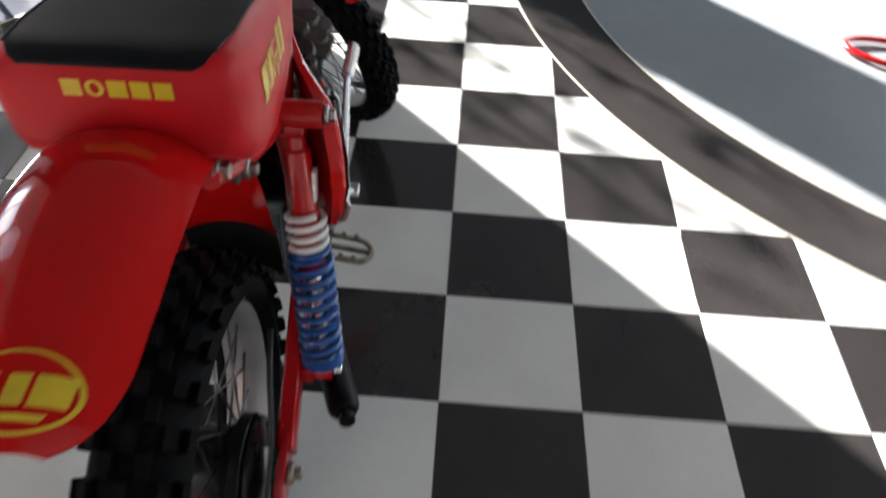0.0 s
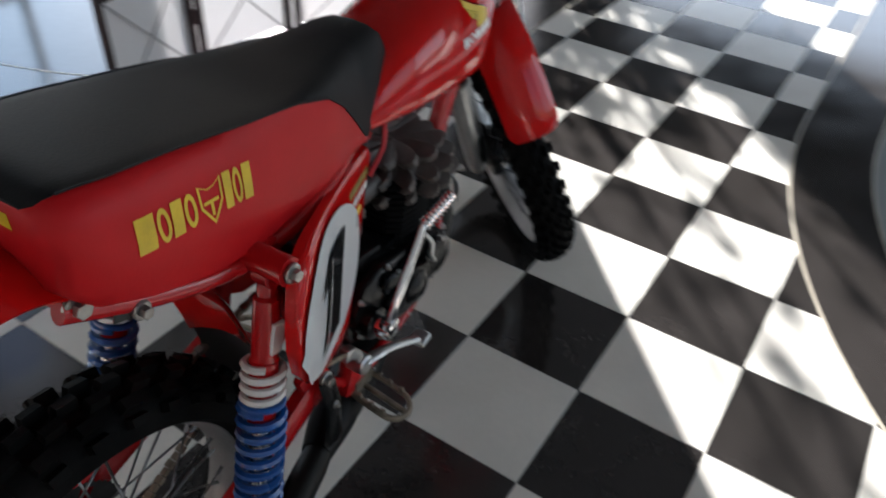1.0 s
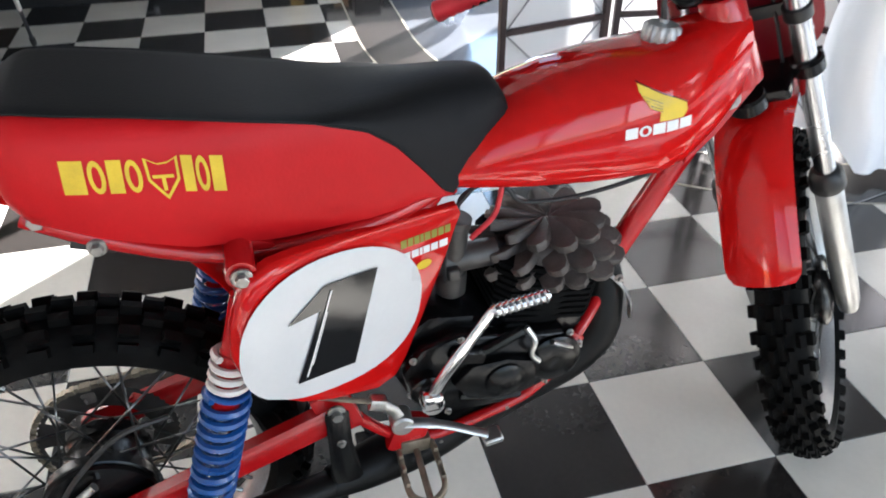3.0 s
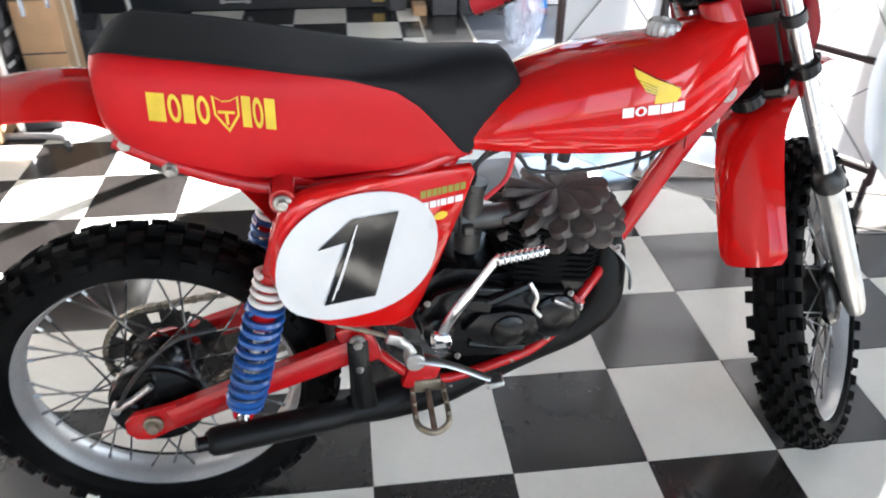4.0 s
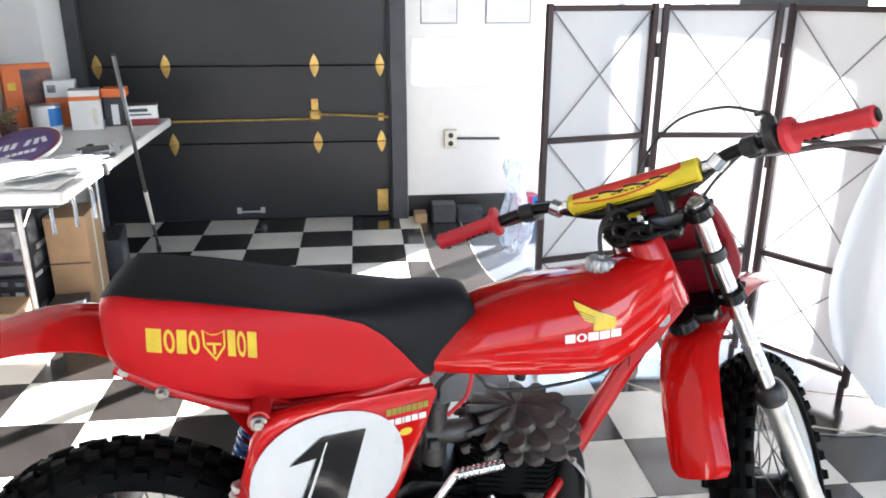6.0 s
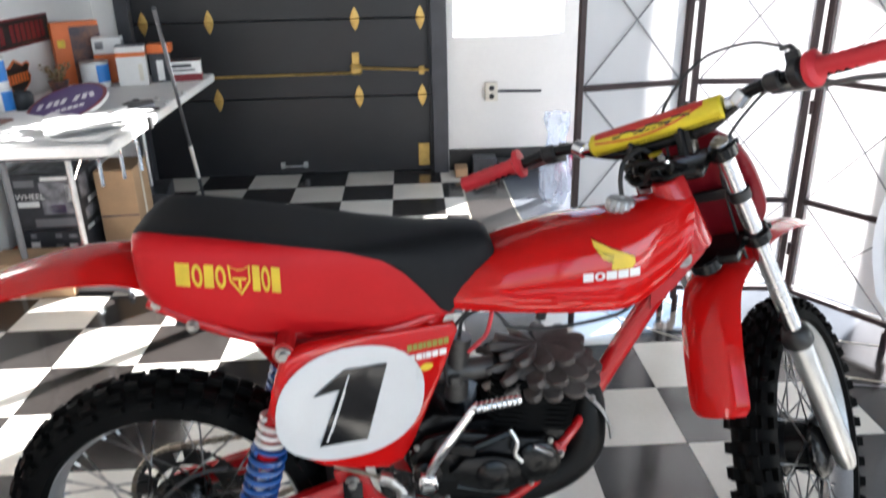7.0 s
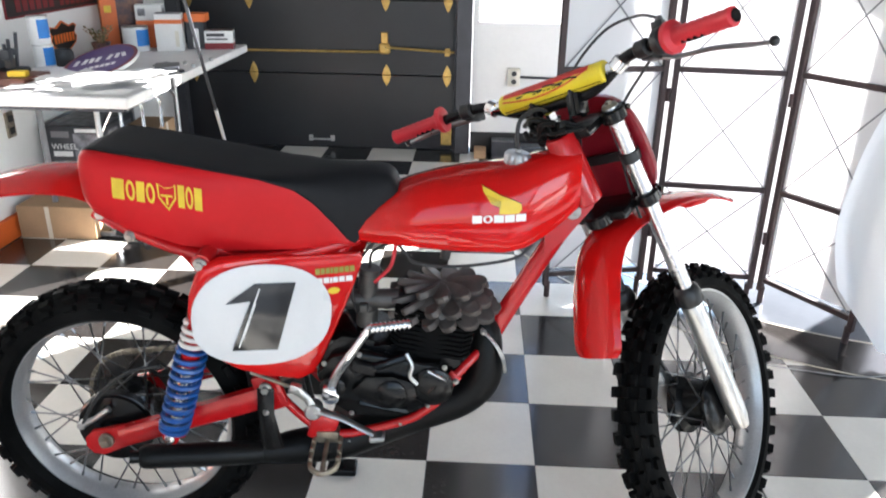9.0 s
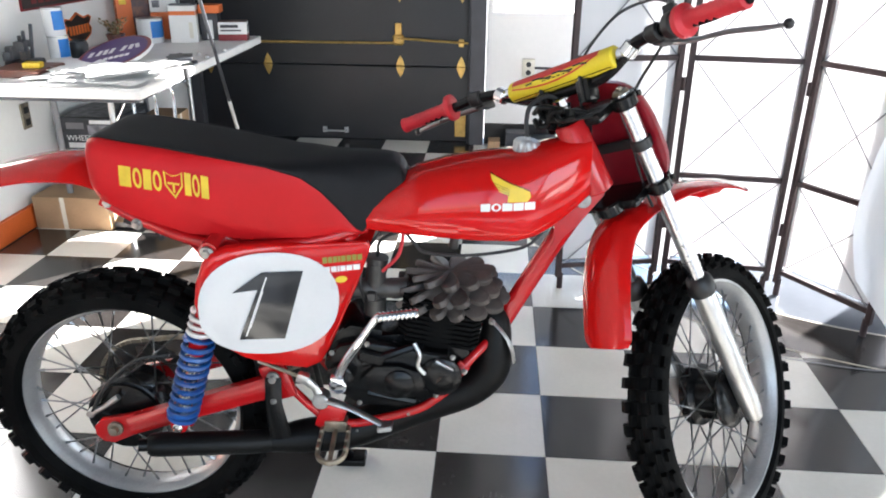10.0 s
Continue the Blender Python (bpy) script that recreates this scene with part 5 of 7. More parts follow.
# foot pegs
for s in (1, -1):
    bm = B()
    o = Vector((-0.505, -0.1 * s, 0.345))

    def peg_at(u, v):
        return o + Vector((u, -s * v, -0.012 - 0.02 * (v / 0.1)))

    hoop = [peg_at(-0.028, 0.0), peg_at(-0.03, 0.05), peg_at(-0.026, 0.085), peg_at(0.0, 0.1), peg_at(0.026, 0.085), peg_at(0.03, 0.05), peg_at(0.028, 0.0)]
    tube(bm, spline(hoop, 4), 0.0052, 8, flat=1.3)
    tube(bm, [peg_at(0, 0), peg_at(0, 0.097)], 0.0055, 8)
    for k in range(3):
        for u in (-0.029, 0.029):
            p = peg_at(u, 0.02 + 0.024 * k)
            box(bm, p + Vector((0, 0, 0.007)), (0.007, 0.009, 0.01), 0.001)
    box(bm, o + Vector((0, 0.004 * s, -0.006)), (0.05, 0.03, 0.03), 0.006, None, 2)
    part("foot_peg", bm, PEG_STEEL, bike, "worn steel serrated foot peg")

# ---- front end, turned to the left ----
U = Vector((math.cos(RAKE), 0, math.sin(RAKE)))
FT, FB = Vector((0.040, 0, 1.036)), Vector((0.256, 0, 0.624))
FD = (FB - FT).normalized()


def leg(s, k):
    return FT + FD * k + Vector((0, -0.083 * s, 0))


for s in (1, -1):
    bm = rod(B(), leg(s, -0.006), leg(s, 0.48), 0.0175, 24)
    fork = part("fork_tube", bm, FORK_CHROME, bike, "chromed fork tube", TURNED)
    bm = rod(B(), leg(s, -0.012), leg(s, -0.004), 0.0155, 20, 0.0172, 0.002)
    rod(bm, leg(s, -0.018), leg(s, -0.010), 0.007, 6)
    part("fork_cap", bm, PEG_STEEL, fork, "dull plated fork cap", TURNED)
    bm = B()
    tube(bm, [leg(s, 0.462), leg(s, 0.468), leg(s, 0.50), leg(s, 0.77), leg(s, 0.815), leg(s, 0.84)], [0.021, 0.0245, 0.0245, 0.0245, 0.0225, 0.018], 24)
    ax_p = Vector((0.408, -0.083 * s, 0.345))
    rod(bm, ax_p + Vector((0, -0.012, 0)), ax_p + Vector((0, 0.02, 0)), 0.022, 20, None, 0.003)
    part("fork_slider", bm, ALLOY, fork, "silver alloy fork slider", TURNED)
    bm = B()
    tube(bm, [leg(s, 0.435), leg(s, 0.442), leg(s, 0.46), leg(s, 0.475), leg(s, 0.48)], [0.02, 0.027, 0.0305, 0.0305, 0.027], 20)
    part("dust_cap", bm, BLACK_PLASTIC, fork, "black rubber dust cap", TURNED)


def clamp(name, k):
    bm = B()
    mid = FT + FD * k
    rot = Matrix.Rotation(-RAKE, 3, "Y")
    for s in (1, -1):
        rod(bm, leg(s, k - 0.014), leg(s, k + 0.014), 0.0265, 20, None, 0.004)
        box(bm, leg(s, k) + U * 0.028, (0.018, 0.03, 0.024), 0.004, rot, 2)
        rod(bm, leg(s, k) + U * 0.03 + Vector((0, -0.022, 0)), leg(s, k) + U * 0.03 + Vector((0, 0.022, 0)), 0.006, 8)
    box(bm, mid - U * 0.035, (0.075, 0.13, 0.022), 0.01, rot, 2)
    box(bm, mid, (0.03, 0.15, 0.02), 0.006, rot, 2)
    rod(bm, mid - U * 0.07 - FD * 0.014, mid - U * 0.07 + FD * 0.014, 0.03, 20, None, 0.004)
    return part(name, bm, BLACK_PAINT, bike, "black painted fork clamp", TURNED)


clamp("upper_fork_clamp", 0.012)
clamp("lower_fork_clamp", 0.205)
bm = B()
rod(bm, HEAD + AXIS * 0.03, HEAD + AXIS * 0.05, 0.014, 6)
rod(bm, HEAD + AXIS * 0.02, HEAD + AXIS * 0.034, 0.02, 20)
part("stem_nut", bm, CHROME, bike, "", TURNED)
bm = tube(B(), spline([(0.375, 0.05, 0.40), (0.3, 0.062, 0.53), (0.235, 0.066, 0.66), (0.2, 0.06, 0.76)], 5), 0.0045, 8)
part("front_brake_cable", bm, CABLE, bike, "black front brake cable", TURNED)
# strap that holds the front plate
for s in (1, -1):
    bm = rod(B(), leg(s, 0.095), leg(s, 0.118), 0.0215, 20, None, 0.002)
    box(bm, leg(s, 0.106) + U * 0.026, (0.02, 0.022, 0.018), 0.003, Matrix.Rotation(-RAKE, 3, "Y"))
    part("plate_strap", bm, BLACK_PLASTIC, bike, "", TURNED)
bm = box(B(), FT + FD * 0.112 + U * 0.022, (0.006, 0.16, 0.022), 0.002, Matrix.Rotation(-RAKE, 3, "Y"), 2)
part("plate_strap", bm, BLACK_PLASTIC, bike, "black rubber strap behind the front plate", TURNED)
# front number plate
bm = B()
pm = Matrix.Translation(FT + FD * 0.1 + U * 0.058) @ Matrix(((U.x, 0, -FD.x, 0), (0, 1, 0, 0), (U.z, 0, -FD.z, 0), (0, 0, 0, 1))).to_4x4()
front_loops = []
for f, d in ((1.0, -0.012), (1.0, 0.0), (0.97, 0.006), (0.8, 0.014), (0.5, 0.02), (0.2, 0.022)):
    ringp = []
    for k in range(36):
        a = 2 * math.pi * k / 36
        cy, cz = abs(math.cos(a)) ** 0.75 * math.copysign(1, math.cos(a)), abs(math.sin(a)) ** 0.75 * math.copysign(1, math.sin(a))
        ringp.append(pm @ Vector((d - 0.03 * (cy * f) ** 2, 0.118 * f * cy, 0.122 * f * cz)))
    front_loops.append(ringp)
rings(bm, front_loops)
part("front_number_plate", bm, CRIMSON, bike, "crimson plastic front number plate", TURNED)
# front mudguard, high under the lower clamp
MUD = [(-0.012, 0.542), (-0.008, 0.60), (0.004, 0.67), (0.026, 0.735), (0.062, 0.785), (0.115, 0.815), (0.19, 0.837), (0.3, 0.856), (0.42, 0.863), (0.53, 0.857), (0.6, 0.845), (0.632, 0.836)]
line = spline(MUD, 4)
loops = []
for i, (x, z) in enumerate(line):
    f = i / (len(line) - 1)
    nx, nz = np.array(line[min(i + 1, len(line) - 1)]) - np.array(line[max(i - 1, 0)])
    ln = math.hypot(nx, nz)
    ux, uz = -nz / ln, nx / ln
    hw = interp(f, [(0, 0.046), (0.012, 0.053), (0.03, 0.057), (0.35, 0.058), (0.5, 0.064), (0.8, 0.07), (0.93, 0.06), (1, 0.03)])
    drop = interp(f, [(0, 0.016), (0.3, 0.024), (0.6, 0.028), (0.9, 0.03), (1, 0.012)])
    prof = [(y * hw, -drop * abs(y) ** 2.4) for y in np.linspace(-1, 1, 13)]
    loops.append([(x + ux * d, y, z + uz * d) for y, d in prof] + [(x + ux * (d - 0.0035), y * 0.965, z + uz * (d - 0.0035)) for y, d in prof[::-1]])
part("front_mudguard", rings(B(), loops), RED, bike, "glossy red plastic front mudguard", TURNED, sharp=50)
# handlebar, a little lower on its left
LEVEL = TURNED @ Matrix.Translation((0, 0, 1.09)) @ Matrix.Rotation(radians(-2.7), 4, "X") @ Matrix.Translation((0, 0, -1.094))
bm = B()
half = [(-0.022, 0.0, 1.066), (-0.022, 0.07, 1.066), (-0.024, 0.105, 1.075), (-0.03, 0.14, 1.09), (-0.038, 0.175, 1.105), (-0.05, 0.24, 1.108), (-0.075, 0.33, 1.096), (-0.098, 0.41, 1.096)]
pts = spline([mirror(q) for q in half[:0:-1]] + half, 5)
tube(bm, pts, 0.0112, 14)
rod(bm, (-0.03, -0.145, 1.096), (-0.03, 0.145, 1.096), 0.007, 12)
bar = part("handlebar", bm, BLACK_PAINT, bike, "black braced handlebar", LEVEL)
bm = B()
for s in (1, -1):
    box(bm, (-0.024, s * 0.048, 1.054), (0.036, 0.03, 0.044), 0.006, None, 2)
    rod(bm, (-0.04, s * 0.048, 1.03), (-0.04, s * 0.048, 1.084), 0.006, 8)
    rod(bm, (-0.008, s * 0.048, 1.03), (-0.008, s * 0.048, 1.084), 0.006, 8)
part("bar_clamp", bm, BLACK_PAINT, bar, "", LEVEL)
for s in (1, -1):
    bm = rod(B(), (-0.03, s * 0.131, 1.096), (-0.03, s * 0.15, 1.096), 0.0135, 14, None, 0.002)
    rod(bm, (-0.033, s * 0.148, 1.092), (-0.033, s * 0.168, 1.106), 0.0165, 14, None, 0.002)
    part("brace_clamp", bm, CHROME, bar, "bright brace clamp", LEVEL)
pad = part("bar_pad", rod(B(), (-0.03, -0.128, 1.096), (-0.03, 0.128, 1.096), 0.0215, 28, None, 0.003), PAD_YELLOW, bar, "yellow and red padded crossbar cover", LEVEL)


def pad_patch(bm, f0, f1, t0, t1, t2, t3, off=0.0007):
    """A printed patch on the pad: f along it from its left end, t (degrees) round it, at f0 and at f1."""
    n = 4
    grid = [[bm.verts.new((-0.03 + (0.0215 + off) * math.cos(t), 0.124 - 0.248 * f, 1.096 + (0.0215 + off) * math.sin(t))) for t in [radians(36 + a + (b - a) * k / n) for k in range(n + 1)]] for f, a, b in ((f0, t0, t1), (f1, t2, t3))]
    for k in range(n):
        bm.faces.new((grid[0][k], grid[0][k + 1], grid[1][k + 1], grid[1][k]))


bm = B()
for k in range(16):
    fa, fb = 0.04 + 0.86 * k / 16, 0.04 + 0.86 * (k + 1) / 16
    pad_patch(bm, fa, fb, 78, 132 - 26 * abs(fa - 0.42), 78, 132 - 26 * abs(fb - 0.42))
    la, lb = [172 - 150 * abs(f - 0.42) ** 1.7 - (12 if f > 0.7 else 0) * (f - 0.7) / 0.2 for f in (fa, fb)]
    pad_patch(bm, fa, fb, la - 9, la, lb - 9, lb)
part("pad_print", bm, PAD_RED, pad, "red print on the pad", LEVEL)
bm = B()
for k in range(9):
    fa = 0.19 + 0.068 * k
    t = 124 if k % 3 else 136
    pad_patch(bm, fa, fa + 0.068, t, t + 9, t + (10 if k % 3 == 2 else 0), t + 9 + (10 if k % 3 == 2 else 0), 0.0012)
for k in range(6):
    pad_patch(bm, 0.36 + 0.05 * k, 0.395 + 0.05 * k, 146, 151, 146, 151, 0.0012)
pad_patch(bm, 0.02, 0.98, 196, 202, 196, 202, 0.0012)
part("pad_print", bm, DECAL_BLACK, pad, "dark print on the pad", LEVEL)
for s in (1, -1):
    a, b = Vector((-0.061, s * 0.282, 1.106)), Vector((-0.098, s * 0.408, 1.095))
    d = (b - a).normalized()
    bm = B()
    tube(bm, [a - d * 0.006, a - d * 0.004, a + d * 0.006, a + d * 0.012] + [a + d * (0.02 + 0.007 * k) for k in range(15)] + [b - d * 0.003, b], [0.022, 0.029, 0.029, 0.018] + [0.0148 if k % 2 else 0.0162 for k in range(15)] + [0.0165, 0.012], 20)
    part("grip", bm, RED_RUBBER, bar, "red ribbed rubber grip", LEVEL)
# throttle housing and levers
bm = B()
rod(bm, (-0.052, -0.25, 1.108), (-0.06, -0.272, 1.107), 0.024, 20, None, 0.004)
box(bm, (-0.05, -0.256, 1.13), (0.02, 0.022, 0.03), 0.004, None, 2)
tube(bm, spline([(-0.05, -0.262, 1.14), (-0.03, -0.25, 1.155), (0.0, -0.23, 1.16)], 4), 0.005, 8)
part("throttle_housing", bm, BLACK_PLASTIC, bar, "", LEVEL)
for s in (1, -1):
    bm = B()
    rod(bm, (-0.045, s * 0.205, 1.108), (-0.05, s * 0.232, 1.108), 0.0165, 16, None, 0.003)
    box(bm, (-0.022, s * 0.22, 1.096), (0.044, 0.024, 0.016), 0.004, None, 2)
    perch = part("lever_perch", bm, BLACK_PLASTIC, bar, "", LEVEL)
    low = 0.036 if s == -1 else 0.0
    bm = tube(B(), spline([(-0.006, s * 0.225, 1.1 - 0.2 * low), (0.0, s * 0.26, 1.099 - 0.4 * low), (-0.012, s * 0.33, 1.098 - 0.62 * low), (-0.028, s * 0.40, 1.09 - 0.9 * low), (-0.03, s * 0.43, 1.088 - low)], 5), [0.0062] * 16 + [0.005] * 5, 10, flat=0.7)
    part("lever", bm, STEEL, perch, "brake lever" if s == -1 else "alloy clutch lever", LEVEL)
    bm = lathe(B(), [(0.001, -0.009), (0.006, -0.007), (0.009, 0), (0.006, 0.007), (0.001, 0.009)], 12, Matrix.Translation((-0.03, s * 0.435, 1.088 - low)))
    part("lever_tip", bm, BLACK_PLASTIC, perch, "black ball end", LEVEL)
# control cables
bm = B()
tube(bm, spline([(0.0, -0.23, 1.17), (0.05, -0.16, 1.2), (0.085, -0.06, 1.2), (0.07, 0.02, 1.13), (0.05, 0.02, 1.05), (0.03, 0.015, 0.95), (0.0, 0.02, 0.88)], 6), 0.003, 8)
tube(bm, spline([(0.0, 0.222, 1.112), (0.06, 0.15, 1.09), (0.085, 0.05, 1.06), (0.06, 0.01, 1.0), (0.03, 0.015, 0.9)], 6), 0.003, 8)
tube(bm, spline([(0.0, -0.222, 1.112), (0.07, -0.15, 1.1), (0.1, -0.06, 1.02), (0.12, -0.05, 0.9), (0.16, -0.05, 0.8)], 6), 0.003, 8)
part("control_cable", bm, CABLE, bar, "thin black control cables", TURNED)
bm = B()
wr = random.Random(12)
box(bm, (-0.026, 0.012, 1.02), (0.03, 0.07, 0.02), 0.008, Matrix.Rotation(radians(8), 3, "X"), 3)
for k in range(3):
    box(bm, (-0.05, -0.02 + 0.024 * k, 1.012 + wr.uniform(-0.012, 0.015)), (0.02, 0.014, 0.02), 0.004, Matrix.Rotation(wr.uniform(-0.6, 0.6), 3, "X"), 2)
loom = part("wiring_loom", bm, BLACK_PIPE, bike, "black taped wiring at the steering head", TURNED)
for k in range(4):
    p0 = Vector((wr.uniform(-0.06, -0.02), wr.uniform(0.03, 0.075), wr.uniform(1.0, 1.045)))
    p1 = Vector((wr.uniform(-0.085, -0.045), wr.uniform(-0.01, 0.03), wr.uniform(1.0, 1.035)))
    p2 = Vector((wr.uniform(-0.075, -0.01), wr.uniform(-0.06, -0.02), wr.uniform(0.995, 1.04)))
    part("wire", tube(B(), spline([p0, p0.lerp(p1, 0.6) + Vector((-0.012, 0, wr.uniform(-0.01, 0.012))), p1, p1.lerp(p2, 0.5) + Vector((-0.01, 0, wr.uniform(-0.015, 0.01))), p2], 5), wr.uniform(0.003, 0.006), 8), BLACK_PIPE, loom, "", TURNED)

# ---- bike prop under the frame ----
prop = empty("bike_prop", "slim black steel prop stand beside the motorcycle", "stand", bike.matrix_basis.copy())
part("foot", box(B(), (-0.525, 0.2, 0.011), (0.08, 0.055, 0.022), 0.004), BLACK_PAINT, prop)
bm = tube(B(), spline([(-0.525, 0.2, 0.02), (-0.55, 0.18, 0.1), (-0.58, 0.14, 0.25), (-0.59, 0.105, 0.37)], 5), 0.008, 10)
part("upright", bm, BLACK_PAINT, prop)

# ---- folding screen ----
def screen_panel(p0, p1, z0, z1, bars, label):
    """A leaf of the screen: iron frame, paper, crossed threads."""
    a, b = Vector((*p0, 0)), Vector((*p1, 0))
    w = (b - a).length
    ang = math.atan2(b.y - a.y, b.x - a.x)
    ob = empty("folding_screen_panel", label, "folding screen", Matrix.Translation(a) @ Matrix.Rotation(ang, 4, "Z"), "panels of the folding screen")
    for x in (0.011, w - 0.011):
        part("post", box(B(), (x, 0, (z0 + z1) / 2), (0.022, 0.022, z1 - z0), 0.002), SCREEN_IRON, ob)
    for z in bars:
        part("rail", box(B(), (w / 2, 0, z), (w - 0.044, 0.02, 0.02), 0.002), SCREEN_IRON, ob)
    part("paper", box(B(), (w / 2, 0.014, (z0 + z1) / 2 + 0.03), (w - 0.02, 0.0016, z1 - z0 - 0.08)), SCREEN_PAPER, ob, "white translucent paper")
    lim = sorted(bars)
    for z_a, z_b in zip(lim[:-1], lim[1:]):
        for s in (0, 1):
            q = ((0.03, -0.002, z_a + 0.012), (w - 0.03, -0.002, z_b - 0.012)) if s else ((0.03, -0.002, z_b - 0.012), (w - 0.03, -0.002, z_a + 0.012))
            part("thread", rod(B(), *q, 0.0031, 6), THREAD, ob)
    for x in (0.02, w - 0.02):
        part("foot", rod(B(), (x, 0, 0), (x, 0, z0 + 0.02), 0.012, 10), SCREEN_IRON, ob)
    return ob


BARS = (0.10, 0.47, 0.92, 1.37)
screen_panel((0.095, 1.70), (0.515, 1.79), 0.05, 1.385, BARS, "white paper screen panel in dark iron frame")
middle = screen_panel((0.535, 1.79), (0.955, 1.74), 0.05, 1.385, BARS, "white paper screen panel in dark iron frame, middle leaf")
for x in (-0.01, 0.433):
    for z in (0.25, 0.8, 1.2):
        part("hinge", rod(B(), (x, -0.012, z), (x, -0.012, z + 0.05), 0.009, 8), SCREEN_IRON, middle)
for x, w in ((-0.01, 0.08), (0.455, 0.11)):
    part("hinge_strip", box(B(), (x, 0.021, 0.72), (w, 0.002, 1.3)), SCREEN_PAPER, middle, "white cloth strip behind the hinges")
screen_panel((0.975, 1.735), (1.20, 1.38), 0.05, 1.385, BARS, "white paper screen panel folded towards the motorcycle")
# white sheet thrown over the end of the screen
bm = B()
cols, rows = 30, 30
grid = []
for r in range(rows + 1):
    row = []
    for c in range(cols + 1):
        u, v = c / cols, r / rows
        z_low = 0.24 - 0.2 * min(1, u * 3)
        z = z_low + (2.1 - z_low) * v
        x0 = 1.085 - 0.03 * math.sin(min(1, (z - 0.2) / 0.4) * math.pi) + 0.07 * max(0, min(1, (z - 0.6) / 0.5)) + 0.02 * math.sin(7 * z)
        x = x0 + 0.36 * u
        y = 1.36 - 0.42 * (x - 1.19) - 0.045 + 0.03 * math.sin(4 * u * math.pi + 1.3 * math.sin(3 * v)) * (0.3 + 0.7 * (1 - v)) * min(1, u * 8) + 0.012 * math.sin(9 * u + 4 * v)
        row.append(bm.verts.new((x, y, z)))
    grid.append(row)
for r in range(rows):
    for c in range(cols):
        bm.faces.new((grid[r][c], grid[r][c + 1], grid[r + 1][c + 1], grid[r + 1][c]))
thing("hanging_sheet", bm, SHEET, "white cloth sheet hung over the end of the screen", "sheet", sharp=180)
bm = tube(B(), spline([(0.78, 1.22, 0.004), (0.95, 1.18, 0.004), (1.15, 1.15, 0.004), (1.45, 1.2, 0.004), (1.8, 1.1, 0.004)], 8), 0.002, 6)
thing("floor_cable", bm, THREAD, "thin pale cable lying on the floor", "cable")

# clear plastic bag and dark clutter against the back wall
bm = B()
grid = []
for r in range(13):
    row = []
    for c in range(17):
        u, v = c / 16 * 2 * math.pi, r / 12
        rad = interp(v, [(0, 0.06), (0.1, 0.095), (0.35, 0.1), (0.6, 0.045), (0.75, 0.04), (0.9, 0.065), (1, 0.05)]) + 0.014 * math.sin(5 * u + 7 * v) + 0.01 * math.sin(9 * u - 4 * v)
        row.append(bm.verts.new((0.33 + rad * math.cos(u), 3.2 + rad * math.sin(u), 0.004 + 0.52 * v)))
    grid.append(row)
for r in range(12):
    for c in range(16):
        bm.faces.new((grid[r][c], grid[r][c + 1], grid[r + 1][c + 1], grid[r + 1][c]))
thing("plastic_bag", bm, CLEAR, "tall crumpled clear plastic bag on the floor", "bag", sharp=25)
for x, w, h, m, lab in ((-0.17, 0.08, 0.06, CARDBOARD, "small brown carton on the floor by the wall"), (-0.02, 0.15, 0.12, BOX_BLACK, "small black carton on the floor by the wall"), (0.15, 0.16, 0.09, BOX_BLACK, "low black carton on the floor by the wall")):
    thing("carton", box(B(), (x, 3.82, h / 2), (w, 0.12, h), 0.004), m, lab, "box")

# ---- work table with its clutter ----
table = empty("folding_table", "white plastic folding table with grey steel legs", "table")
TZ = 0.745
bm = box(B(), (-1.975, 2.66, TZ - 0.022), (0.76, 1.67, 0.044), 0.01, None, 3)
part("tabletop", bm, TABLE_WHITE, table, "white moulded plastic tabletop")
bm = box(B(), (-1.975, 2.66, TZ - 0.055), (0.68, 1.58, 0.022), 0.002)
part("under_frame", bm, TRACK_GREY, table)
for y in (2.215, 3.14):
    for x in (-2.2, -1.93):
        part("leg", tube(B(), [(x, y, 0.012), (x, y, TZ - 0.05)], 0.014, 12), ALLOY if x > -2 else LEG_GREY, table, "bright steel leg" if x > -2 else "grey steel leg")
    part("leg_brace", tube(B(), spline([(-2.2, y, 0.02), (-2.05, y - 0.02, 0.014), (-1.85, y - 0.035, 0.014), (-1.76, y - 0.06, 0.014), (-1.725, y - 0.115, 0.014)], 6), 0.0135, 10), LEG_GREY, table)
    part("leg_brace", rod(B(), (-1.93, y, TZ - 0.25), (-1.93, y + (0.3 if y < 2.5 else -0.3), TZ - 0.06), 0.009, 8), CHROME, table)
for y, x in ((1.98, -1.74), (2.08, -1.69), (2.2, -1.66)):
    part("hook", tube(B(), spline([(x, y, TZ - 0.05), (x + 0.03, y, TZ - 0.075), (x + 0.035, y, TZ - 0.12), (x + 0.035, y, TZ - 0.2)], 4), 0.008, 8), CHROME, table)
part("edge_clip", box(B(), (-1.592, 2.3, TZ - 0.02), (0.02, 0.035, 0.05), 0.003), BLACK_PLASTIC, table)


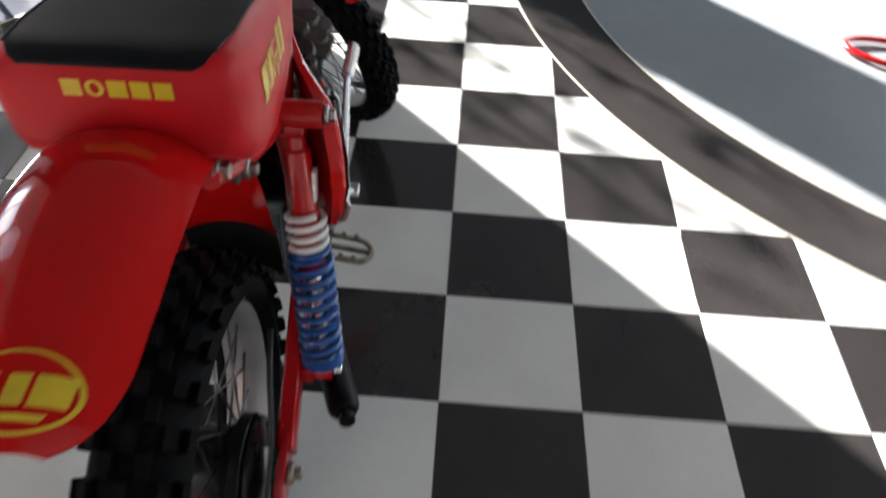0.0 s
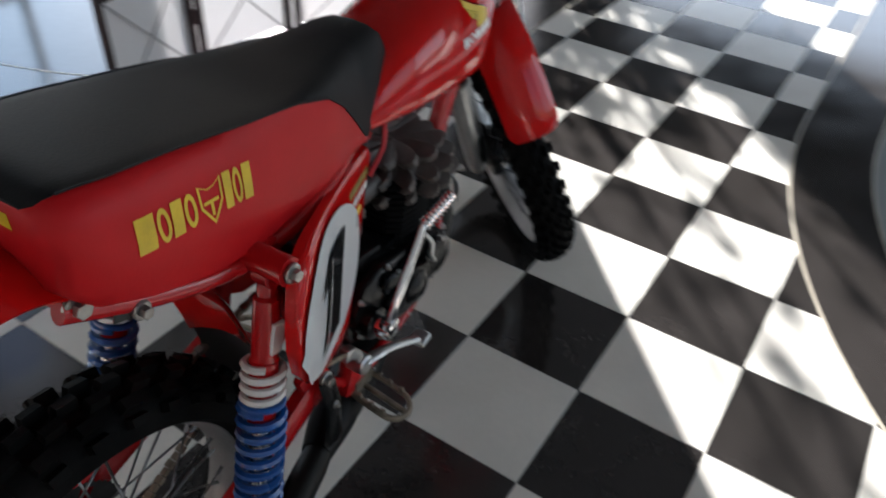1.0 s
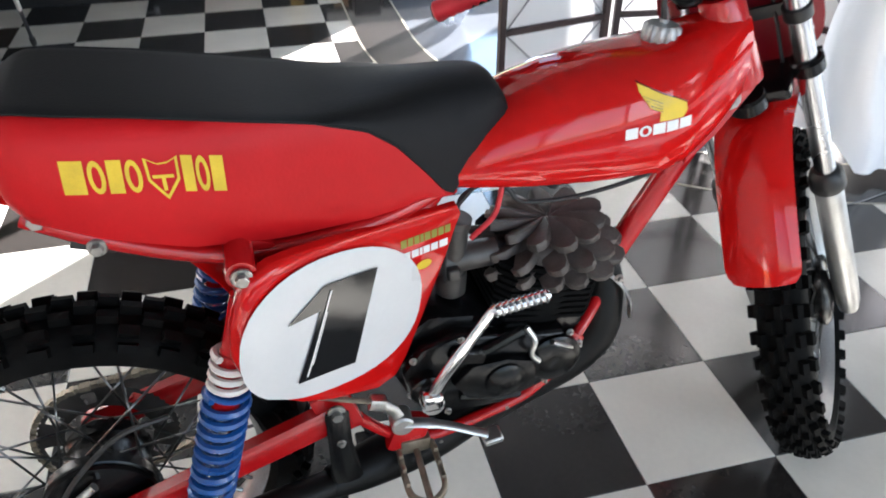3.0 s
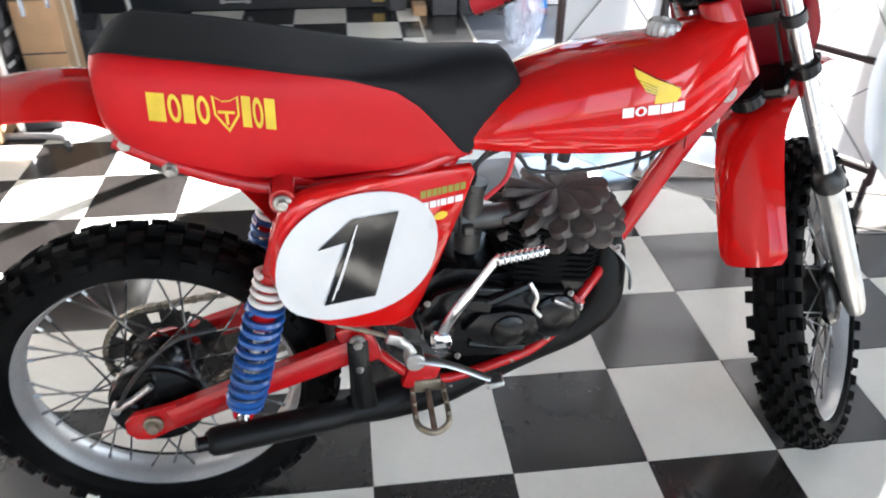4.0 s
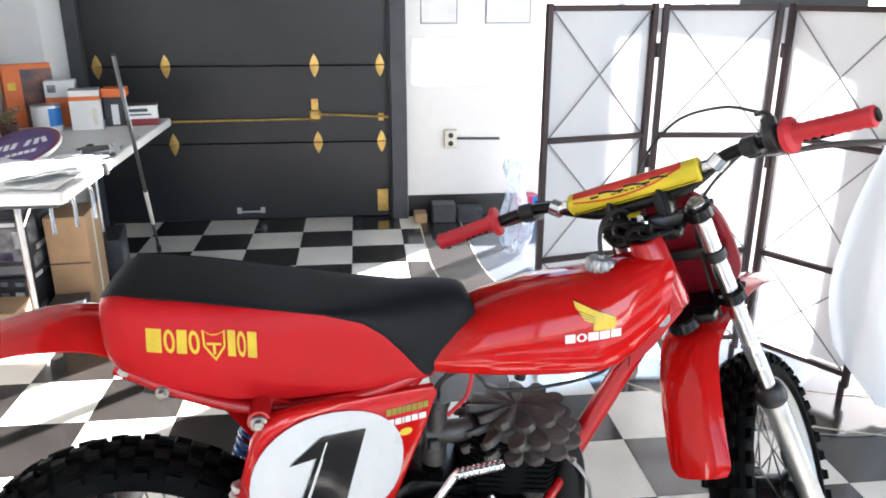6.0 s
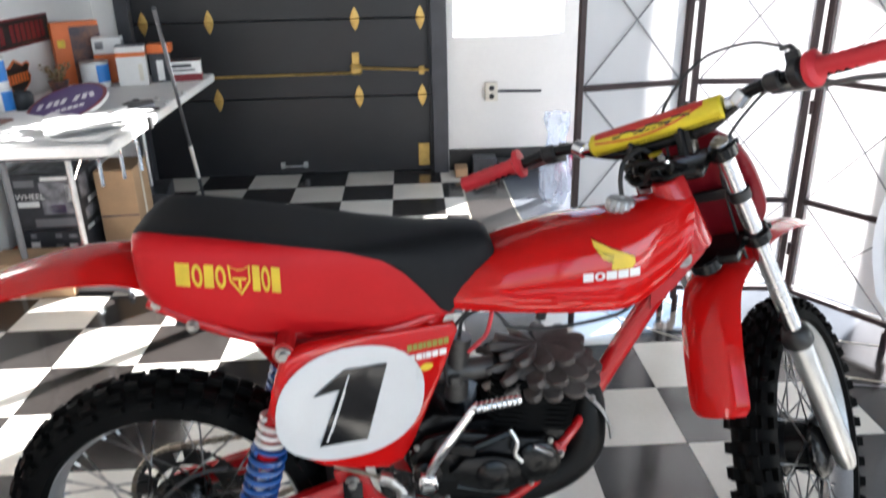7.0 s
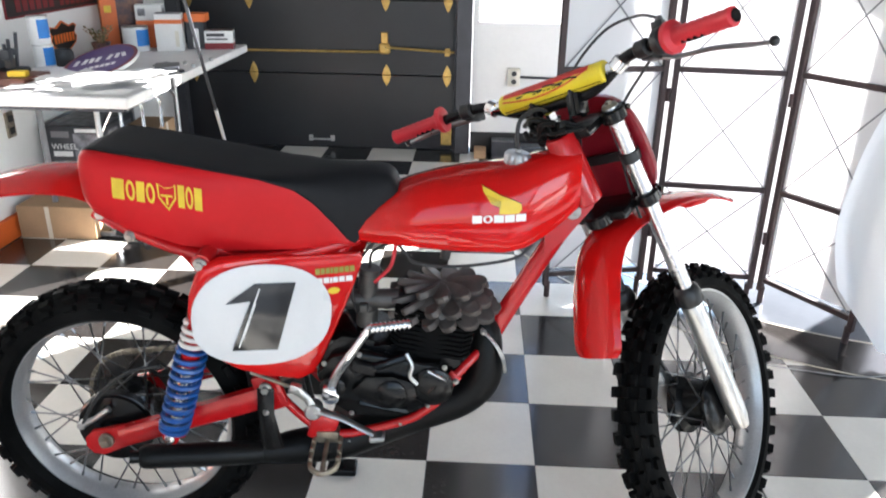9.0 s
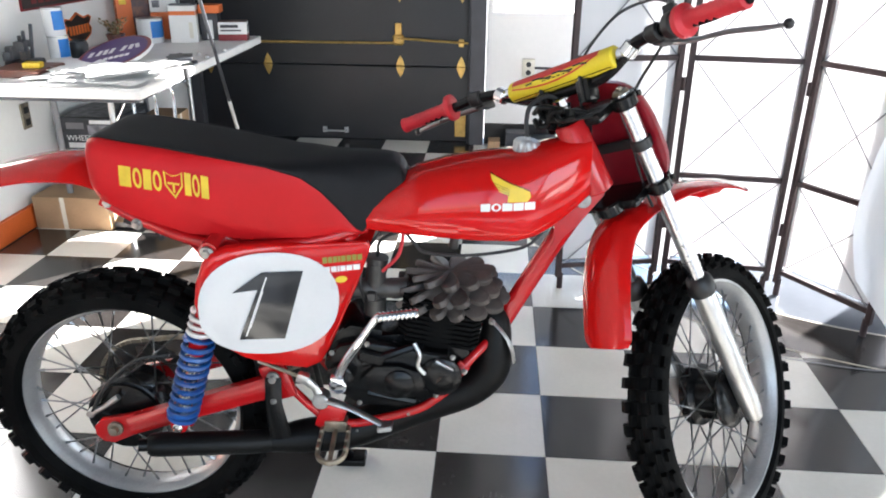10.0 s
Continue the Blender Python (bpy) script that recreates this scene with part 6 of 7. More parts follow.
def carton(x, y, z, size, turn, mats, label, name="carton", bands=()):
    """A box with printed bands: (face, u0, u1, v0, v1, material), faces 'f' (towards -y) and 's' (towards +x) and 't'."""
    ob = empty(name, label, "box", Matrix.Translation((x, y, z)) @ Matrix.Rotation(radians(turn), 4, "Z"))
    w, d, h = size
    part("body", box(B(), (0, 0, h / 2), size, 0.003), mats, ob)
    for face, u0, u1, v0, v1, m in bands:
        bm = B()
        if face == "f":
            q = [(-w / 2 + w * u, -d / 2 - 0.0012, h * v) for u, v in ((u0, v0), (u1, v0), (u1, v1), (u0, v1))]
        elif face == "s":
            q = [(w / 2 + 0.0012, -d / 2 + d * u, h * v) for u, v in ((u0, v0), (u1, v0), (u1, v1), (u0, v1))]
        else:
            q = [(-w / 2 + w * u, -d / 2 + d * v, h + 0.0012) for u, v in ((u0, v0), (u1, v0), (u1, v1), (u0, v1))]
        bm.faces.new([bm.verts.new(p) for p in q])
        part("print", bm, m, ob)
    return ob


carton(0.53, 3.84, 0, (0.16, 0.1, 0.15), 8, SIGN_CRIMSON, "crimson carton with white and blue print on the floor", bands=(("f", 0.2, 0.42, 0.2, 0.8, PAPER), ("f", 0.68, 1, 0.1, 1, CAN_BLUE), ("s", 0.1, 0.9, 0.1, 0.9, CAN_BLUE)))
# cartons along the back of the table
carton(-2.25, 3.30, TZ, (0.235, 0.06, 0.32), 35, BOX_ORANGE, "tall orange and dark printed carton on the table", bands=(("f", 0.36, 1, 0, 0.92, BOX_DARK), ("s", 0.0, 1, 0, 0.92, BOX_DARK), ("f", 0.08, 0.24, 0.6, 0.72, DECAL_YELLOW)))
carton(-2.09, 3.31, TZ, (0.15, 0.1, 0.15), 14, BOX_ORANGE, "orange carton under a white one on the table")
carton(-2.09, 3.31, TZ + 0.151, (0.145, 0.1, 0.085), 12, PAPER, "small white carton with dark print", bands=(("f", 0.1, 0.38, 0.3, 0.75, BOX_GREY), ("s", 0.2, 0.8, 0.3, 0.75, BOX_GREY)))
carton(-1.94, 3.20, TZ, (0.145, 0.12, 0.2), 14, TABLE_WHITE, "white carton with an orange stripe on the table", bands=(("f", 0, 1, 0.74, 0.85, BOX_ORANGE), ("s", 0, 1, 0.74, 0.85, BOX_ORANGE), ("f", 0.72, 0.86, 0.12, 0.55, OUTLET), ("t", 0, 1, 0, 1, BOX_GREY)))
carton(-1.825, 3.30, TZ, (0.1, 0.1, 0.15), 10, BOX_BLACK, "dark carton with an orange carton on top", bands=(("f", 0.35, 0.7, 0.05, 0.75, PAPER),))
carton(-1.815, 3.29, TZ + 0.151, (0.12, 0.11, 0.045), 8, BOX_ORANGE, "flat orange carton on a dark one")
carton(-1.69, 3.29, TZ, (0.16, 0.1, 0.105), 12, PAPER, "flat white carton with red and black print on the table", bands=(("f", 0, 1, 0.02, 0.36, SIGN_RED), ("f", 0.08, 0.8, 0.52, 0.6, BOX_BLACK), ("f", 0.08, 0.7, 0.7, 0.86, BOX_BLACK), ("s", 0, 1, 0.02, 0.36, SIGN_RED), ("s", 0.2, 0.7, 0.5, 0.85, BOX_BLACK), ("t", 0, 1, 0, 1, BOX_DARK)))


def tin(x, y, z, r, h, label, patch):
    ob = empty("paint_tin", label, "tin", Matrix.Translation((x, y, z)))
    part("body", lathe(B(), [(r * 0.98, 0), (r, 0.003), (r, h - 0.004), (r * 0.98, h), (r * 0.9, h), (r * 0.88, h - 0.004)], 28), PAPER, ob)
    part("rim", lathe(B(), [(r * 1.015, h - 0.006), (r * 1.02, h - 0.002), (r * 1.0, h + 0.001)], 28), ALLOY, ob)
    bm = B()
    n = 10
    for k in range(n):
        a0, a1 = [math.radians(patch[0] + (patch[1] - patch[0]) * q / n) for q in (k, k + 1)]
        q = [((r + 0.001) * math.cos(a), (r + 0.001) * math.sin(a), zz) for a, zz in ((a0, h * 0.22), (a1, h * 0.22), (a1, h * 0.9), (a0, h * 0.9))]
        bm.faces.new([bm.verts.new(p) for p in q])
    part("label", bm, CAN_BLUE, ob, "blue printed label")
    return ob


tin(-2.12, 3.15, TZ, 0.07, 0.13, "white tin with a blue label on the table", (-62, 10))
tin(-2.25, 2.43, TZ, 0.046, 0.122, "white tin with a blue label, under another tin", (-60, 14))
tin(-2.255, 2.43, TZ + 0.124, 0.046, 0.125, "white tin with a blue label, stacked on another tin", (-66, 10))

# flat round sign on papers
for k, (x, y, w, d, t, zz) in enumerate(((-1.87, 2.1, 0.5, 0.5, 8, 0.004), (-1.8, 2.02, 0.38, 0.32, -5, 0.009), (-1.93, 2.2, 0.55, 0.5, 14, 0.013), (-1.8, 2.18, 0.34, 0.42, -18, 0.017), (-1.77, 2.06, 0.28, 0.28, 24, 0.022))):
    bm = B()
    n = 8
    g = [[bm.verts.new((w * (i / n - 0.5), d * (j / n - 0.5), (0.004 + 0.0012 * k) * math.sin(4.1 * i / n + k) * math.sin(3.2 * j / n + 2 * k) + 0.004 + 0.0035 * k)) for i in range(n + 1)] for j in range(n + 1)]
    for j in range(n):
        for i in range(n):
            bm.faces.new((g[j][i], g[j][i + 1], g[j + 1][i + 1], g[j + 1][i]))
    thing("paper_sheet", bm, PAPER, "large sheet of white paper lying on the table", "paper", "papers on the table", m=Matrix.Translation((x, y, TZ + zz - 0.003)) @ Matrix.Rotation(radians(t), 4, "Z"), sharp=180)
crumple = random.Random(21)
for x, y, w, d, t, zz, amp in ((-1.72, 2.24, 0.22, 0.2, 30, 0.03, 0.012), (-1.88, 2.1, 0.34, 0.26, -24, 0.03, 0.012), (-1.99, 2.12, 0.26, 0.22, 40, 0.022, 0.01), (-1.77, 2.36, 0.2, 0.16, 62, 0.02, 0.009)):
    bm = B()
    n = 7
    g = [[bm.verts.new((w * (i / n - 0.5) + crumple.uniform(-1, 1) * 0.006, d * (j / n - 0.5) + crumple.uniform(-1, 1) * 0.006, crumple.uniform(0, amp))) for i in range(n + 1)] for j in range(n + 1)]
    for j in range(n):
        for i in range(n):
            bm.faces.new((g[j][i], g[j][i + 1], g[j + 1][i + 1], g[j + 1][i]))
    thing("paper_sheet", bm, PAPER, "crumpled white paper on other papers on the table", "paper", "papers on the table", m=Matrix.Translation((x, y, TZ + zz)) @ Matrix.Rotation(radians(t), 4, "Z"), sharp=60)
for x, y, a, ln in ((-1.73, 2.52, 20, 0.12), (-1.64, 2.5, -50, 0.09), (-1.78, 2.62, 75, 0.1)):
    bm = rod(B(), (-ln / 2, 0, 0.007), (ln / 2, 0, 0.007), 0.006, 10)
    box(bm, (ln / 2, 0, 0.008), (0.03, 0.022, 0.014), 0.003)
    thing("hand_tool", bm, BOX_BLACK, "small dark hand tool lying on the table", "tool", "tools on the table", m=Matrix.Translation((x, y, TZ)) @ Matrix.Rotation(radians(a), 4, "Z"))
disc = empty("round_sign", "oval purple and white printed sign lying on papers", "sign", Matrix.Translation((-1.965, 2.4, TZ + 0.056)) @ Matrix.Rotation(radians(-9), 4, "Y") @ Matrix.Rotation(radians(15), 4, "X") @ Matrix.Rotation(radians(12), 4, "Z"))


def oval(rx, ry, z0, z1, mat, name, lab=""):
    part(name, slab(B(), [(rx * math.cos(2 * math.pi * k / 40), ry * math.sin(2 * math.pi * k / 40)) for k in range(40)], z1 - z0, Matrix.Translation((0, 0, z0))), mat, disc, lab)


oval(0.175, 0.2, -0.014, 0.0, PAPER, "board")
oval(0.172, 0.197, 0.0, 0.001, SIGN_RED, "ring")
oval(0.155, 0.18, 0.001, 0.002, PURPLE, "field", "purple printed field")
rnd_tilt = random.Random(4)
for row, yy, xs in ((0, 0.02, (-0.115, -0.075, -0.045, -0.015)), (0, 0.02, (0.04, 0.075, 0.105)), (1, -0.075, (-0.03, -0.005, 0.02, 0.045, 0.07))):
    bm = B()
    for x in xs:
        box(bm, (x, yy, 0.0024), (0.02, 0.06 if row == 0 else 0.03, 0.0008), 0, Matrix.Rotation(radians(rnd_tilt.uniform(-14, 14)), 3, "Z"))
    part("lettering", bm, PAPER, disc, "pale lettering bars")
thing("dark_pouch", box(B(), (-1.66, 2.42, TZ + 0.034), (0.11, 0.16, 0.016), 0.007, Matrix.Rotation(radians(20), 3, "Z"), 2), BOX_BLACK, "small dark pouch on the table", "pouch")
for x, y in ((-1.61, 2.62), (-1.68, 2.7), (-1.59, 2.83)):
    thing("small_fitting", lathe(B(), [(0.008, 0), (0.012, 0.004), (0.012, 0.012), (0.006, 0.018)], 10, Matrix.Translation((x, y, TZ))), ALLOY, "small metal fitting on the table", "fitting")
# toy engine, dried plant, dark mug, wooden tray
rnd = random.Random(8)
motor = empty("engine_part", "grey metal engine part on the table", "machine part", Matrix.Translation((-2.31, 2.24, TZ)))
part("base", box(B(), (0, 0, 0.02), (0.12, 0.14, 0.04), 0.008), BOX_BLACK, motor)
for k in range(9):
    p = (rnd.uniform(-0.055, 0.055), rnd.uniform(-0.07, 0.07), 0.045 + rnd.uniform(0, 0.07))
    bm = box(B(), p, (rnd.uniform(0.03, 0.06), rnd.uniform(0.03, 0.06), rnd.uniform(0.03, 0.06)), 0.008, Matrix.Rotation(rnd.uniform(0, 3), 3, "Z"), 2)
    part("casting", bm, rnd.choice((BOX_GREY, BOX_BLACK, HEAD_ALLOY)), motor)
for k in range(3):
    a = rnd.uniform(0, 6.28)
    part("stud", rod(B(), (0.03 * math.cos(a), 0.04 * math.sin(a), 0.03), (0.05 * math.cos(a), 0.06 * math.sin(a), 0.15 + 0.02 * k), 0.008, 8), BOX_BLACK, motor)
bm = box(B(), (-2.215, 2.1, TZ + 0.018), (0.22, 0.22, 0.036), 0.006)
thing("wooden_tray", bm, TRAY_BROWN, "dark brown wooden tray on the table", "tray")
thing("yellow_box", box(B(), (-2.165, 2.06, TZ + 0.048), (0.075, 0.05, 0.024), 0.004, Matrix.Rotation(radians(12), 3, "Z")), DECAL_YELLOW, "small yellow carton on a wooden tray", "box")
thing("dark_pot", lathe(B(), [(0.034, 0), (0.048, 0.025), (0.05, 0.06), (0.042, 0.08), (0.038, 0.08), (0.034, 0.02)], 20, Matrix.Translation((-2.235, 2.57, TZ))), BOX_BLACK, "dark round pot on the table", "pot")
plant = empty("dried_plant", "small dried plant with thin stems in a dark pot", "plant", Matrix.Translation((-2.25, 3.0, TZ)))
part("pot", lathe(B(), [(0.035, 0), (0.05, 0.06), (0.045, 0.06), (0.03, 0.01)], 16), BOX_DARK, plant)
bm, bl = B(), B()
for k in range(26):
    a, h, r = rnd.uniform(0, 6.28), rnd.uniform(0.07, 0.15), rnd.uniform(0.02, 0.09)
    p = spline([(0, 0, 0.05), (r * 0.4 * math.cos(a), r * 0.4 * math.sin(a), h * 0.7), (r * math.cos(a), r * math.sin(a), h)], 4)
    tube(bm, p, 0.0015, 5)
    for q in p[3::2]:
        c = Vector(q)
        e = Vector((rnd.uniform(-1, 1), rnd.uniform(-1, 1), rnd.uniform(-0.4, 1))).normalized() * 0.022
        s = e.orthogonal().normalized() * 0.007
        bl.faces.new([bl.verts.new(c), bl.verts.new(c + e * 0.5 + s), bl.verts.new(c + e), bl.verts.new(c + e * 0.5 - s)])
tagged(part("stem", bm, CARDBOARD, plant), kind="stuff")
tagged(part("foliage", bl, GREEN, plant), kind="stuff")

# under the table


def print_cells(face, seed, cols, rows):
    """Unreadable print: a grid of cells, some of them filled."""
    r = random.Random(seed)
    out = []
    for i in range(cols):
        for j in range(rows):
            if r.random() < 0.62:
                u, v = (i + r.uniform(0.05, 0.3)) / cols, (j + r.uniform(0.1, 0.4)) / rows
                out.append((face, u, (i + r.uniform(0.7, 0.97)) / cols, v, (j + r.uniform(0.6, 0.95)) / rows, r.choice((PAPER, BOX_GREY, BOX_GREY, BOX_GREY, LEG_GREY))))
    return out


carton(-1.915, 2.72, 0, (0.18, 0.26, 0.44), 4, CARDBOARD, "brown cardboard carton on the floor under the table", bands=(("f", 0, 1, 0.48, 0.5, BOX_DARK), ("s", 0.44, 0.56, 0, 1, OUTLET)))
carton(-2.19, 2.62, 0, (0.3, 0.36, 0.205), -3, BOX_BLACK, "black and grey printed carton under the table", bands=print_cells("f", 5, 5, 4) + print_cells("s", 6, 4, 4))
wheel_box = carton(-2.185, 2.63, 0.207, (0.3, 0.36, 0.265), 2, BOX_BLACK, "black printed carton with grey pictures stacked under the table", bands=(
    ("t", 0.03, 0.97, 0.03, 0.97, BOX_GREY), ("f", 0.46, 0.97, 0.28, 0.86, BOX_GREY), ("f", 0.5, 0.9, 0.88, 0.95, PAPER), ("f", 0.1, 0.4, 0.78, 0.9, LEG_GREY), ("f", 0.1, 0.42, 0.42, 0.52, PAPER), ("f", 0.3, 0.97, 0.05, 0.2, LEG_GREY), ("f", 0.58, 0.8, 0.3, 0.45, PURPLE), ("f", 0.84, 0.95, 0.5, 0.8, PAPER),
    ("s", 0.1, 0.4, 0.5, 0.9, BOX_GREY), ("s", 0.5, 0.9, 0.65, 0.9, LEG_GREY), ("s", 0.15, 0.85, 0.08, 0.3, BOX_GREY), ("s", 0.3, 0.7, 0.34, 0.44, PAPER)))
curve = bpy.data.curves.new("lettering", "FONT")
curve.body, curve.size, curve.extrude = "WHEEL", 0.04, 0.0004
text_ob = bpy.data.objects.new("lettering_source", curve)
me = bpy.data.meshes.new_from_object(text_ob)
bpy.data.objects.remove(text_ob)
me.materials.append(PAPER)
ob = new("lettering", me)
ob.parent = wheel_box
ob.matrix_local = Matrix.Translation((-0.125, -0.182, 0.148)) @ Matrix.Rotation(radians(90), 4, "X")
carton(-2.17, 2.24, 0, (0.37, 0.2, 0.16), 0, CARDBOARD, "low brown cardboard carton on the floor", bands=(("f", 0.37, 0.43, 0, 1, OUTLET),))
carton(-1.95, 3.1, 0, (0.26, 0.3, 0.2), 10, BOX_BLACK, "dark carton on the floor behind the table", bands=(("s", 0.2, 0.7, 0.2, 0.7, BOX_GREY),))

carton(-1.885, 2.41, 0, (0.15, 0.27, 0.085), 6, BOX_BLACK, "low black carton on the floor under the table")

# leaning pole with a pale grip and a dark foot
pole = empty("leaning_pole", "thin dark metal pole leaning against the table", "pole")
pa, pb = Vector((-1.71, 3.36, 0.01)), Vector((-1.44, 2.1, 1.2))
part("shaft", rod(B(), pa, pb, 0.0085, 10), TRACK_GREY, pole)
part("sleeve", rod(B(), pa.lerp(pb, 0.2), pa.lerp(pb, 0.4), 0.0105, 12), WHITE_ENAMEL, pole, "pale worn sleeve")
part("tip", rod(B(), pa, pa.lerp(pb, 0.03), 0.014, 12), BLACK_PLASTIC, pole)

# signs on the side wall, given as (y, z)
def wall_sign(name, y0, y1, z0, z1, mat, rim, bars, label, bar_mat):
    ob = empty(name, label, "sign")
    x = WALL_W
    part("plate", box(B(), (x + 0.006, (y0 + y1) / 2, (z0 + z1) / 2), (0.008, y1 - y0, z1 - z0), 0.003), rim, ob)
    part("field", box(B(), (x + 0.011, (y0 + y1) / 2, (z0 + z1) / 2), (0.003, y1 - y0 - 0.02, z1 - z0 - 0.02), 0.001), mat, ob)
    for word in bars:
        bm = B()
        for a, b, c, d in word:
            box(bm, (x + 0.0135, y0 + (a + b) / 2 * (y1 - y0), z0 + (c + d) / 2 * (z1 - z0)), (0.002, (b - a) * (y1 - y0), (d - c) * (z1 - z0)))
        part("lettering", bm, bar_mat, ob, "lettering drawn as bars")
    return ob


wall_sign("wall_plate", 2.40, 3.315, 0.975, 1.112, SIGN_BLACK, SIGN_RED, [[(0.09 + 0.065 * k, 0.135 + 0.065 * k, 0.2, 0.8) for k in range(6)], [(0.53 + 0.059 * k, 0.57 + 0.059 * k, 0.2, 0.8) for k in range(7)]], "black and dark red metal plate on the wall", SIGN_RED)
shield = empty("wall_shield", "black and orange shield sign on the wall", "sign")
outline = [(0, 0.0), (0.055, 0.025), (0.105, 0.055), (0.118, 0.09), (0.1, 0.115), (0.128, 0.155), (0.105, 0.17), (0.06, 0.16), (0.0, 0.195), (-0.06, 0.16), (-0.105, 0.17), (-0.128, 0.155), (-0.1, 0.115), (-0.118, 0.09), (-0.105, 0.055), (-0.055, 0.025)]
FLAT = Matrix(((0, 0, 1, WALL_W + 0.002), (-1.14, 0, 0, 2.875), (0, 0.87, 0, 0.758), (0, 0, 0, 1)))
part("plate", slab(B(), outline, 0.006, FLAT), BOX_ORANGE, shield)
part("field", slab(B(), [(y * 0.9, 0.095 + (z - 0.095) * 0.88) for y, z in outline], 0.008, FLAT), SIGN_BLACK, shield)
bm = B()
for k in range(7):
    box(bm, (WALL_W + 0.0115, 2.875 - 0.09 + 0.03 * k, 0.84), (0.002, 0.018, 0.045))
part("lettering", bm, BOX_ORANGE, shield, "orange lettering drawn as bars")
ob = wall_sign("wall_banner", 1.9, 3.3, 1.36, 1.62, PAPER, SIGN_BLACK, [[(0.1 * k, 0.1 * k + 0.05, 0.06, 0.5) for k in range(10)] + [(0.1 * k + 0.05, 0.1 * k + 0.1, 0.5, 0.95) for k in range(10)]], "black and white checkered banner on the wall", SIGN_BLACK)

# prints high on the white back wall
for x0, x1, lab in ((-0.149, 0.079, "grey and white print on the back wall"), (0.255, 0.538, "pale framed print on the back wall")):
    ob = empty("wall_print", lab, "picture")
    part("mount", box(B(), ((x0 + x1) / 2, WALL_N - 0.006, 1.37), (x1 - x0, 0.01, 0.28), 0.002), BOX_GREY, ob)
    part("sheet", box(B(), ((x0 + x1) / 2, WALL_N - 0.012, 1.37), (x1 - x0 - 0.012, 0.003, 0.268)), PAPER, ob)

# red-framed thing on the floor out in the sunlight
ob = empty("red_hoop", "red painted metal hoop lying on the sunlit floor", "hoop")
ring_pts = [(1.02 + 0.066 * math.cos(a) + 0.09 * math.sin(a), -1.585 + 0.185 * math.cos(a) - 0.033 * math.sin(a), 0.014) for a in np.linspace(0, 2 * math.pi, 40)[:-1]]
part("ring", tube(B(), ring_pts, 0.012, 10, True, up=(0, 0, 1)), RED_FRAME, ob)

# ---- tall shrub outside whose leaves dapple the light ----
tree = empty("shrub", "tall leafy shrub in the yard outside the windows", "shrub", Matrix.Translation((6.8, 4.95, 0)))
rnd = random.Random(21)
across, deep = Vector((0.66, -0.75, 0)), Vector((0.75, 0.66, 0))
bm = B()
for k in range(9):
    n = -0.62 + 0.155 * k + rnd.uniform(-0.05, 0.05)
    top = across * n + deep * rnd.uniform(-0.25, 0.25) + Vector((0, 0, rnd.uniform(2.9, 3.4) if n > 0.1 else rnd.uniform(2.5, 3.3)))
    p = spline([tuple(across * n * 0.3) [:2] + (-0.12,), tuple(across * n * 0.8)[:2] + (1.1,), tuple(top)], 6)
    tube(bm, p, [0.022 - 0.0012 * i for i in range(len(p))], 6)
part("stem", bm, BARK, tree)
verts, faces = [], []


def leaf_at(n, z, size):
    c = across * n + deep * rnd.gauss(0, 0.18) + Vector((0, 0, z))
    d = Vector((rnd.gauss(0, 1), rnd.gauss(0, 1), rnd.gauss(0, 1.2))).normalized() * size
    s = d.orthogonal().normalized() * size * 0.55
    k = len(verts)
    verts.extend([c - d, c - d * 0.2 + s, c + d, c - d * 0.2 - s])
    faces.append((k, k + 1, k + 2, k + 3))


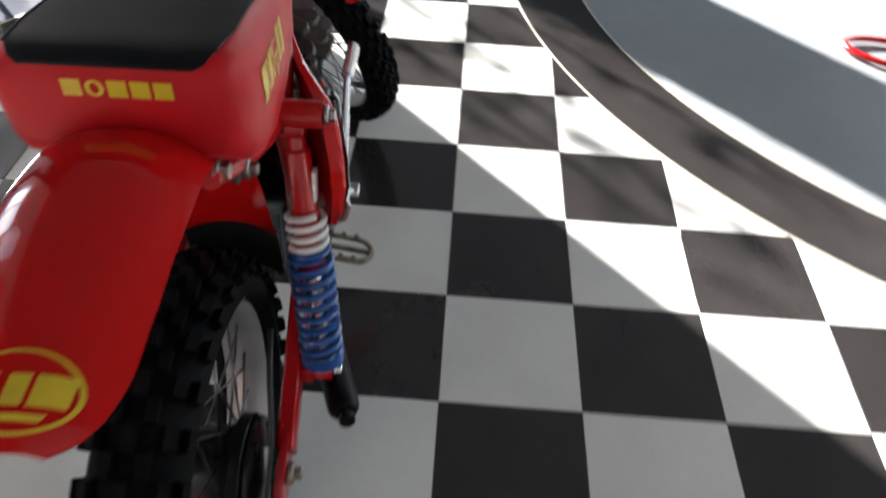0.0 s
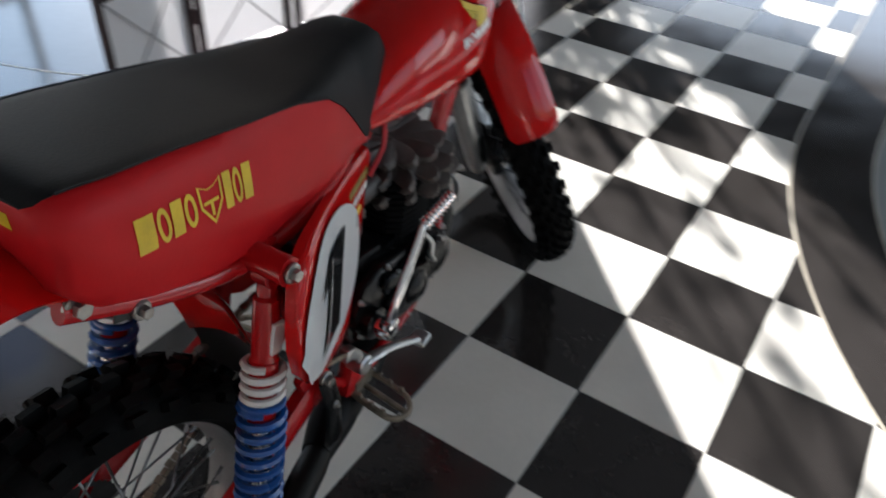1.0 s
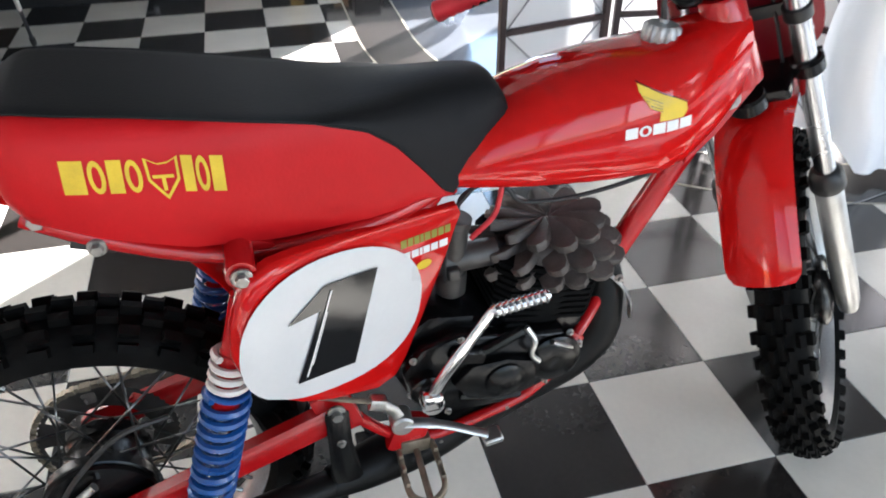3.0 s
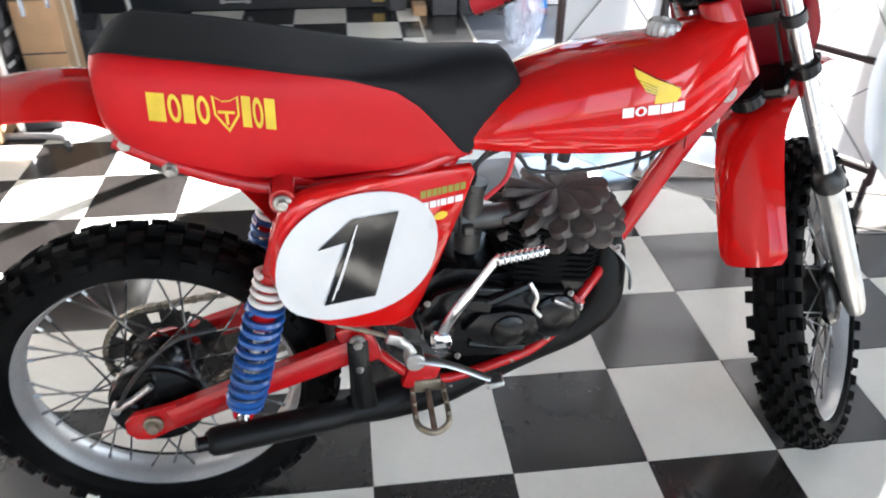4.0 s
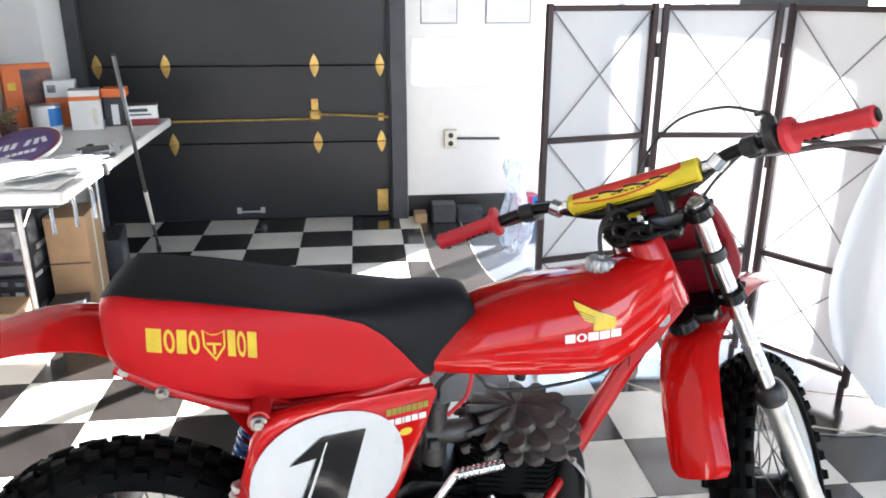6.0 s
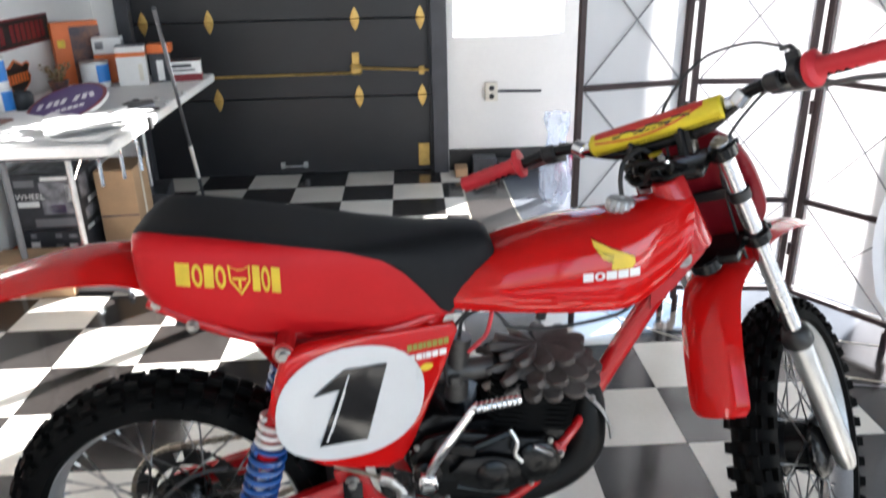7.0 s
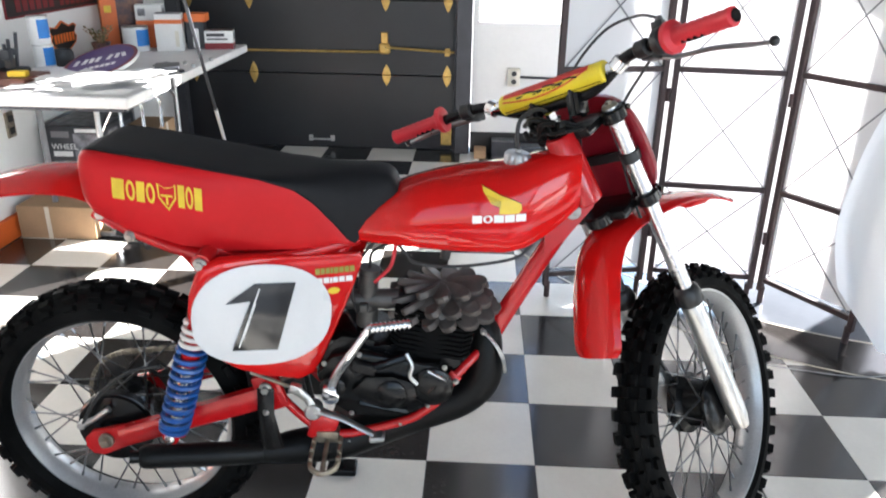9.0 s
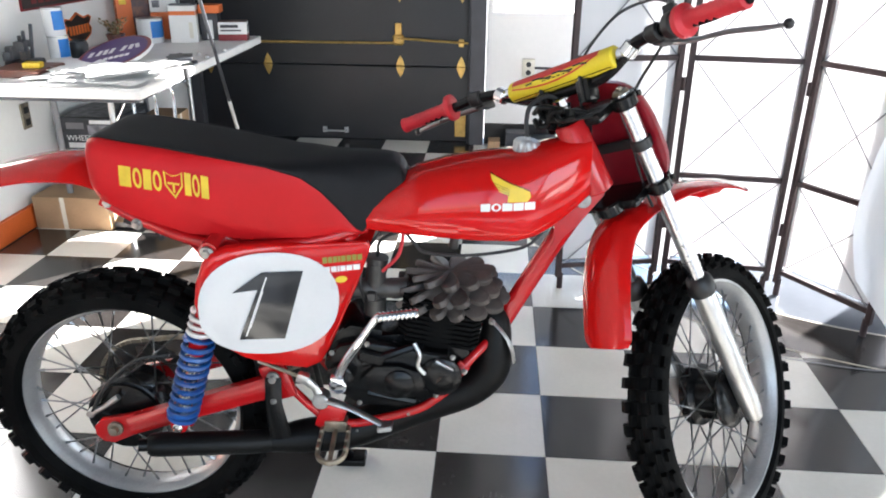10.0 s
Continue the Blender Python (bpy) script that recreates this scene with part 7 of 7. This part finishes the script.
clumps = [(rnd.uniform(-0.70, 0.66), rnd.uniform(1.35, 2.5)) for _ in range(62)]
for k in range(3000):
    n, cz = clumps[k % 62]
    leaf_at(n + rnd.gauss(0, 0.07), cz + rnd.gauss(0, 0.08), rnd.uniform(0.04, 0.08))
for k in range(700):
    n = rnd.uniform(-0.70, 0.68)
    leaf_at(n, rnd.uniform(0.2, 1.5) if k % 6 == 0 else rnd.uniform(1.4, 2.52 + 0.07 * math.sin(9 * n) + 0.05 * math.sin(23 * n)), rnd.uniform(0.05, 0.095))
twigs = [(rnd.uniform(-0.66, 0.68), rnd.uniform(2.45, 2.85)) for _ in range(11)] + [(rnd.uniform(0.12, 0.62), rnd.uniform(2.5, 3.6)) for _ in range(16)] + [(rnd.uniform(-0.6, 0.1), rnd.uniform(2.9, 3.4)) for _ in range(5)]
for n, z in twigs:
    for k in range(17):
        leaf_at(n + rnd.gauss(0, 0.045), z + rnd.gauss(0, 0.09), rnd.uniform(0.035, 0.07))
me = bpy.data.meshes.new("foliage")
me.from_pydata([tuple(v) for v in verts], [], faces)
me.materials.append(LEAF)
ob = new("foliage", me)
ob.parent = tree
tagged(ob, kind="stuff")

# ---- the floor's tiles, one by one ----
checker = empty("pavement", "black and white checkered vinyl floor tiles", "tiled floor", kind="structure")
tile_jobs.sort(key=lambda q: math.hypot((q[0] + 0.5) * TILE + 0.3, (q[1] + 0.5) * TILE - 0.6))
shared = {0: tile_mesh([(-TILE / 2 + 0.0006, -TILE / 2 + 0.0006), (TILE / 2 - 0.0006, -TILE / 2 + 0.0006), (TILE / 2 - 0.0006, TILE / 2 - 0.0006), (-TILE / 2 + 0.0006, TILE / 2 - 0.0006)], TILE_BLACK, "tile")}
shared[1] = shared[0].copy()
shared[1].materials.clear()
shared[1].materials.append(TILE_WHITE)
rest = {0: B(), 1: B()}
for n, (i, j, poly, whole) in enumerate(tile_jobs):
    odd = (i + j) % 2
    if n < 300:
        cx, cy = (i + 0.5) * TILE, (j + 0.5) * TILE
        if whole:
            ob = new("tile", shared[odd])
        else:
            ob = new("tile", tile_mesh([(x - cx, y - cy) for x, y in poly], (TILE_BLACK, TILE_WHITE)[odd], "tile"))
        ob.location = (cx, cy, 0)
        ob.parent = checker
    else:
        slab(rest[odd], poly, 0.0042, Matrix.Translation((0, 0, -0.0042)))
for odd in rest:
    ob = part("far_tiles", rest[odd], (TILE_BLACK, TILE_WHITE)[odd], checker)
    ob["kind"] = "stuff"
